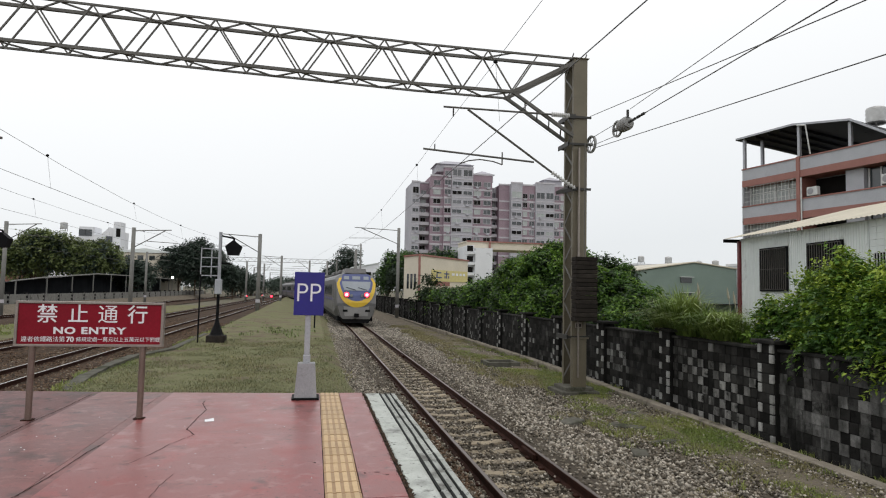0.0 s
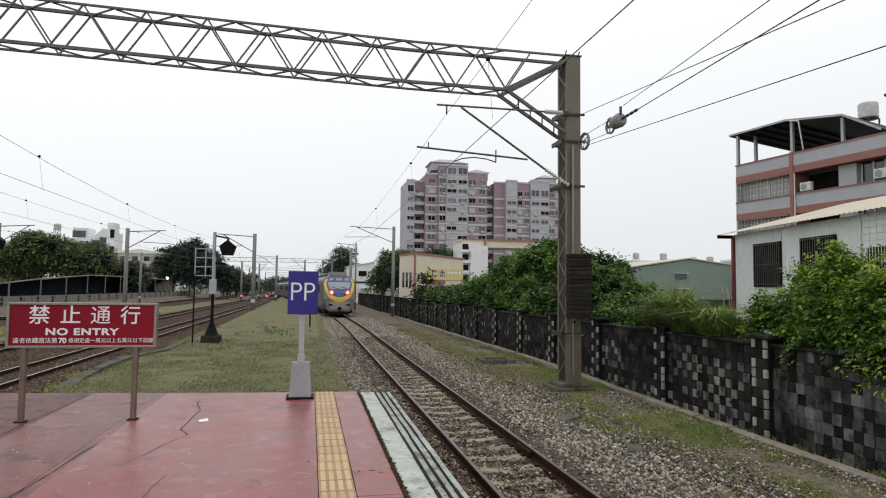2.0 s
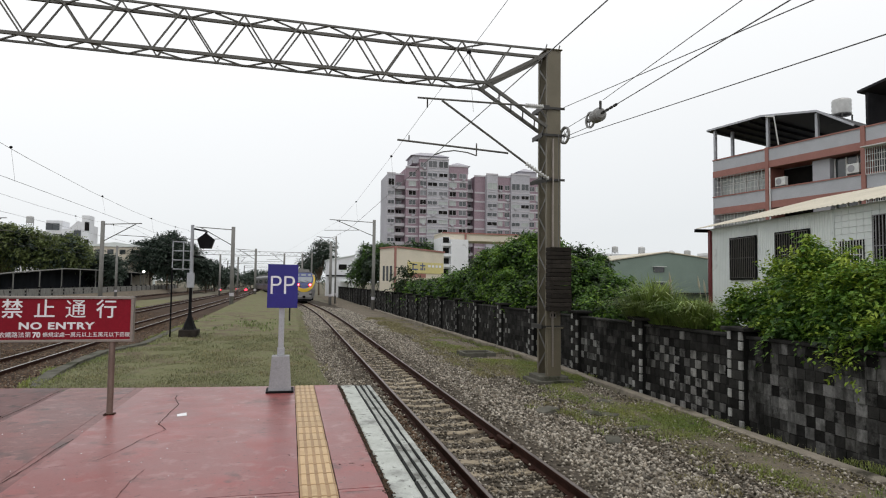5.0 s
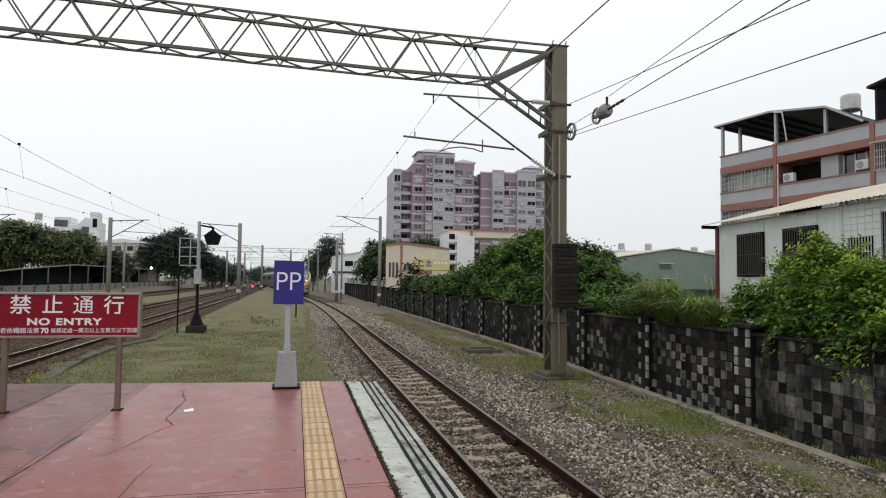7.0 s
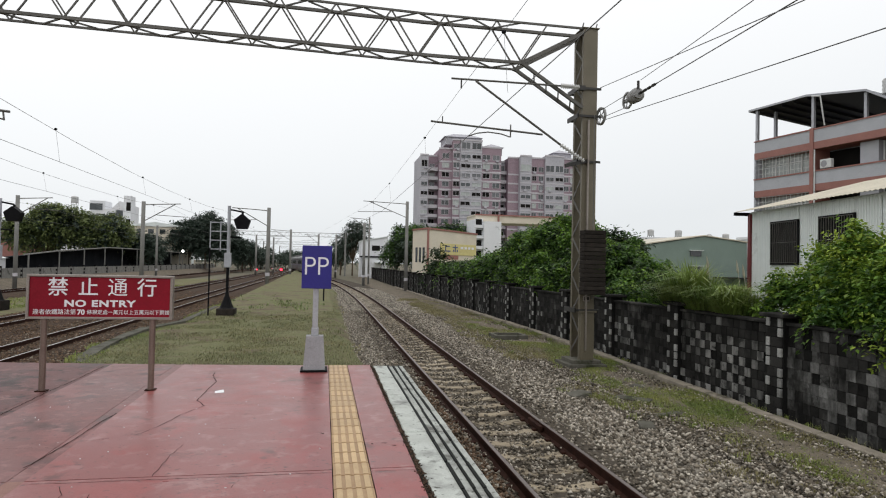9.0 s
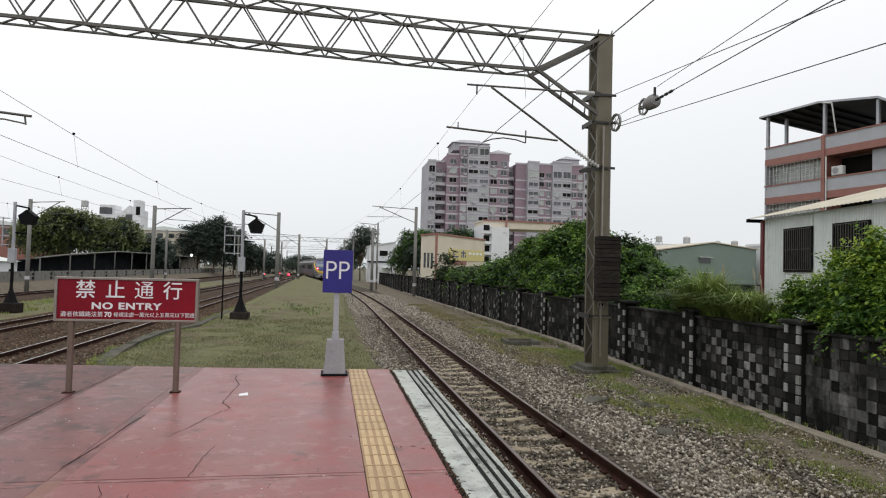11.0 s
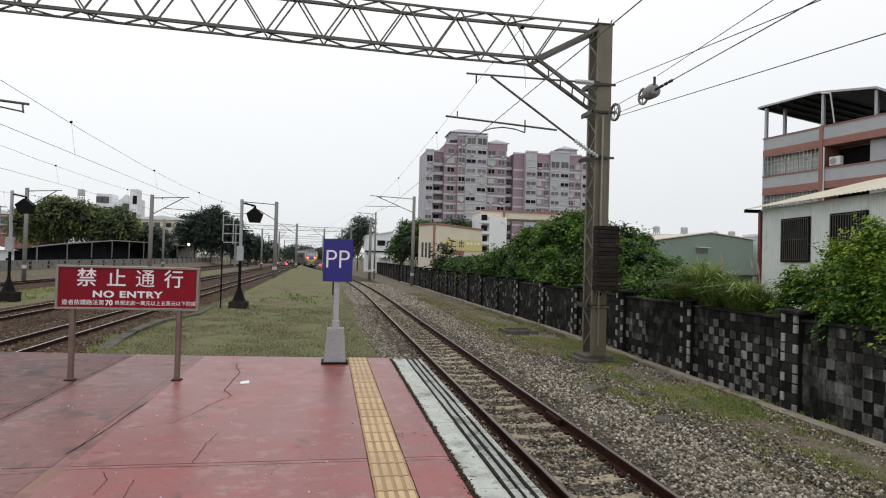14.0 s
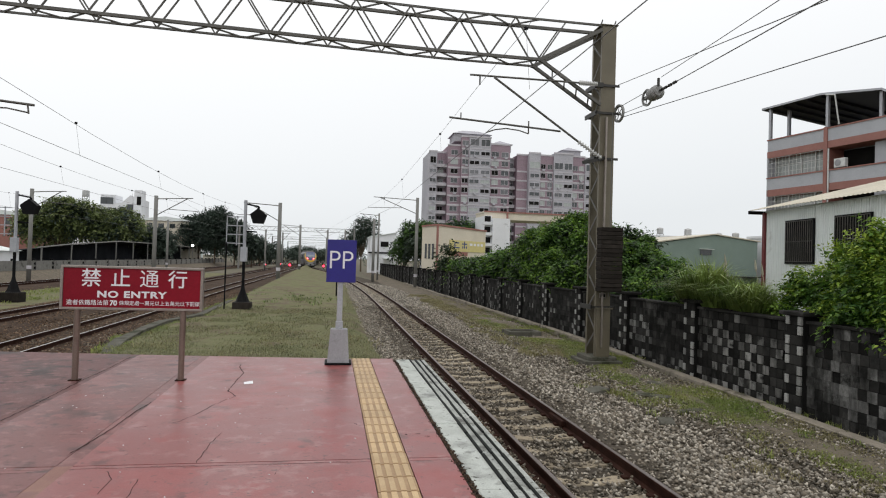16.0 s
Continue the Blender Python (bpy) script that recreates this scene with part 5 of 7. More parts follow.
shrub("spindly dark young tree in front of the cream building", [(9.6, 52.0, 1.7, 0.5, 0.6, 0.7), (9.5, 53.4, 2.3, 0.35, 0.4, 0.7)], 420, 0.24, "dark_leaf", 18, r=0.03, name="tree", category="tree")
shrub("spindly dark young tree behind the wall", [(15.2, 30.2, 2.7, 0.8, 0.8, 0.7), (14.2, 29.6, 2.8, 0.55, 0.5, 0.8), (16.0, 30.5, 2.6, 0.5, 0.5, 0.6)], 2600, 0.17, "leaf", 17, r=0.03, name="tree", category="tree")

# tall grass with plumes
def blades(name, spots, count, height, width, mat, parent, seed, lean=0.5):
    """Arched grass blades of two faces each, rooted round spots (x, y, z, rx, ry)."""
    g = np.random.default_rng(seed)
    spots = np.array(spots, float)
    k = g.integers(0, len(spots), count)
    root = spots[k, :3].copy()
    a, q = g.random(count) * 2 * np.pi, np.sqrt(g.random(count))
    root[:, 0] += np.cos(a) * q * spots[k, 3]
    root[:, 1] += np.sin(a) * q * spots[k, 4]
    h = height * (0.45 + 0.75 * g.random(count))
    b = g.random(count) * 2 * np.pi
    dirn = np.stack([np.cos(b), np.sin(b), np.zeros(count)], 1)
    side = np.stack([-np.sin(b), np.cos(b), np.zeros(count)], 1) * (width * (0.6 + 0.8 * g.random(count)))[:, None] / 2
    l = lean * (0.2 + g.random(count))
    up = np.array([0, 0, 1.0])
    mid = root + dirn * (h * l * 0.35)[:, None] + up * (h * 0.65)[:, None]
    tip = root + dirn * (h * l * 1.1)[:, None] + up * (h * (1 - 0.45 * np.minimum(1, l)))[:, None]
    v = np.stack([root - side, root + side, mid + side * 0.8, mid - side * 0.8, tip], 1).reshape(-1, 3)
    i = np.arange(count)[:, None] * 5
    f = np.concatenate([i + [0, 1, 2], i + [0, 2, 3], i + [3, 2, 4]])
    o = raw(name, v, f, mat, parent)
    o["kind"] = "stuff"
    return o


reeds = thing("tall_grass", "tall arching grass with pale plumes hanging over the wall", "grass", at=(0, 0, 0))
blades("blades", [(9.25, 12.9, 0.2, 0.2, 0.5), (9.2, 14.0, 0.3, 0.2, 0.35), (9.3, 14.9, 0.3, 0.2, 0.3), (9.6, 13.4, 0.1, 0.4, 0.8)], 3600, 1.25, 0.028, M["reed"], reeds, 21, 0.7)
blades("blades", [(9.1, 14.2, 0.4, 0.14, 0.25), (9.15, 14.8, 0.4, 0.14, 0.25)], 1400, 1.55, 0.032, M["reed"], reeds, 23, 0.85)
blades("blades", [(8.98, 14.0, 0.6, 0.1, 0.3), (8.98, 15.0, 0.6, 0.1, 0.3), (9.0, 12.8, 0.6, 0.1, 0.3)], 1900, 0.95, 0.028, M["reed"], reeds, 22, 1.25)
for k in range(4):
    x, y = 9.5 + 0.25 * math.sin(k * 2.2), 12.6 + k * 0.5
    part("plume", MB().tube((x, y, 0.2), (x - 0.1, y + 0.15, 1.55 + 0.1 * (k % 3)), 0.006, 4).lathe([(0.004, 0), (0.03, 0.08), (0.022, 0.22), (0.003, 0.34)], 6, pose(x - 0.1, y + 0.15, 1.5 + 0.1 * (k % 3), 8, -14, 0)), M["plume"], reeds, "pale feathery plume")

turf = thing("turf", "short dry mown grass on the bank", "grass", kind="stuff")
g = np.random.default_rng(31)
sp = []
for k in range(1300):
    y = 10.6 + 34 * g.random() ** 1.7
    a, b = bank_left(y), bank_right(y)
    x = a + (b - a) * g.random()
    if noise.noise((x * 0.7, y * 0.5, 9)) > -0.4:
        sp.append((x, y, bank_grade(y) - 0.01, 0.4, 0.45))
blades("blades", sp, 85000, 0.055, 0.010, M["grass"], turf, 32, 0.9)
sp = [(bank_left(y) + g.uniform(-0.35, 0.25), y, bank_grade(y) - 0.06, 0.14, 0.2) for y in 10.7 + 20 * g.random(130) ** 1.5]
blades("edge_grass", sp, 7000, 0.11, 0.012, M["weed"], turf, 39, 1.1)
sp = [(bank_left(y) + (bank_right(y) - bank_left(y)) * g.random(), y, bank_grade(y) - 0.02, 0.7, 1.2) for y in 40 + 60 * g.random(300)]
blades("blades", sp, 16000, 0.09, 0.03, M["grass"], turf, 33, 0.9)
sp = [(bank_left(y) + (bank_right(y) - bank_left(y)) * g.random(), y, bank_grade(y) - 0.02, 0.25, 0.5) for y in 16 + 70 * g.random(160) ** 1.2]
blades("tufts", sp, 6000, 0.13, 0.018, M["grass"], turf, 44, 1.0)
sp = [(bank_left(y) + (bank_right(y) - bank_left(y)) * g.random(), y, bank_grade(y) + 0.05, 0.3, 0.8) for y in 24 + 70 * g.random(150)]
blades("tufts", sp, 4000, 0.16, 0.035, M["hazy_leaf"], turf, 46, 1.0)
sp = [(bank_left(y) + (bank_right(y) - bank_left(y)) * g.random(), y, bank_grade(y) - 0.02, 0.6, 0.9) for y in 12 + 60 * g.random(130) ** 1.2]
blades("dry_blades", sp, 14000, 0.07, 0.016, M["dry_grass"], turf, 45, 1.1)
sp = [(x, 10.56, -0.06, 0.12, 0.08) for x in np.arange(-3.3, 0.5, 0.16)]
blades("blades", sp, 3500, 0.07, 0.008, M["weed"], turf, 36, 0.9)
sp = [(-17.2 + 1.5 * g.normal(), 16 + 55 * g.random() ** 1.2, -1.07, 0.8, 1.2) for k in range(260)]
blades("blades", sp, 14000, 0.16, 0.03, M["weed"], turf, 38, 0.9)
vturf = thing("verge_grass", "patchy grass and weeds on the gravel verge", "grass", kind="stuff")
sp = [(7.25 + 0.42 * g.normal(), 6 + 24 * g.random() ** 1.2, -0.975, 0.28, 0.4) for k in range(800)]
sp = [p for p in sp if noise.noise((p[0] * 0.6, p[1] * 0.3, 3)) > (-0.05 if p[1] > 9.8 else 0.12)]
blades("blades", sp, 60000, 0.08, 0.012, M["weed"], vturf, 34, 1.0)
sp = [(6.9 + 0.9 * g.normal() * 0.7, 6 + 22 * g.random() ** 1.1, -0.985, 0.13, 0.15) for k in range(110)]
blades("weeds", sp, 3800, 0.12, 0.012, M["weed"], vturf, 37, 1.0)
sp = [(7.2 + 0.6 * g.normal(), 4.5 + 9 * g.random(), -0.985, 0.3, 0.35) for k in range(260)]
sp = [p for p in sp if p[0] < 8.0 and noise.noise((p[0] * 0.9, p[1] * 0.6, 21)) > -0.2]
blades("dry_blades", sp, 16000, 0.07, 0.012, M["dry_grass"], vturf, 43, 1.1)
sp = [(6.7 + 0.75 * g.normal() * 0.7, 17.5 + 30 * g.random() ** 1.2, -0.99, 0.35, 0.6) for k in range(420)]
sp = [p for p in sp if p[0] > main_x(p[1]) + 2.3 and noise.noise((p[0] * 0.8, p[1] * 0.35, 13)) > -0.25]
blades("dry_blades", sp, 34000, 0.10, 0.016, M["dry_grass"], vturf, 40, 1.1)
sp = [(8.35 + 0.12 * g.normal(), 5 + 30 * g.random(), -1.08, 0.15, 0.3) for k in range(120)]
blades("blades", sp, 5000, 0.16, 0.012, M["grass"], vturf, 35, 1.0)

# ---- ballast stones ----
def stones(name, n, place, size, mat, seed, label):
    """Angular stones: jittered octahedra laid where place(g, n) says."""
    g = np.random.default_rng(seed)
    p = place(g, n)
    s = size * (0.55 + 0.75 * g.random(n))
    o = np.array([(1, 0, 0), (0, 1, 0), (-1, 0, 0), (0, -1, 0), (0, 0, 0.75), (0, 0, -0.75)], float)
    o = o[None] + g.uniform(-0.35, 0.35, (n, 6, 3))
    a = g.random(n) * 6.28
    ca, sa = np.cos(a), np.sin(a)
    x = o[..., 0] * ca[:, None] - o[..., 1] * sa[:, None]
    y = o[..., 0] * sa[:, None] + o[..., 1] * ca[:, None]
    v = np.stack([x, y, o[..., 2]], -1) * s[:, None, None] * 0.5 + p[:, None]
    f = np.array([(0, 1, 4), (1, 2, 4), (2, 3, 4), (3, 0, 4), (1, 0, 5), (2, 1, 5), (3, 2, 5), (0, 3, 5)])
    faces = (np.arange(n)[:, None, None] * 6 + f[None]).reshape(-1, 3)
    ob = raw(name, v.reshape(-1, 3), faces, mat)
    return tagged(ob, label, "ballast", kind="stuff")


def main_spread(x0, x1, y0, y1, power=1.6):
    def place(g, n):
        y = y0 + (y1 - y0) * g.random(n) ** power
        u = x0 + (x1 - x0) * g.random(n)
        mx = np.array([main_x(t) for t in y])
        z = np.interp(u, [-2.2, -1.75, -1.42, -0.74, -0.52, 0.52, 0.74, 1.4, 2.1, 3.1, 3.7], [-0.40, -0.72, -0.868, -0.868, -0.922, -0.922, -0.868, -0.87, -0.97, -1.045, -1.09])
        return np.stack([u + mx, y, z + g.uniform(-0.016, 0.022, n)], 1)
    return place


stones("ballast_stones", 17000, main_spread(1.1, 3.5, 5, 34), 0.068, M["stone"], 41, "pale grey and brown crushed ballast stones")
stones("ballast_stones", 21000, main_spread(1.1, 3.5, 5, 34), 0.064, M["dark_stone"], 52, "dark brown crushed ballast stones")
stones("ballast_stones", 5000, main_spread(-1.2, 1.1, 5, 34), 0.058, M["stone"], 42, "pale grey and brown crushed ballast stones")
stones("ballast_stones", 10000, main_spread(-1.2, 1.1, 5, 34), 0.056, M["dark_stone"], 53, "dark brown crushed ballast stones")


def strewn(g, n):
    """Stones that have crept over the sleepers in drifts."""
    y, u = 4 + 40 * g.random(3 * n) ** 1.5, g.uniform(-1.05, 1.0, 3 * n)
    keep = np.array([noise.noise((a * 1.6, b * 0.55, 6)) + 0.45 * abs(a) > 0.12 for a, b in zip(u, y)])
    y, u = y[keep][:n], u[keep][:n]
    y, u = np.resize(y, n), np.resize(u, n)
    return np.stack([u + np.array([main_x(t) for t in y]), y, -0.895 + g.uniform(-0.012, 0.024, n)], 1)


stones("ballast_stones", 2200, strewn, 0.05, M["stone"], 54, "pale ballast stones strewn over the sleepers")
stones("ballast_stones", 5000, strewn, 0.052, M["dark_stone"], 50, "ballast stones strewn over the sleepers")
stones("ballast_stones", 9000, main_spread(-1.7, -0.7, 3, 13, 1.0), 0.055, M["rust_stone"], 51, "dark damp ballast stones below the platform edge")
stones("ballast_stones", 7000, main_spread(-2.15, -1.2, 10.5, 34), 0.056, M["dark_stone"], 55, "dark brown crushed ballast stones")
stones("ballast_stones", 7000, main_spread(-2.15, -1.2, 10.5, 34), 0.06, M["stone"], 43, "grey and brown crushed ballast stones")


def side_spread(xc, y0, y1):
    def place(g, n):
        y, u = y0 + (y1 - y0) * g.random(n) ** 1.5, g.uniform(-2.4, 2.9, n)
        return np.stack([u + xc, y, np.interp(u, [-2.7, -1.6, 1.6, 2.7], [-1.12, -0.93, -0.93, -1.08]) + g.uniform(-0.01, 0.012, n)], 1)
    return place


stones("ballast_stones", 12000, main_spread(-2.1, 3.4, 34, 66, 1.2), 0.085, M["stone"], 46, "grey and brown crushed ballast stones")


def verge_spread(g, n):
    y, x = 5 + 27 * g.random(n) ** 1.4, 5.8 + 2.2 * g.random(n) ** 1.5
    return np.stack([x, y, -1.0 + 0.06 * g.random(n)], 1)


def seam_spread(g, n):
    y = 3 + 7.4 * g.random(n)
    return np.stack([0.89 + 0.018 * g.normal(size=n), y, -0.006 + 0.006 * g.random(n)], 1)


stones("ballast_stones", 9000, main_spread(-1.5, 3.5, -8, 5, 1.0), 0.07, M["dark_stone"], 60, "dark brown crushed ballast stones")
stones("ballast_stones", 6000, main_spread(-1.5, 3.5, -8, 5, 1.0), 0.07, M["stone"], 61, "pale grey and brown crushed ballast stones")
stones("seam_debris", 1300, seam_spread, 0.022, M["rust_ballast"], 48, "dark grit and crumbled mortar in the edge seam")
stones("platform_grit", 60, lambda g, n: np.stack([g.uniform(-3, 0.1, n), 3.2 + 6 * g.random(n), np.full(n, 0.002)], 1), 0.014, M["white_wall"], 49, "specks of pale grit on the platform")
stones("ballast_stones", 6000, verge_spread, 0.055, M["dark_stone"], 56, "dark loose stones strewn on the verge")
stones("ballast_stones", 6000, lambda g, n: np.stack([6.2 + 1.75 * g.random(n), 4.5 + 13 * g.random(n), -0.985 + 0.05 * g.random(n)], 1), 0.045, M["dark_stone"], 58, "small dark stones trodden into the verge")
stones("ballast_stones", 2500, lambda g, n: np.stack([6.2 + 1.7 * g.random(n), 4.5 + 11 * g.random(n), -0.98 + 0.05 * g.random(n)], 1), 0.045, M["stone"], 59, "small pale stones trodden into the verge")
stones("ballast_stones", 6000, verge_spread, 0.06, M["stone"], 47, "loose ballast stones strewn on the verge")
stones("ballast_stones", 22000, side_spread(-7.93, 11, 48), 0.066, M["rust_stone"], 44, "rust-brown ballast stones of a side track")
stones("ballast_stones", 3500, side_spread(-7.93, 11, 34), 0.075, M["dark_stone"], 57, "paler ballast stones of a side track")
stones("ballast_stones", 9000, side_spread(-11.95, 18, 55), 0.07, M["rust_stone"], 45, "rust-brown ballast stones of a side track")

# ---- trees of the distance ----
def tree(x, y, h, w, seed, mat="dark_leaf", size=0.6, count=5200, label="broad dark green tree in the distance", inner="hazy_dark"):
    q = random.Random(seed)
    bl = [(x + q.uniform(-0.5, 0.5) * w, y + q.uniform(-0.4, 0.4) * w, h * q.uniform(0.42, 0.8), w * q.uniform(0.26, 0.42), w * q.uniform(0.26, 0.42), h * q.uniform(0.16, 0.25)) for _ in range(8)]
    bl.append((x, y, h * 0.78, w * 0.35, w * 0.35, h * 0.22))
    return shrub(label, bl, count, size, mat, seed, base_z=-1.1, r=0.09, name="tree", category="tree", trunk=h * 0.3, inner_mat=inner)


# far crowns get their haze and inner shade from the hazy leaf colours
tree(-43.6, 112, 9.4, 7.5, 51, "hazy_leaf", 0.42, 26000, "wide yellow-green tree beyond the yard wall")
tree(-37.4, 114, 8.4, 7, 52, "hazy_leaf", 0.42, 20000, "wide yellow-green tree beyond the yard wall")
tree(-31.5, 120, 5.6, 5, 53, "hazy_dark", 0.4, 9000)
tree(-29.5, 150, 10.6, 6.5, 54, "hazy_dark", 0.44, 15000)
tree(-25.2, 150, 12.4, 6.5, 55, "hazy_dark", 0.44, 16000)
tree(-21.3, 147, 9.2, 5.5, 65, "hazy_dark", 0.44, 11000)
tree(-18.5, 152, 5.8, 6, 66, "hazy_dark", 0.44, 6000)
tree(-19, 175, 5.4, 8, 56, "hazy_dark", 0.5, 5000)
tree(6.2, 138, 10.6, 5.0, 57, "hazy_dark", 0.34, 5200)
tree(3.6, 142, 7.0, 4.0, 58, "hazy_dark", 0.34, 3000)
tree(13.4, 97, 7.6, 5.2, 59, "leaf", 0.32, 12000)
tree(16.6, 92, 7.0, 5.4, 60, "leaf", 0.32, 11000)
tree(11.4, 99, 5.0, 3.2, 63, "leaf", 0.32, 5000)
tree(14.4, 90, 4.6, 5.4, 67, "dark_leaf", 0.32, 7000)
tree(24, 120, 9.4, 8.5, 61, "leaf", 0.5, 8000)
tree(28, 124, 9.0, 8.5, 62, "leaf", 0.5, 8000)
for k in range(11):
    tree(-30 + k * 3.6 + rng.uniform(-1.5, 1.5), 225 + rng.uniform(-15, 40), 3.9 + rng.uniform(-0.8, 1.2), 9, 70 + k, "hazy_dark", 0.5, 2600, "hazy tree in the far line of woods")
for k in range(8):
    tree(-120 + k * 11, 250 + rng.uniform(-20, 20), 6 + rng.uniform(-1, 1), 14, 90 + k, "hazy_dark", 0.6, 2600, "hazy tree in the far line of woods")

# ---- house with balconies, beyond the wall ----
def facade(name, label, category, px, py, dx, dy, group=""):
    """A thing whose local x runs along the facade from its far corner and whose local y runs back from the street."""
    th = new(name)
    d = Vector((dx, dy, 0)).normalized()
    b = Vector((-d.y, d.x, 0))
    th.matrix_basis = Matrix(((d.x, b.x, 0, px), (d.y, b.y, 0, py), (0, 0, 1, 0), (0, 0, 0, 1)))
    return tagged(th, label, category, group)


def grille(parent, u0, u1, z0, z1, y, mat, nv=14, nh=3, t=0.025, name="window_grille"):
    mb = MB()
    for k in range(nv + 1):
        u = u0 + (u1 - u0) * k / nv
        mb.box(u - t / 2, u + t / 2, y - t, y, z0, z1)
    for k in range(nh + 1):
        z = z0 + (z1 - z0) * k / nh
        mb.box(u0, u1, y - t * 1.3, y - t * 0.3, z - t / 2, z + t / 2)
    return part(name, mb, M[mat], parent)


house = facade("house", "grey and red-brown tiled house with caged balconies and roof canopy", "house", 32.96, 44.0, 0.156, -0.988)
part("wall", MB().box(0, 30, 1.6, 12, -1.2, 10.8), M["tile_grey"], house)
for z in (4.42, 7.39, 10.36):
    part("floor_band", MB().box(0, 30, 0.0, 1.62, z, z + 0.50), M["tile_red"], house, "red-brown tiled band")
for z in (4.92, 7.89, 10.86):
    part("parapet", MB().box(0.02, 4.95, 0.02, 0.2, z, z + 0.86).box(5.22, 12.0, 0.02, 0.2, z, z + 0.86).box(12.3, 30, 0.02, 0.2, z, z + 0.86), M["tile_grey"], house, "grey tiled parapet")
    part("coping", MB().box(-0.02, 12.1, -0.04, 0.26, z + 0.86, z + 0.95).box(12.3, 30, -0.04, 0.26, z + 0.86, z + 0.95), M["tile_red"], house, "red-brown coping")
for u in (4.95, 12.0):
    part("pier", MB().box(u, u + 0.28, -0.06, 1.6, -1, 11.86), M["tile_red"], house, "red-brown tiled pier")
part("end_wall", MB().box(0.0, 0.12, 0.0, 1.6, -1, 10.4), M["tile_grey"], house)
for z in (5.8, 8.77):
    g1 = part("window", MB().box(0.2, 4.9, 0.75, 0.8, z, z + 1.55), M["curtain"], house, "wide caged balcony window")
    mb = MB()
    for u in (0.2, 1.4, 2.55, 3.7, 4.85):
        mb.box(u - 0.04, u + 0.04, 0.68, 0.76, z, z + 1.55)
    mb.box(0.2, 4.9, 0.68, 0.76, z + 1.0, z + 1.06)
    part("window_frame", mb, M["frame_white"], g1)
    grille(house, 0.1, 4.9, z, z + 1.55, 0.06, "frame_white", 15, 4, 0.02)
    # dark sheet before the back wall paints the balcony's shade
    wn1 = part("window", MB().box(5.3, 8.3, 1.5, 1.58, z - 0.3, z + 1.5), M["dark_room"], house, "flat dark sheet standing for the shaded balcony opening")
    part("wall_panel", MB().box(8.3, 9.55, 0.5, 1.6, z - 0.3, z + 1.55), M["tile_grey"], house)
    wn2 = part("window", MB().box(9.6, 12.0, 0.9, 0.95, z - 0.2, z + 1.5), M["glass"], house, "tall glazed balcony doors")
    mb = MB()
    for u in (9.65, 10.45, 11.2, 11.95):
        mb.box(u - 0.05, u + 0.05, 0.84, 0.92, z - 0.2, z + 1.5)
    part("window_frame", mb, M["frame_white"], wn2)
    wn3 = part("window", MB().box(12.4, 16.5, 0.7, 0.75, z, z + 1.6), M["glass"], house, "wide caged window")
    grille(house, 12.35, 16.6, z - 0.05, z + 1.6, -0.1, "frame_white", 30, 4, 0.03)
    part("awning", MB().box(12.3, 16.8, -0.55, 0.1, z + 1.62, z + 1.68), M["frame_white"], house, "white awning over the window")
    part("window", MB().box(17.5, 22, 0.7, 0.75, z, z + 1.6), M["glass"], house)
part("gutter_pipe", MB().tube((5.35, -0.05, -1), (5.35, -0.05, 10.3), 0.05, 8), M["frame_white"], house)
EAVE = [(-0.46, 14.25), (4.74, 14.22), (9.14, 13.5), (11.68, 11.95)]
can = part("canopy_roof", MB().prism([(u, -0.1, z) for u, z in EAVE] + [(u, -0.1, z + 0.1) for u, z in EAVE[::-1]], (0, 0, 0), (0, 9.5, -0.8)), M["sheet_dark"], house, "dark sheet metal roof canopy")
fas = MB().bar((-0.49, -0.1, 14.3), (-0.49, 9.4, 13.5), 0.05, 0.16)
for (u0, z0), (u1, z1) in zip(EAVE, EAVE[1:]):
    fas.bar((u0, -0.13, z0 + 0.05), (u1, -0.13, z1 + 0.05), 0.05, 0.14)
part("fascia", fas, M["grey_post"], house, "pale metal fascia")
for u, y in ((0.15, 0.1), (0.85, 1.2), (5.1, 0.1), (8.9, 0.2), (0.2, 9.0), (5, 9.0), (8.9, 9.0)):
    part("canopy_post", MB().box(u - 0.1, u + 0.1, y - 0.05, y + 0.15, 10.8, (14.2 if u < 6 else 13.5) - 0.084 * y), M["grey_post"], house)
for k in range(5):
    part("rafter", MB().bar((0.2 + k * 1.1, 0.1, 14.12), (0.2 + k * 1.1, 9.2, 13.36), 0.08, 0.16), M["sheet_dark"], house)
part("drain_pipe", MB().tube((5.2, -0.2, 14.1), (5.9, -0.2, 13.95), 0.05, 6).tube((5.9, -0.2, 13.95), (6.0, 0.1, 11.9), 0.05, 6), M["frame_white"], house)
up = part("upper_storey", MB().box(12.3, 30, 2.2, 12, 10.8, 13.9), M["tile_grey"], house)
part("roof_edge", MB().bar((12.0, -0.2, 14.02), (24, -0.2, 16.2), 0.1, 0.16).prism([(12.0, -0.2, 13.95), (24, -0.2, 16.1), (24, 12, 16.1), (12.0, 12, 13.95)], (0, 0, 0), (0, 0, 0.1)), M["sheet_dark"], house)
part("side_wall", MB().box(12.25, 12.4, 0.15, 12, 10.8, 13.95), M["sheet_dark"], house)
w = part("window", MB().box(15.2, 17.4, 2.12, 2.18, 12.2, 13.6), M["glass"], house)
part("window_frame", MB().box(15.1, 17.5, 2.08, 2.12, 13.6, 13.7).box(15.1, 17.5, 2.08, 2.12, 12.1, 12.2).box(16.25, 16.35, 2.08, 2.12, 12.2, 13.6).box(15.1, 15.2, 2.08, 2.12, 12.2, 13.6).box(15.1, 17.5, 2.08, 2.12, 12.85, 12.92), M["frame_white"], w)


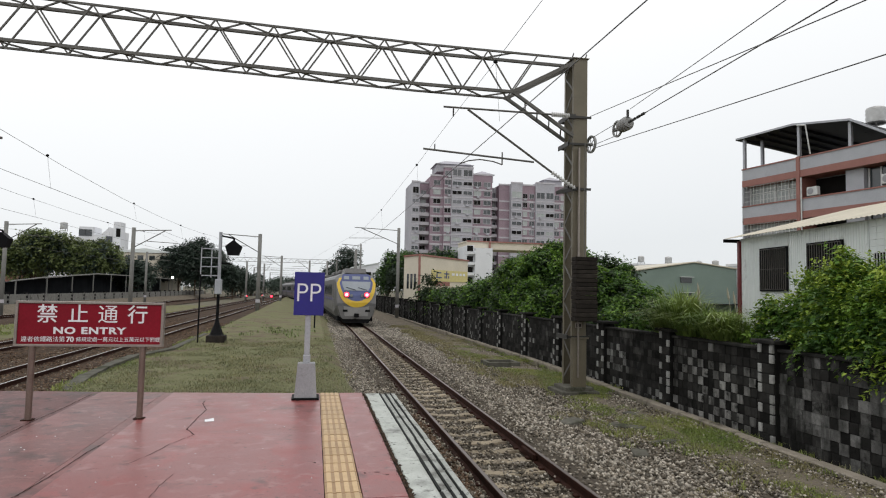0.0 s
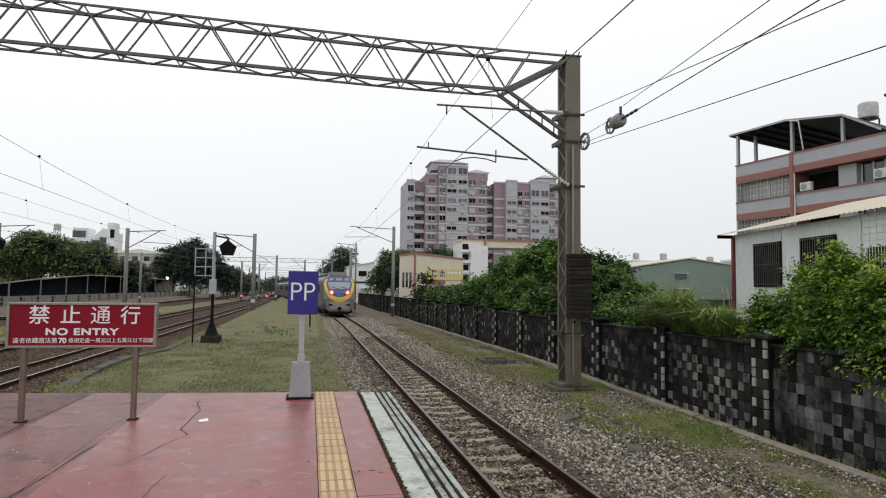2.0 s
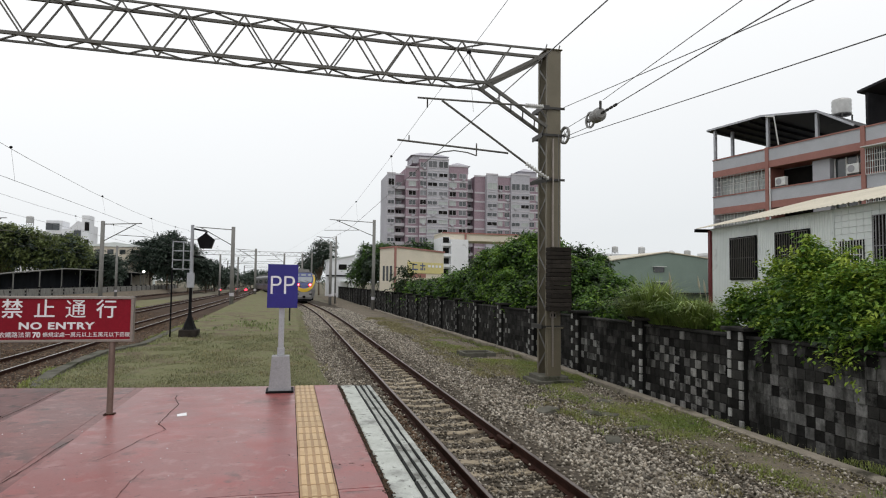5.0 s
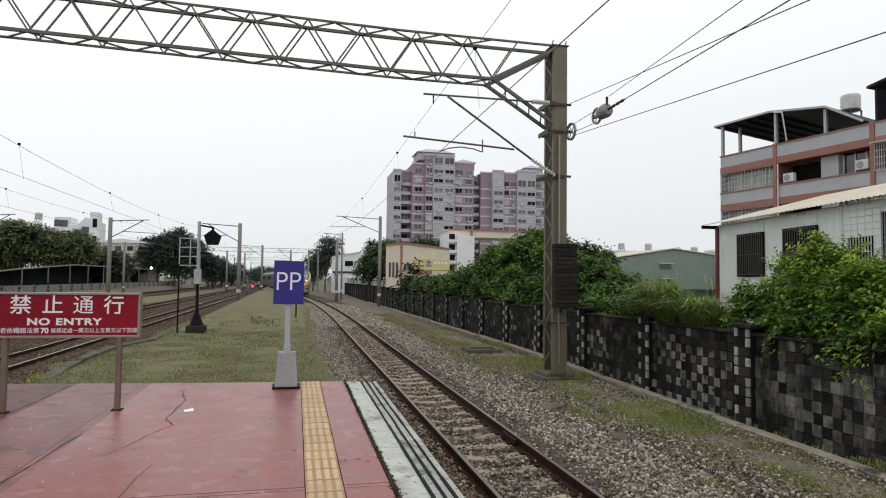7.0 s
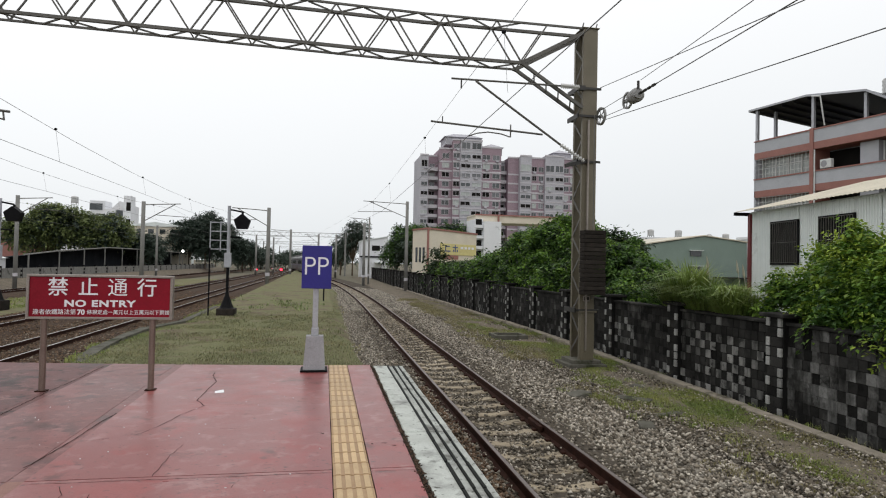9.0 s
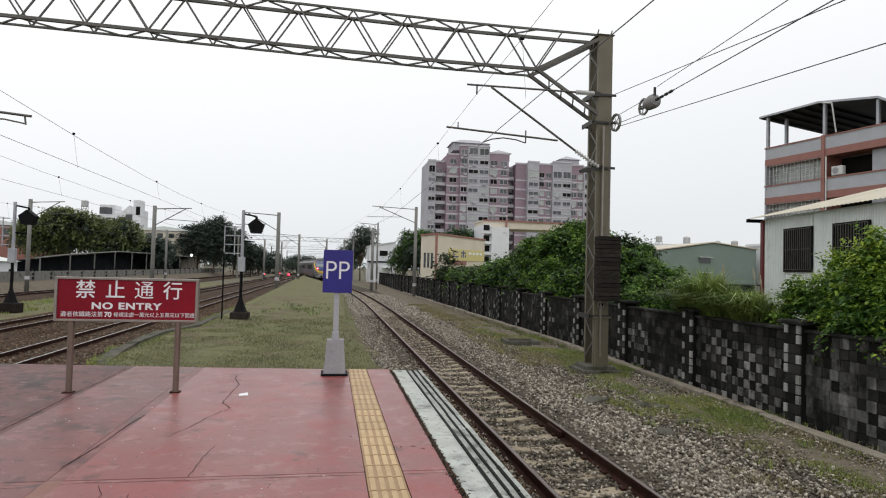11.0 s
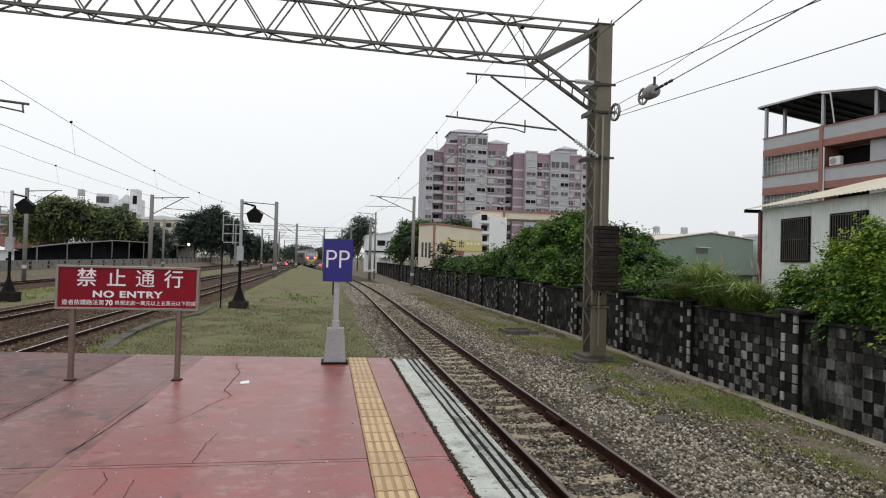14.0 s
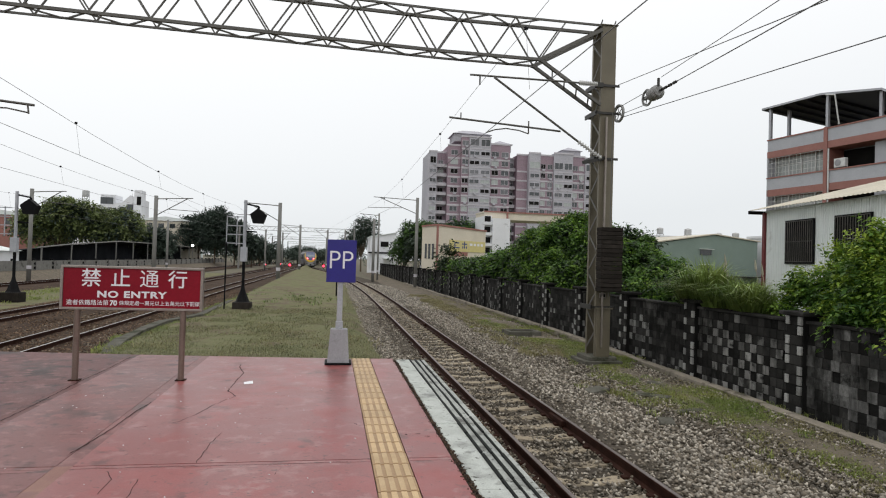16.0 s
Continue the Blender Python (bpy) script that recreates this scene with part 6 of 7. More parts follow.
def air_unit(u, z):
    a = thing("air_conditioner", "white outdoor air conditioning unit on a balcony ledge", "air conditioner", group="air conditioners")
    a.matrix_basis = house.matrix_basis @ pose(u, 0.2, z)
    part("casing", MB().box(-0.42, 0.42, -0.15, 0.18, 0, 0.62, 0.03), M["frame_white"], a)
    part("fan_grille", MB().tube((-0.1, -0.17, 0.31), (-0.1, -0.14, 0.31), 0.23, 16), M["grey_box"], a, "round grey fan grille")
    part("bracket", MB().box(-0.4, 0.4, -0.12, 0.15, -0.08, 0.0), M["dark_steel"], a)


air_unit(6.1, 8.92)
air_unit(11.4, 8.98)


def water_tank(x, y, z, s=1.0, ball=False):
    t = thing("water_tank", "round ribbed stainless steel rooftop water tank on a stand", "water tank", group="rooftop tanks", at=(x, y, z))
    st = MB()
    for a, b in ((-1, -1), (1, -1), (1, 1), (-1, 1)):
        st.box(a * 0.45 * s - 0.04, a * 0.45 * s + 0.04, b * 0.45 * s - 0.04, b * 0.45 * s + 0.04, 0, 0.55 * s)
    part("stand", st, M["dark_steel"], t)
    prof = [(0.1, 0.5), (0.62, 0.55), (0.66, 0.7), (0.62, 0.85), (0.66, 1.0), (0.62, 1.15), (0.66, 1.3), (0.62, 1.45), (0.66, 1.6), (0.6, 1.72), (0.2, 1.85)]
    if ball:
        prof = [(0.1, 0.4)] + [(0.75 * math.cos(a), 1.1 + 0.7 * math.sin(a)) for a in np.linspace(-1.2, 1.3, 8)]
    part("drum", MB().lathe([(r * s, h * s) for r, h in prof], 16), M["steel"], t, smooth=True)


q = house.matrix_basis @ Vector((8.0, 4.0, 0))
water_tank(q.x, q.y, 13.42, 0.98)

# ---- annex in front of the house ----
annex = facade("annex", "white sheet-clad lean-to with barred windows and a beige corrugated roof", "building", 17.63, 24.0, -0.141, -0.99)
def clad(u0, u1, z0, z1, y=0.0, pitch=0.12):
    mb = MB()
    u = u0
    while u < u1 - 1e-6:
        e = min(u1, u + pitch)
        mb.add([(u, y, z0), (u + pitch * 0.35, y, z0), (u + pitch * 0.5, y - 0.018, z0), (e - pitch * 0.15, y - 0.018, z0), (e, y, z0),
                (u, y, z1), (u + pitch * 0.35, y, z1), (u + pitch * 0.5, y - 0.018, z1), (e - pitch * 0.15, y - 0.018, z1), (e, y, z1)],
               [(k, k + 1, k + 6, k + 5) for k in range(4)])
        u = e
    return mb
part("wall", MB().box(0.35, 18, 0.05, 5, -0.6, 4.14), M["sheet_white"], annex)
for u0, u1, z0, z1 in ((0.35, 2.02, -0.5, 4.1), (2.02, 3.74, -0.5, 2.0), (2.02, 3.74, 3.58, 4.1), (3.74, 4.98, -0.5, 4.1), (4.98, 6.72, -0.5, 2.0), (4.98, 6.72, 3.56, 4.1), (6.72, 7.85, -0.5, 4.1)):
    part("cladding", clad(u0, u1, z0, z1, 0.03), M["sheet_white"], annex, "white ribbed sheet cladding")
for u0, u1 in ((2.04, 3.72), (5.0, 6.7)):
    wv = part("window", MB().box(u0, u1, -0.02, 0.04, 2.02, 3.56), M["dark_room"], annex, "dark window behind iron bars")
    fr = MB().box(u0 - 0.06, u1 + 0.06, -0.06, 0.0, 3.54, 3.62).box(u0 - 0.06, u1 + 0.06, -0.06, 0.0, 1.94, 2.02).box(u0 - 0.06, u0, -0.06, 0, 2.0, 3.56).box(u1, u1 + 0.06, -0.06, 0, 2.0, 3.56)
    part("window_frame", fr, M["iron"], wv)
    grille(annex, u0, u1, 2.02, 3.56, -0.06, "truss", 13, 2, 0.02)
tiles = MB()
u = 7.9
while u < 13:
    z = -0.5
    while z < 4.0:
        tiles.box(u + 0.006, u + 0.294, 0.0, 0.05, z + 0.006, z + 0.194)
        z += 0.2
    u += 0.3
part("tile_wall", tiles, M["sheet_white"], annex, "white tiled wall with dark joints")
for u0, u1, z0, z1 in ((8.15, 9.1, 2.2, 3.1), (9.5, 12.2, 2.0, 3.75)):
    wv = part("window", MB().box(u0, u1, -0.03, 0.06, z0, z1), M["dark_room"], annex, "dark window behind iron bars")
    grille(annex, u0, u1, z0, z1, -0.05, "frame_white" if u0 < 9 else "grey_box", 8 if u0 < 9 else 22, 2, 0.022)
roof = MB()
rowsr = []
for v0, z0 in ((-0.45, 4.16), (5.2, 5.62)):
    rowsr.append([(u, v0, z0 + 0.016 * math.sin(u * 2 * math.pi / 0.22)) for u in np.arange(-0.1, 18.5, 0.055)])
roof.grid(rowsr)
part("roof_sheet", roof, M["sheet_beige"], annex, "beige corrugated roof sheet")
part("eave", MB().box(-0.14, -0.04, -0.44, 5, 4.02, 4.16), M["black"], annex, "dark eave gutter")
part("corner_post", MB().box(0.30, 0.48, -0.06, 0.10, -0.6, 4.05), M["post_red"], annex, "dark red corner post")

# ---- green warehouse and roofs behind ----
wh = thing("warehouse", "grey-green sheet-clad warehouse with a shallow gable", "warehouse", at=(0, 80, 0))
part("wall", MB().prism([(43.5, 0, -1.2), (58.8, 0, -1.2), (58.8, 0, 5.6), (52.1, 0, 6.35), (44.5, 0, 5.1), (43.5, 0, 5.0)], (0, 0, 0), (0, 16, 0)), M["sheet_green"], wh)
part("roof", MB().prism([(43.0, -0.2, 5.0), (52.1, -0.2, 6.42), (59.2, -0.2, 5.62), (59.2, -0.2, 5.76), (52.1, -0.2, 6.56), (43.0, -0.2, 5.14)], (0, 0, 0), (0, 16.5, 0)), M["sheet_beige"], wh, "pale roof edge")
for z in (3.55, 1.4):
    wv = part("window", MB().box(50.0, 51.7, -0.08, 0.02, z, z + 0.75), M["glass"], wh)
    part("awning", MB().box(49.85, 51.85, -0.5, 0.0, z + 0.78, z + 0.86), M["frame_white"], wv)
part("lean_roof", MB().box(53.5, 59.5, -3.5, 0, 0.6, 0.75), M["sheet_dark"], wh)
for x, y, w, d, h, mt, lb in ((56, 104, 16, 8, 8.2, "white_wall", "white low house with a flat roof"), (66, 108, 24, 10, 7.9, "cream", "cream low house with a flat roof"), (84, 116, 24, 9, 8.0, "white_wall", "white low house with a flat roof"), (61, 76, 3, 9, 7.5, "white_wall", "narrow white house end beside the warehouse")):
    hb = thing("low_house", lb, "house", at=(x, y, -1.2))
    part("wall", MB().box(0, w, 0, d, 0, h), M[mt], hb)
    part("roof_parapet", MB().box(-0.2, w + 0.2, -0.2, d + 0.2, h, h + 0.35), M[mt], hb)
    for k in range(int(w // 3.2)):
        part("window", MB().box(0.9 + k * 3.2, 2.3 + k * 3.2, -0.05, 0.02, h - 2.2, h - 1.0), M["glass"], hb)
for x, y, z, s, bl in ((66.2, 110, 7.35, 1.0, False), (74.0, 112, 7.05, 0.95, True), (77.6, 112, 7.05, 1.0, False), (59.4, 108, 7.35, 0.9, False), (69, 109, 7.0, 0.5, False), (71.5, 109, 7.0, 0.4, False)):
    water_tank(x, y, z, s, bl)

# ---- yellow building and white flats ----
yb = facade("shop_building", "cream gabled building with red trim and a yellow shop banner", "building", 12.3, 75.0, 0.737, 0.676)
part("wall", MB().prism([(0, 0, -1.2), (10.4, 0, -1.2), (10.4, 0, 5.75), (0, 0, 5.95)], (0, 0, 0), (0, 2.4, 0)), M["cream"], yb)
part("trim", MB().box(-0.12, 0.1, -0.1, 0.1, -1.2, 6.1).bar((0, -0.05, 6.0), (10.5, -0.05, 5.8), 0.15, 0.2).bar((-0.05, 0, 6.0), (-0.05, 2.4, 5.85), 0.15, 0.2), M["tile_red"], yb, "red-brown edge trim")
ban = part("banner", MB().box(2.4, 10.2, -0.1, 0.0, 2.9, 4.3), M["yellow"], yb, "yellow shop banner with blue marks")
mk = MB()
for u0, u1, z0, z1 in ((3.2, 4.4, 3.3, 3.45), (3.3, 3.5, 3.4, 4.1), (3.6, 4.3, 3.9, 4.05), (4.9, 6.0, 3.8, 3.95), (5.35, 5.55, 3.3, 4.2), (5.0, 5.2, 3.3, 3.6), (5.8, 6.0, 3.3, 3.6)):
    mk.box(u0, u1, -0.13, -0.11, z0, z1)
part("marks", mk, M["train_blue"], ban)
part("lower_banner", MB().box(2.4, 6.2, -0.1, 0.0, 2.35, 2.85), M["tile_red"], yb, "red lower banner")
part("marks", MB().box(6.6, 7.2, -0.13, -0.11, 3.7, 4.0).box(7.5, 8.0, -0.13, -0.11, 3.7, 4.0).box(8.3, 8.8, -0.13, -0.11, 3.7, 4.0).box(9.1, 9.6, -0.13, -0.11, 3.7, 4.0), M["white"], ban)
for v in (0.5, 1.05, 1.6):
    part("window", MB().box(-0.05, 0.02, v, v + 0.3, 1.9, 3.7), M["glass"], yb)
flats = thing("flats", "white rendered block of flats with open stair landings", "building", at=(26.9, 110, -1.2))
part("wall", MB().box(1.2, 4.4, 0, 9, 0, 10.8), M["white_wall"], flats)
part("stair_wing", MB().box(0, 1.2, 1, 9, 0, 11.3), M["white_wall"], flats)
for k in range(5):
    part("landing", MB().box(-0.6, 1.2, 0.2, 1.0, 2.0 + k * 1.9, 2.5 + k * 1.9), M["white_wall"], flats)
    part("window", MB().box(-0.1, 1.0, 0.9, 0.98, 2.6 + k * 1.9, 3.6 + k * 1.9), M["dark_room"], flats)
part("roof_house", MB().box(0.3, 20, 3, 10, 10.8, 12.0).box(0.2, 20.2, 2.8, 10, 12.0, 12.25), M["cream"], flats, "cream roof storey with red edge")
part("roof_edge", MB().box(4.5, 4.8, 2.7, 3.0, 10.8, 12.2).box(0.2, 20.2, 2.75, 2.8, 12.05, 12.3), M["tile_red"], flats)

wb = thing("white_house", "white lean-to roofed house beside the line", "house", at=(6.9, 120, -1.2))
part("wall", MB().prism([(0, 0, 0), (5, 0, 0), (5, 0, 7.9), (0, 0, 6.9)], (0, 0, 0), (0, 8, 0)), M["white_wall"], wb)
part("roof", MB().prism([(-0.2, -0.2, 6.9), (5.2, -0.2, 7.95), (5.2, -0.2, 8.1), (-0.2, -0.2, 7.05)], (0, 0, 0), (0, 8.4, 0)), M["sheet_white"], wb)
part("window", MB().box(2.0, 3.5, -0.05, 0.02, 5.2, 6.2), M["dark_room"], wb)
part("canopy", MB().box(-0.3, 3.9, -1.6, 0, 3.9, 4.2), M["sheet_dark"], wb)
part("porch", MB().box(0.2, 3.7, -1.4, 0, 0, 3.9), M["white_wall"], wb)
part("porch_roof", MB().box(2.4, 5.6, -3.5, -1.4, 2.9, 3.1), M["sheet_white"], wb)
sl = thing("street_lamp", "pale street lamp with angled arm", "street lamp", at=(10.2, 100, -1))
part("pole", MB().tube((0, 0, 0), (0, 0, 5.6), 0.08, 8), M["grey_post"], sl)
part("arm", MB().tube((0, 0, 5.6), (1.9, 0, 6.5), 0.06, 6), M["grey_post"], sl)
part("lamp_head", MB().box(1.5, 2.5, -0.12, 0.12, 6.42, 6.58, 0.03), M["frame_white"], sl)

# ---- apartment tower ----
K = 1.147
tower = thing("apartment_tower", "tall pink and grey tiled apartment tower with stepped roofline", "apartment building", at=(0, 195, -1.2), turn=0)
FL = 2.98
WIN = [MB().box(-0.5, 0.5, -0.02, 0.02, 0.0, 1.0).mesh("window", M[k]) for k in ("glass", "glass", "dark_room", "curtain", "tower_glass")]
WFR = MB().box(-0.53, 0.53, -0.14, -0.0, -0.10, 0.0).box(-0.53, -0.5, -0.1, 0.0, 0, 1).box(0.5, 0.53, -0.1, 0.0, 0, 1).box(-0.02, 0.02, -0.06, -0.01, 0, 1).box(-0.53, 0.53, -0.1, 0.0, 1.0, 1.05).mesh("window_frame", M["tower_band"])
RACK = MB().box(-0.5, 0.5, -0.55, 0.0, 0.0, 0.08).box(-0.42, 0.42, -0.5, -0.1, 0.08, 0.62).mesh("air_unit", M["tower_grey"])
BALC = MB().box(-0.5, 0.5, -0.9, 0.0, -0.12, 0.0).box(-0.5, 0.5, -0.9, -0.8, 0.0, 0.95).mesh("balcony", M["tower_band"])
SECT = [  # x0, x1, setback, top, colour, windows across, window width
    (25.4, 27.6, 1.5, 31.6, "tower_grey", 1, 1.4), (27.6, 30.6, 5.0, 31.9, "pink", 1, 1.2), (30.6, 34.2, 1.5, 33.6, "pink", 1, 1.6), (34.2, 36.3, 0.3, 36.0, "pink", 1, 1.5),
    (36.3, 42.4, 0.0, 36.0, "tower_grey", 2, 2.1), (42.4, 48.1, 0.8, 34.4, "pink", 2, 1.6), (48.1, 50.6, 6.0, 31.4, "tower_grey", 1, 2.0), (50.6, 53.7, 2.5, 32.2, "pink", 0, 1),
    (53.7, 57.0, 0.6, 32.6, "tower_grey", 1, 2.3), (57.0, 61.0, 1.2, 32.2, "pink", 2, 1.1), (61.0, 66.6, 0.4, 32.9, "tower_grey", 2, 1.9), (66.6, 70.4, 1.2, 32.4, "pink", 2, 1.2), (70.4, 76.0, 0.8, 32.0, "tower_grey", 2, 1.7)]
tq = random.Random(404)
for x0, x1, sb, top, colr, nw, ww in SECT:
    a, b, h = x0 * K, x1 * K, 1.7 + (top - 1.7) * K + 1.2
    part("wall", MB().box(a, b, sb, 16, 0, h), M[colr], tower)
    part("parapet", MB().box(a - 0.1, b + 0.1, sb - 0.15, sb + 0.3, h, h + 0.5), M["tower_band"], tower)
    k = 0
    while (k + 1) * FL < h - 0.5:
        z = k * FL
        if k > 2:
            low = 0.16 if colr == "tower_grey" else 0.40
            part("floor_band", MB().box(a, b, sb - 0.10, sb, z - low, z + 0.10), M["tower_band"], tower)
            for j in range(nw):
                u = a + (b - a) * (j + 0.5) / nw
                wide, tall = min(ww * K * tq.uniform(1.1, 1.3), (b - a) / nw - 0.5), (1.1 if colr == "tower_grey" else 1.45)
                if (k + 2) * FL > h - 0.5 and colr == "tower_grey":
                    tall = 2.0
                wv = part("window", tq.choice(WIN), None, tower, at=pose(u, sb, z + 0.95) @ Matrix.Diagonal((wide, 1, tall, 1)))
                part("window_frame", WFR, None, wv)
                if tq.random() < 0.22:
                    part("air_unit", RACK, None, tower, at=pose(u + tq.uniform(-0.5, 0.5), sb, z + 0.25))
            if sb > 3 and nw:
                part("balcony", BALC, None, tower, at=pose((a + b) / 2, sb, z + 0.1) @ Matrix.Diagonal((b - a, 2.0, 1, 1)))
        k += 1
for x0, x1, top, y in ((32.4, 42.4, 37.2, 2), (43.4, 48.6, 34.9, 2), (64.5, 70, 34.6, 4)):
    a, b, h = x0 * K, x1 * K, 1.7 + (top - 1.7) * K + 1.2
    part("roof_cap", MB().add([(a - 0.6, y - 0.6, h), (b + 0.6, y - 0.6, h), (b + 0.6, y + 10, h), (a - 0.6, y + 10, h), (a + 3, y + 3, h + 1.6), (b - 3, y + 3, h + 1.6), (b - 3, y + 7, h + 1.6), (a + 3, y + 7, h + 1.6)],
         [(3, 2, 1, 0), (4, 5, 6, 7), (0, 1, 5, 4), (1, 2, 6, 5), (2, 3, 7, 6), (3, 0, 4, 7)]).box(a, b, y, y + 9, h - 2.5, h), M["tower_grey"], tower, "grey hipped roof cap")

# ---- left side: wall, net shed, far houses ----
yw = thing("yard_wall", "pale concrete panel wall with banded black and white posts", "wall", kind="structure")
y = 14.0
PANEL = MB().box(-0.08, 0.08, 0.0, 3.9, -1.2, 0.55).mesh("panel", M["concrete"])
POSTW = MB().box(-0.15, 0.15, -0.15, 0.15, -1.2, 0.75).mesh("post", M["black"])
BANDW = MB()
for k in range(4):
    BANDW.box(-0.16, 0.0, -0.16, 0.0, -1.0 + k * 0.4, -0.82 + k * 0.4).box(0.0, 0.16, -0.16, 0.0, -0.8 + k * 0.4, -0.62 + k * 0.4)
BANDW = BANDW.mesh("white_band", M["concrete"])
while y < 170:
    part("panel", PANEL, None, yw, at=(-27.5, y, 0))
    p = part("post", POSTW, None, yw, at=(-27.5, y, 0))
    part("white_band", BANDW, None, p)
    y += 3.9
shed = thing("net_shed", "long pole shed hung with black shade netting behind the yard wall", "shed", at=(0, 0, -1.2))
ridge = [(72, 3.0), (80, 3.5), (98, 4.3), (125, 4.4), (152, 4.2)]
mb = MB()
mb.grid([[(-30.4, y, h - 0.1) for y, h in ridge], [(-37, y, h - 0.9) for y, h in ridge]])
part("net_roof", mb, M["net"], shed)
mb = MB()
mb.grid([[(-33.5, y, h - 0.5) for y, h in ridge], [(-33.4, y, 0.0) for y, h in ridge]])
part("net_wall", mb, M["net"], shed)
for k in range(11):
    y = 73 + k * 7.8
    h = float(np.interp(y, [a for a, _ in ridge], [b for _, b in ridge]))
    part("pole", MB().tube((-30.3, y, 0), (-30.3, y, h), 0.09, 6), M["mast"], shed)
part("edge_beam", MB().tube((-30.3, 72, 3.0), (-30.3, 80, 3.5), 0.08, 6).tube((-30.3, 80, 3.5), (-30.3, 98, 4.3), 0.08, 6).tube((-30.3, 98, 4.3), (-30.3, 125, 4.4), 0.08, 6).tube((-30.3, 125, 4.4), (-30.3, 152, 4.2), 0.08, 6), M["mast"], shed)
yl = thing("yard_lamp", "lit white lamp on a thin pole near the sheds", "lamp", at=(-29, 140, -1))
part("pole", MB().tube((0, 0, 0), (0, 0, 4.1), 0.05, 6), M["mast"], yl)
part("lamp_globe", MB().lathe([(0.02, 4.1), (0.2, 4.2), (0.24, 4.35), (0.2, 4.5), (0.02, 4.6)], 10), M["lamp_glow"], yl, "glowing white lamp")
for x, y, w, d, h, mt, lb in ((-41, 66, 9, 6, 2.6, "white_wall", "small white hut with windows behind the yard wall"), (-66, 120, 16, 12, 8.6, "tile_red", "red and grey house at the yard edge"), (-44.5, 178, 8.5, 10, 5.6, "sheet_white", "pale gabled storage hall"), (-44, 150, 14, 4, 10.0, "cream", "cream low wing in front of the white block")):
    hb = thing("yard_house", lb, "house", at=(x, y, -1.2))
    part("wall", MB().box(0, w, 0, d, 0, h), M[mt], hb)
    part("roof", MB().prism([(-0.3, -0.3, h), (w + 0.3, -0.3, h), (w / 2, -0.3, h + 1.0)], (0, 0, 0), (0, d + 0.6, 0)), M["sheet_white"], hb, "pale gabled roof")
    for k in range(max(2, int(w // 2.6))):
        part("window", MB().box(0.7 + k * 2.4, 1.9 + k * 2.4, -0.05, 0.02, h - 1.6, h - 0.6), M["glass"], hb)
wbk = thing("white_block", "white rendered house with stair tower and roof tanks", "house", at=(0, 155, -1.2))
part("wall", MB().prism([(-54, 0, 0), (-44.6, 0, 0), (-44.6, 0, 15.2), (-46, 0, 15.8), (-47.8, 0, 14.0), (-54, 0, 13.2)], (0, 0, 0), (0, 10, 0)), M["white_wall"], wbk)
part("stair_tower", MB().box(-45.0, -43.5, -0.6, 3, 0, 17.0), M["white_wall"], wbk)
part("low_wing", MB().box(-60, -54, 0, 9, 0, 11.5).box(-52.6, -49.4, 1, 6, 13.0, 15.8), M["white_wall"], wbk)
for x, z in ((-46.0, 12.2), (-47.2, 9.4), (-51.6, 13.6), (-50.3, 13.6), (-47.5, 11.6), (-49.6, 8.0), (-52.5, 8.2), (-52, 10.8), (-56, 9), (-58, 9)):
    part("window", MB().box(x - 0.7, x + 0.7, -0.08, 0.02, z, z + 1.5), M["glass"], wbk)
for z in (6.5, 9.8, 13.6):
    part("window", MB().box(-44.4, -43.5, -0.68, -0.58, z, z + 1.9), M["dark_room"], wbk)
water_tank(-51, 158, 11.8, 1.4)
water_tank(-56.5, 158, 13.4, 1.2)

# ---- train ----
def ring(w, top, y, r=0.55, bottom=0.55, n=9, tuck=0.12, rise=0.35):
    """Half-section of a car body as a closed ring: rounded roof, straight sides."""
    pts = [(-w / 2 + tuck, bottom), (-w / 2, bottom + rise), (-w / 2, top - r)]
    for k in range(1, n):
        a = math.pi - math.pi * k / n
        pts.append((math.cos(a) * w / 2, top - r + math.sin(a) * r))
    pts += [(w / 2, top - r), (w / 2, bottom + rise), (w / 2 - tuck, bottom)]
    return [(x, y, z) for x, z in pts]


def loft(rings, cap0=True, cap1=True):
    mb = MB()
    k = len(rings[0])
    v = [p for q in rings for p in q]
    f = [(i * k + j, i * k + (j + 1) % k, (i + 1) * k + (j + 1) % k, (i + 1) * k + j) for i in range(len(rings) - 1) for j in range(k)]
    if cap0:
        f.append(tuple(range(k)))
    if cap1:
        f.append(tuple(range(len(v) - k, len(v))))
    return mb.add(v, f)


def face_y(z):
    """How far the cab's end leans back at a height."""
    return 0.0 if z < 1.55 else (z - 1.55) * 0.30 if z < 2.2 else 0.195 + (z - 2.2) * 0.62


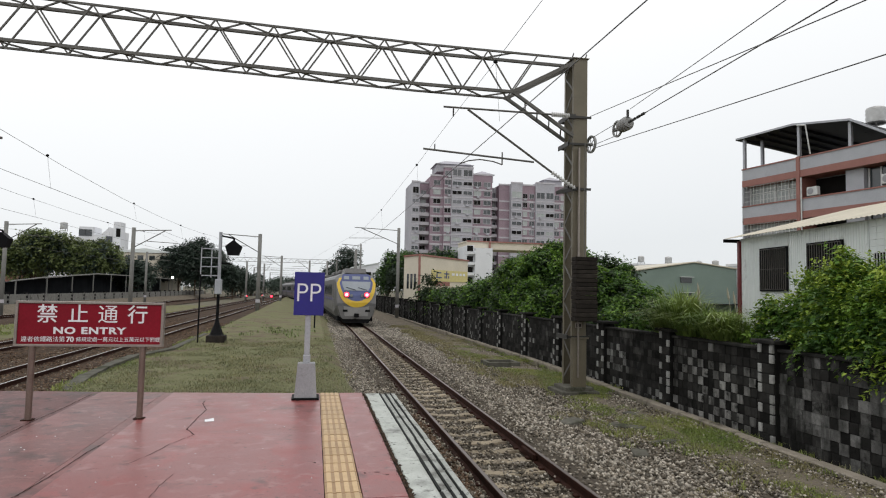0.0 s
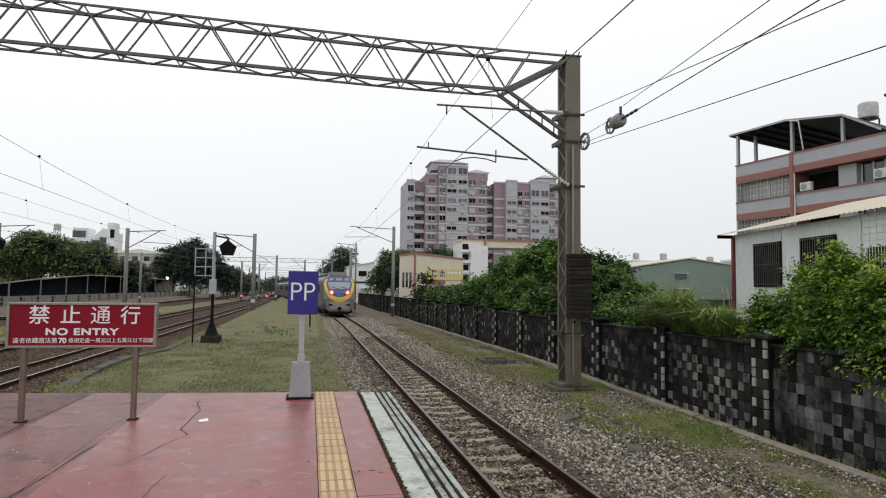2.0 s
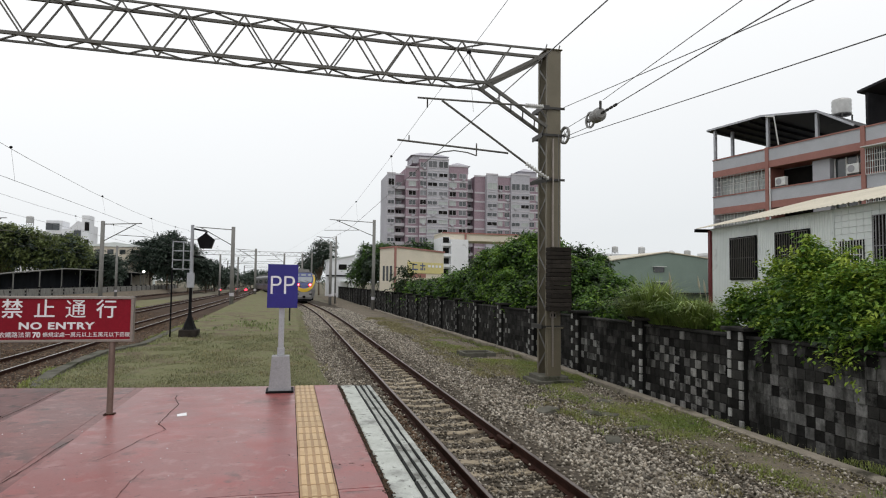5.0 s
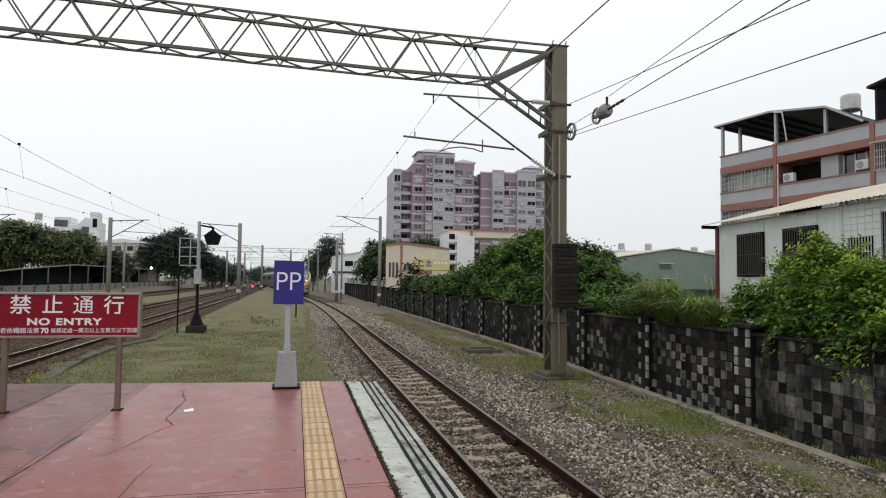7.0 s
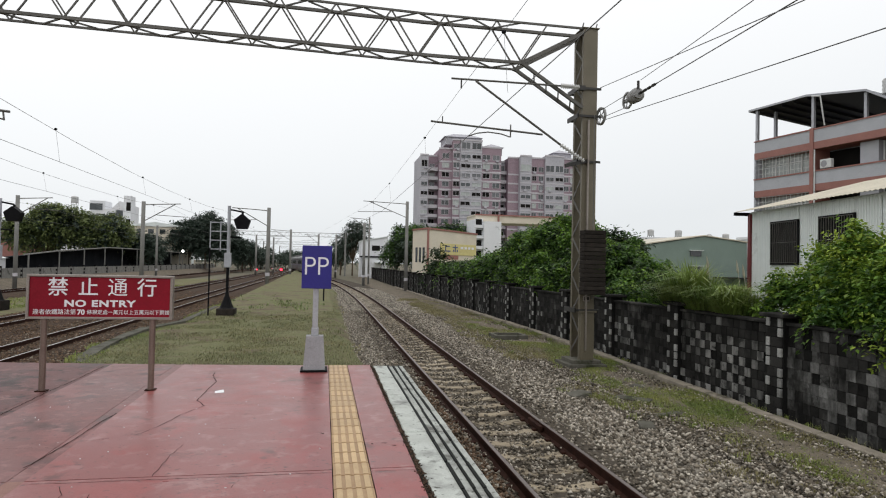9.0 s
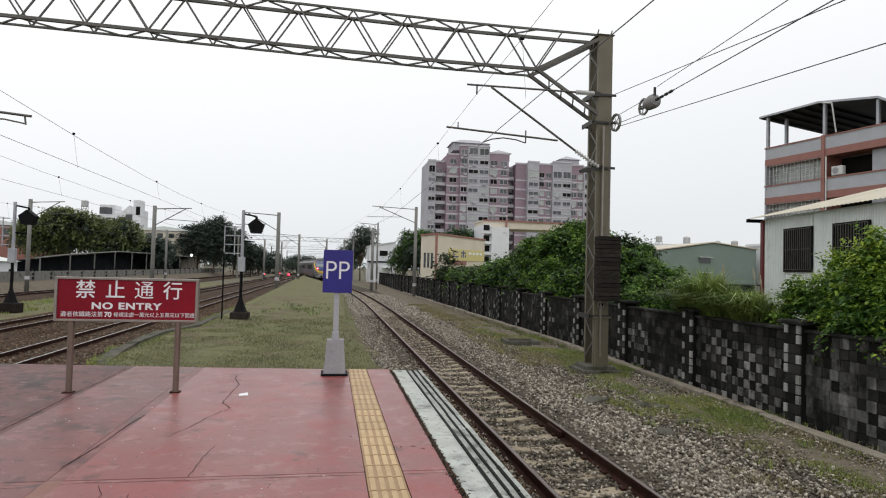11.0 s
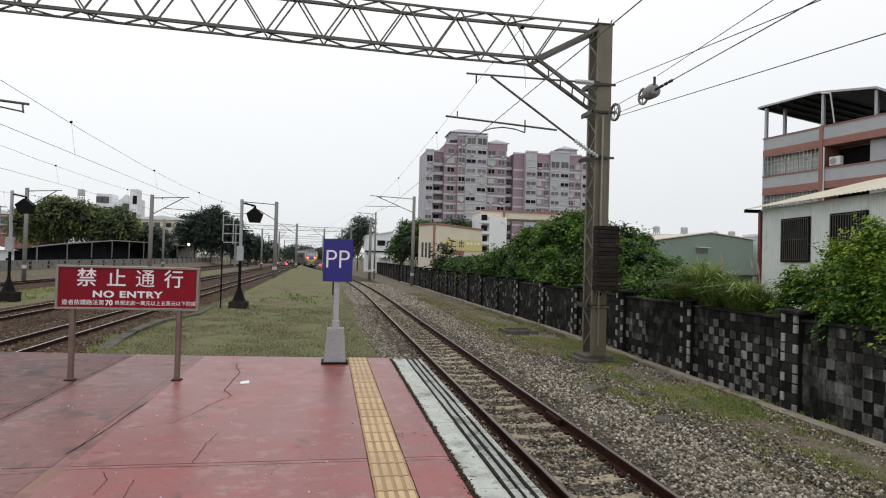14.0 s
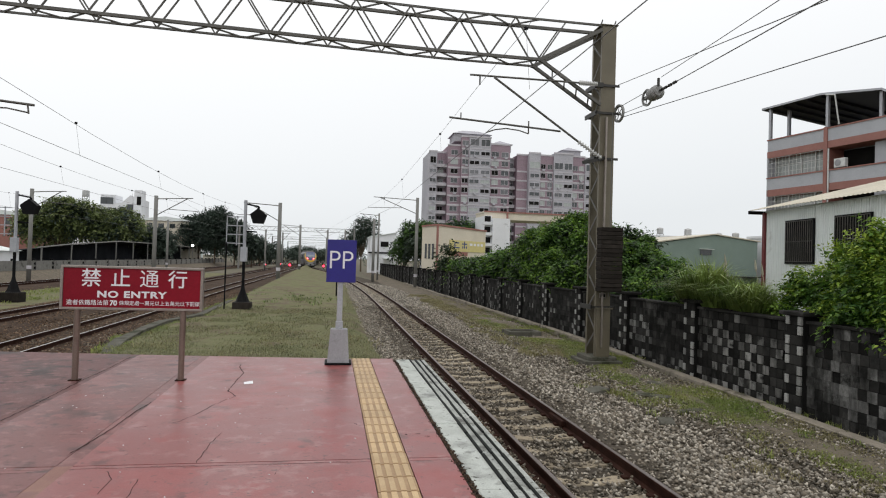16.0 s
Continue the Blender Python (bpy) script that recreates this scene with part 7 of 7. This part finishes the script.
def train_car(cab):
    th = thing("train_car", "silver train car, blue and yellow cab end, lit tail lamps" if cab else "silver train car with a row of dark windows", "train", group="departing train")
    L = 20.0
    if cab:
        rings = [ring(2.62, 1.54, 0.0, 0.1, tuck=0.3, rise=0.75), ring(2.68, 2.19, 0.20, 0.15, tuck=0.3, rise=0.75), ring(2.70, 2.9, 0.64, 0.3, tuck=0.3, rise=0.75), ring(2.66, 3.36, 0.89, 0.55, tuck=0.25, rise=0.6), ring(2.82, 3.62, 1.5), ring(2.82, 3.66, 2.2), ring(2.82, 3.66, L)]
    else:
        rings = [ring(2.82, 3.66, 0.0), ring(2.82, 3.66, L)]
    part("body", loft(rings), M["train_side"], th, "brushed silver body")
    part("underframe", MB().box(-1.2, 1.2, 0.9 if cab else 0.3, L - 0.3, 0.25, 0.6), M["black"], th)
    for y in (3.2, L - 3.2):
        bo = part("bogie", MB().box(-0.85, 0.85, y - 1.4, y + 1.4, 0.3, 0.65), M["black"], th)
        for e in (-1.05, 1.05):
            for s in (-0.54, 0.54):
                part("wheel", MB().tube((s - 0.06, y + e, 0.43), (s + 0.06, y + e, 0.43), 0.43, 14), M["dark_steel"], bo)
    for s in (-1, 1):
        for k in range(6):
            y = 4.6 + k * 2.1
            part("window", MB().box(*sorted((s * 1.40, s * 1.425)), y, y + 1.6, 1.95, 2.75), M["glass"], th)
        for y in (2.4, L - 2.8):
            part("door", MB().box(*sorted((s * 1.40, s * 1.43)), y, y + 0.9, 0.75, 2.8), M["train_grey"], th)
        part("stripe", MB().box(*sorted((s * 1.405, s * 1.418)), 2.3 if cab else 0.2, L - 0.2, 1.62, 1.78), M["train_blue"], th, "thin blue stripe")
    for y in (5, 12):
        part("roof_unit", MB().box(-0.9, 0.9, y, y + 4, 3.6, 3.85, 0.05), M["train_grey"], th)
    if cab:
        def patch(inner, outer, off, n=26):
            """A sheet on the cab end between two half ellipses (half-width, depth) below z 3.3."""
            rows = []
            for t in np.linspace(0, 1, 5):
                a, b = inner[0] + (outer[0] - inner[0]) * t, inner[1] + (outer[1] - inner[1]) * t
                row = []
                for u in np.linspace(-math.pi / 2, math.pi / 2, n):
                    z = 3.2 - b * math.cos(u) ** 0.8
                    lim = 1.335 - 1.1 * max(0.0, z - 2.8) ** 2 - (1.34 - a) * 0.9
                    row.append((max(-lim, min(lim, a * math.sin(u))), face_y(z) - off, z))
                rows.append(row)
            return MB().grid(rows)
        part("yellow_band", patch((1.14, 1.58), (1.34, 2.0), 0.05), M["train_yellow"], th, "curved yellow band round the cab end")
        part("blue_face", patch((0.0, 0.0), (1.15, 1.60), 0.04), M["train_blue"], th, "blue cab end")
        rows = [[(x, face_y(z) - 0.035, z) for x in np.linspace(-1, 1, 9) * w] for z, w in ((3.19, 1.0), (3.35, 0.98), (3.48, 0.85))]
        part("brow", MB().grid(rows), M["train_blue"], th)
        part("skirt", MB().prism([(-0.92, 0, 0.42), (0.92, 0, 0.42), (1.1, 0, 0.75), (1.28, 0, 1.28), (-1.28, 0, 1.28), (-1.1, 0, 0.75)], (0, -0.04, 0), (0, 0.3, 0)), M["train_grey"], th, "grey lower skirt")
        part("chin", MB().prism([(-0.78, 0, 0.62), (0.78, 0, 0.62), (0.86, 0, 1.3), (0.5, 0, 1.22), (0, 0, 1.19), (-0.5, 0, 1.22), (-0.86, 0, 1.3)], (0, -0.056, 0), (0, 0.03, 0)), M["train_chin"], th, "paler grey chin panel")
        part("roof_shroud", MB().add([(x, y, z) for y, z, w in ((1.3, 3.55, 0.75), (1.5, 3.88, 0.7), (4.2, 3.88, 0.7), (4.4, 3.55, 0.75)) for x in (-w, w)], [(0, 1, 3, 2), (2, 3, 5, 4), (4, 5, 7, 6), (0, 2, 4, 6), (1, 7, 5, 3), (0, 6, 7, 1)]), M["train_grey"], th)
        part("plough", MB().prism([(-0.85, 0, 0.15), (0.85, 0, 0.15), (1.02, 0, 0.5), (-1.02, 0, 0.5)], (0, 0.02, 0), (0, 0.5, 0)), M["black"], th)
        for s in (-0.75, 0.75):
            part("buffer_socket", MB().box(s - 0.16, s + 0.16, -0.07, 0.0, 0.9, 1.05), M["black"], th)
        part("coupler", MB().box(-0.15, 0.15, -0.35, 0.1, 0.55, 0.8, 0.03), M["black"], th)
        rows = [[(x, face_y(z) - 0.07, z) for x in np.linspace(-1, 1, 7) * w] for z, w in ((2.34, 0.80), (2.6, 0.93), (2.88, 0.98), (2.96, 0.97))]
        ws = part("windscreen", MB().grid(rows), M["windscreen"], th, "wide windscreen, sky reflection painted as pale grey")
        part("wiper", MB().bar((-0.7, face_y(2.55) - 0.1, 2.55), (-0.05, face_y(2.4) - 0.1, 2.38), 0.03, 0.03).bar((0.1, face_y(2.55) - 0.1, 2.55), (0.7, face_y(2.4) - 0.1, 2.38), 0.03, 0.03), M["black"], ws)
        for x0, x1 in ((-0.85, -0.5), (-0.27, 0.27), (0.5, 0.85)):
            rows = [[(x, face_y(z) - 0.07, z) for x in (x0, x1)] for z in (3.1, 3.32)]
            part("marker_window", MB().grid(rows), M["windscreen"], th)
        for s in (-1, 1):
            hs = part("lamp_housing", MB().tube((s * 0.685, -0.02, 2.06), (s * 0.685, 0.12, 2.06), 0.21, 16), M["train_grey"], th)
            part("tail_lamp", MB().tube((s * 0.685, -0.06, 2.06), (s * 0.685, -0.03, 2.06), 0.16, 16), M["red_glow"], hs, "glowing red tail lamp")
            part("lamp_core", MB().tube((s * 0.685, -0.075, 2.06), (s * 0.685, -0.062, 2.06), 0.09, 12), M["pink_glow"], hs)
            part("headlamp", MB().tube((s * 0.36, -0.04, 2.0), (s * 0.36, 0.1, 2.0), 0.10, 12), M["windscreen"], th)
    return th


tail = train_car(True)
plain = train_car(False)
cars = [tail, plain] + [copy_thing(plain, pose(0, 0, 0)) for _ in range(6)]

# ---- block wall, last ----
wall = thing("block_wall", "sooty concrete block boundary wall with banded piers and flat caps", "wall", kind="structure")
BL = MB().box(-0.012, 0.012, -0.094, 0.094, -0.091, 0.091, 0.006).mesh("block", M["block"])
BP = MB().box(-0.012, 0.012, -0.094, 0.094, -0.091, 0.091, 0.006).mesh("block", M["pale_block"])
DIM = MB().box(-0.012, 0.012, -0.0965, 0.0965, -0.096, 0.096, 0.003).mesh("block", M["dim_block"])
MID = MB().box(-0.012, 0.012, -0.0965, 0.0965, -0.096, 0.096, 0.003).mesh("block", M["mid_block"])
QD = MB().box(-0.035, 0.035, -0.2, 0.2, -0.091, 0.091, 0.008).mesh("pier_block", M["block"])
QP = MB().box(-0.035, 0.035, -0.05, 0.05, -0.082, 0.082, 0.008).mesh("pier_block", M["band_block"])
far_dark, far_pale = MB(), MB()
piers = [10.8 + 3.62 * k for k in range(-4, 30)]
Z0 = -1.1
mb = MB().box(WALL_X + 0.02, WALL_X + 0.2, piers[0], piers[-1], -1.3, 0.66)
part("wall_core", mb, M["mortar"], wall)
count = 0
rb = random.Random(77)
for i, yp in enumerate(piers):
    mb = MB().box(WALL_X - 0.1, WALL_X + 0.24, yp - 0.22, yp + 0.22, -1.3, 0.8, 0.01)
    part("pier", mb, M["mortar"], wall)
    cap = MB().box(WALL_X - 0.2, WALL_X + 0.32, yp - 0.34, yp + 0.34, 0.8, 0.88, 0.015)
    part("pier_cap", cap, M["block"], wall)
    near = -1 < yp < 32
    for c in range(10):
        z = Z0 + 0.1 + c * 0.19
        s = -1 if c % 2 else 1
        if near:
            part("pier_block", QP, None, wall, at=(WALL_X - 0.11, yp - s * 0.16, z))
            part("pier_block", QP, None, wall, at=(WALL_X - 0.108, yp + s * 0.16, z)) if rb.random() < 0.12 else None
            part("pier_block", QD, None, wall, at=(WALL_X - 0.085, yp, z))
        else:
            far_pale.box(WALL_X - 0.145, WALL_X - 0.07, yp - s * 0.16 - 0.055, yp - s * 0.16 + 0.055, z - 0.09, z + 0.09)
    if i == len(piers) - 1:
        break
    y0, y1 = yp + 0.22, piers[i + 1] - 0.22
    cap = MB().box(WALL_X - 0.06, WALL_X + 0.26, y0 - 0.0, y1, 0.66, 0.72, 0.01)
    part("wall_cap", cap, M["block"], wall)
    for c in range(9):
        z = Z0 + 0.1 + c * 0.195
        n, soft = 16, yp < 10
        w = (y1 - y0) / n
        for k in range(n):
            yy = y0 + (k + 0.5) * w + (0.25 if c % 2 else -0.25) * w * 0.3
            pale = (k + c) % 2 == (0 if rb.random() < 0.92 else 1) and rb.random() < (0.9 if z < 0.2 else 0.4) * (1.0 if yp < 17 else 0.3) and noise.noise((yy * 0.35, z * 1.2, 4)) > -0.3
            if soft:
                pale = noise.noise((yy * 0.9, z * 1.6, 8)) + rb.uniform(-0.3, 0.3) + (0.15 if (k + c) % 2 else -0.15) > (0.0 if -0.75 < z < 0.15 else 0.35)
            if 6 < yp < 16 and count < 300:
                m = pose(WALL_X + rb.uniform(0.004, 0.012) - (0.012 if pale else 0), yy, z, 0, 0, rb.uniform(-0.6, 0.6))
                part("block", (MID if pale else DIM if rb.random() < 0.55 else BL) if soft else BP if pale else BL, None, wall, at=m)
                count += 1
            else:
                (far_pale if pale else far_dark).box(WALL_X - 0.008, WALL_X + 0.02, yy - w / 2 + 0.006, yy + w / 2 - 0.006, z - 0.091, z + 0.091)
if far_dark.v:
    tagged(part("blocks", far_dark, surf("far_wall_block", (0.010, 0.0098, 0.0094), (0.034, 0.033, 0.031), 2.2, 0.9, bump=0.35, fine=60, island=0.5, c3=(0.012, 0.012, 0.012), wear=0.56, wscale=3.2, lichen=(0.075, 0.073, 0.068)), wall), kind="stuff")
tagged(part("pale_blocks", far_pale, surf("far_pale_block", (0.22, 0.22, 0.21), (0.12, 0.119, 0.113), 4, 0.85, bump=0.35, fine=60, island=0.45, c3=(0.04, 0.04, 0.037), wear=0.54, wscale=5, soot=(0.03, 0.03, 0.028)), wall), kind="stuff")


def along(s):
    """Place and heading on the main track, s metres of y ahead."""
    return main_x(s), main_heading(s)


def tail_y(t):
    """Where the last car's end stands at t seconds."""
    ts = [0, 1, 2, 3, 4, 16]
    ys = [43.3, 49.4, 55.9, 62.2, 68.6, 148.0]
    return float(np.interp(t, ts, ys))


def motions():
    for k, car in enumerate(cars):
        rows = []
        for i in range(33):
            t = i * 0.5
            y0 = tail_y(t) + k * 20.6
            y1 = y0 + 20.0
            x0, x1 = main_x(y0), main_x(y1)
            rows.append((t, pose(x0, y0, RAIL, 0, 0, math.degrees(math.atan2(x0 - x1, 20.0)))))
        walk(car, rows)


motions()
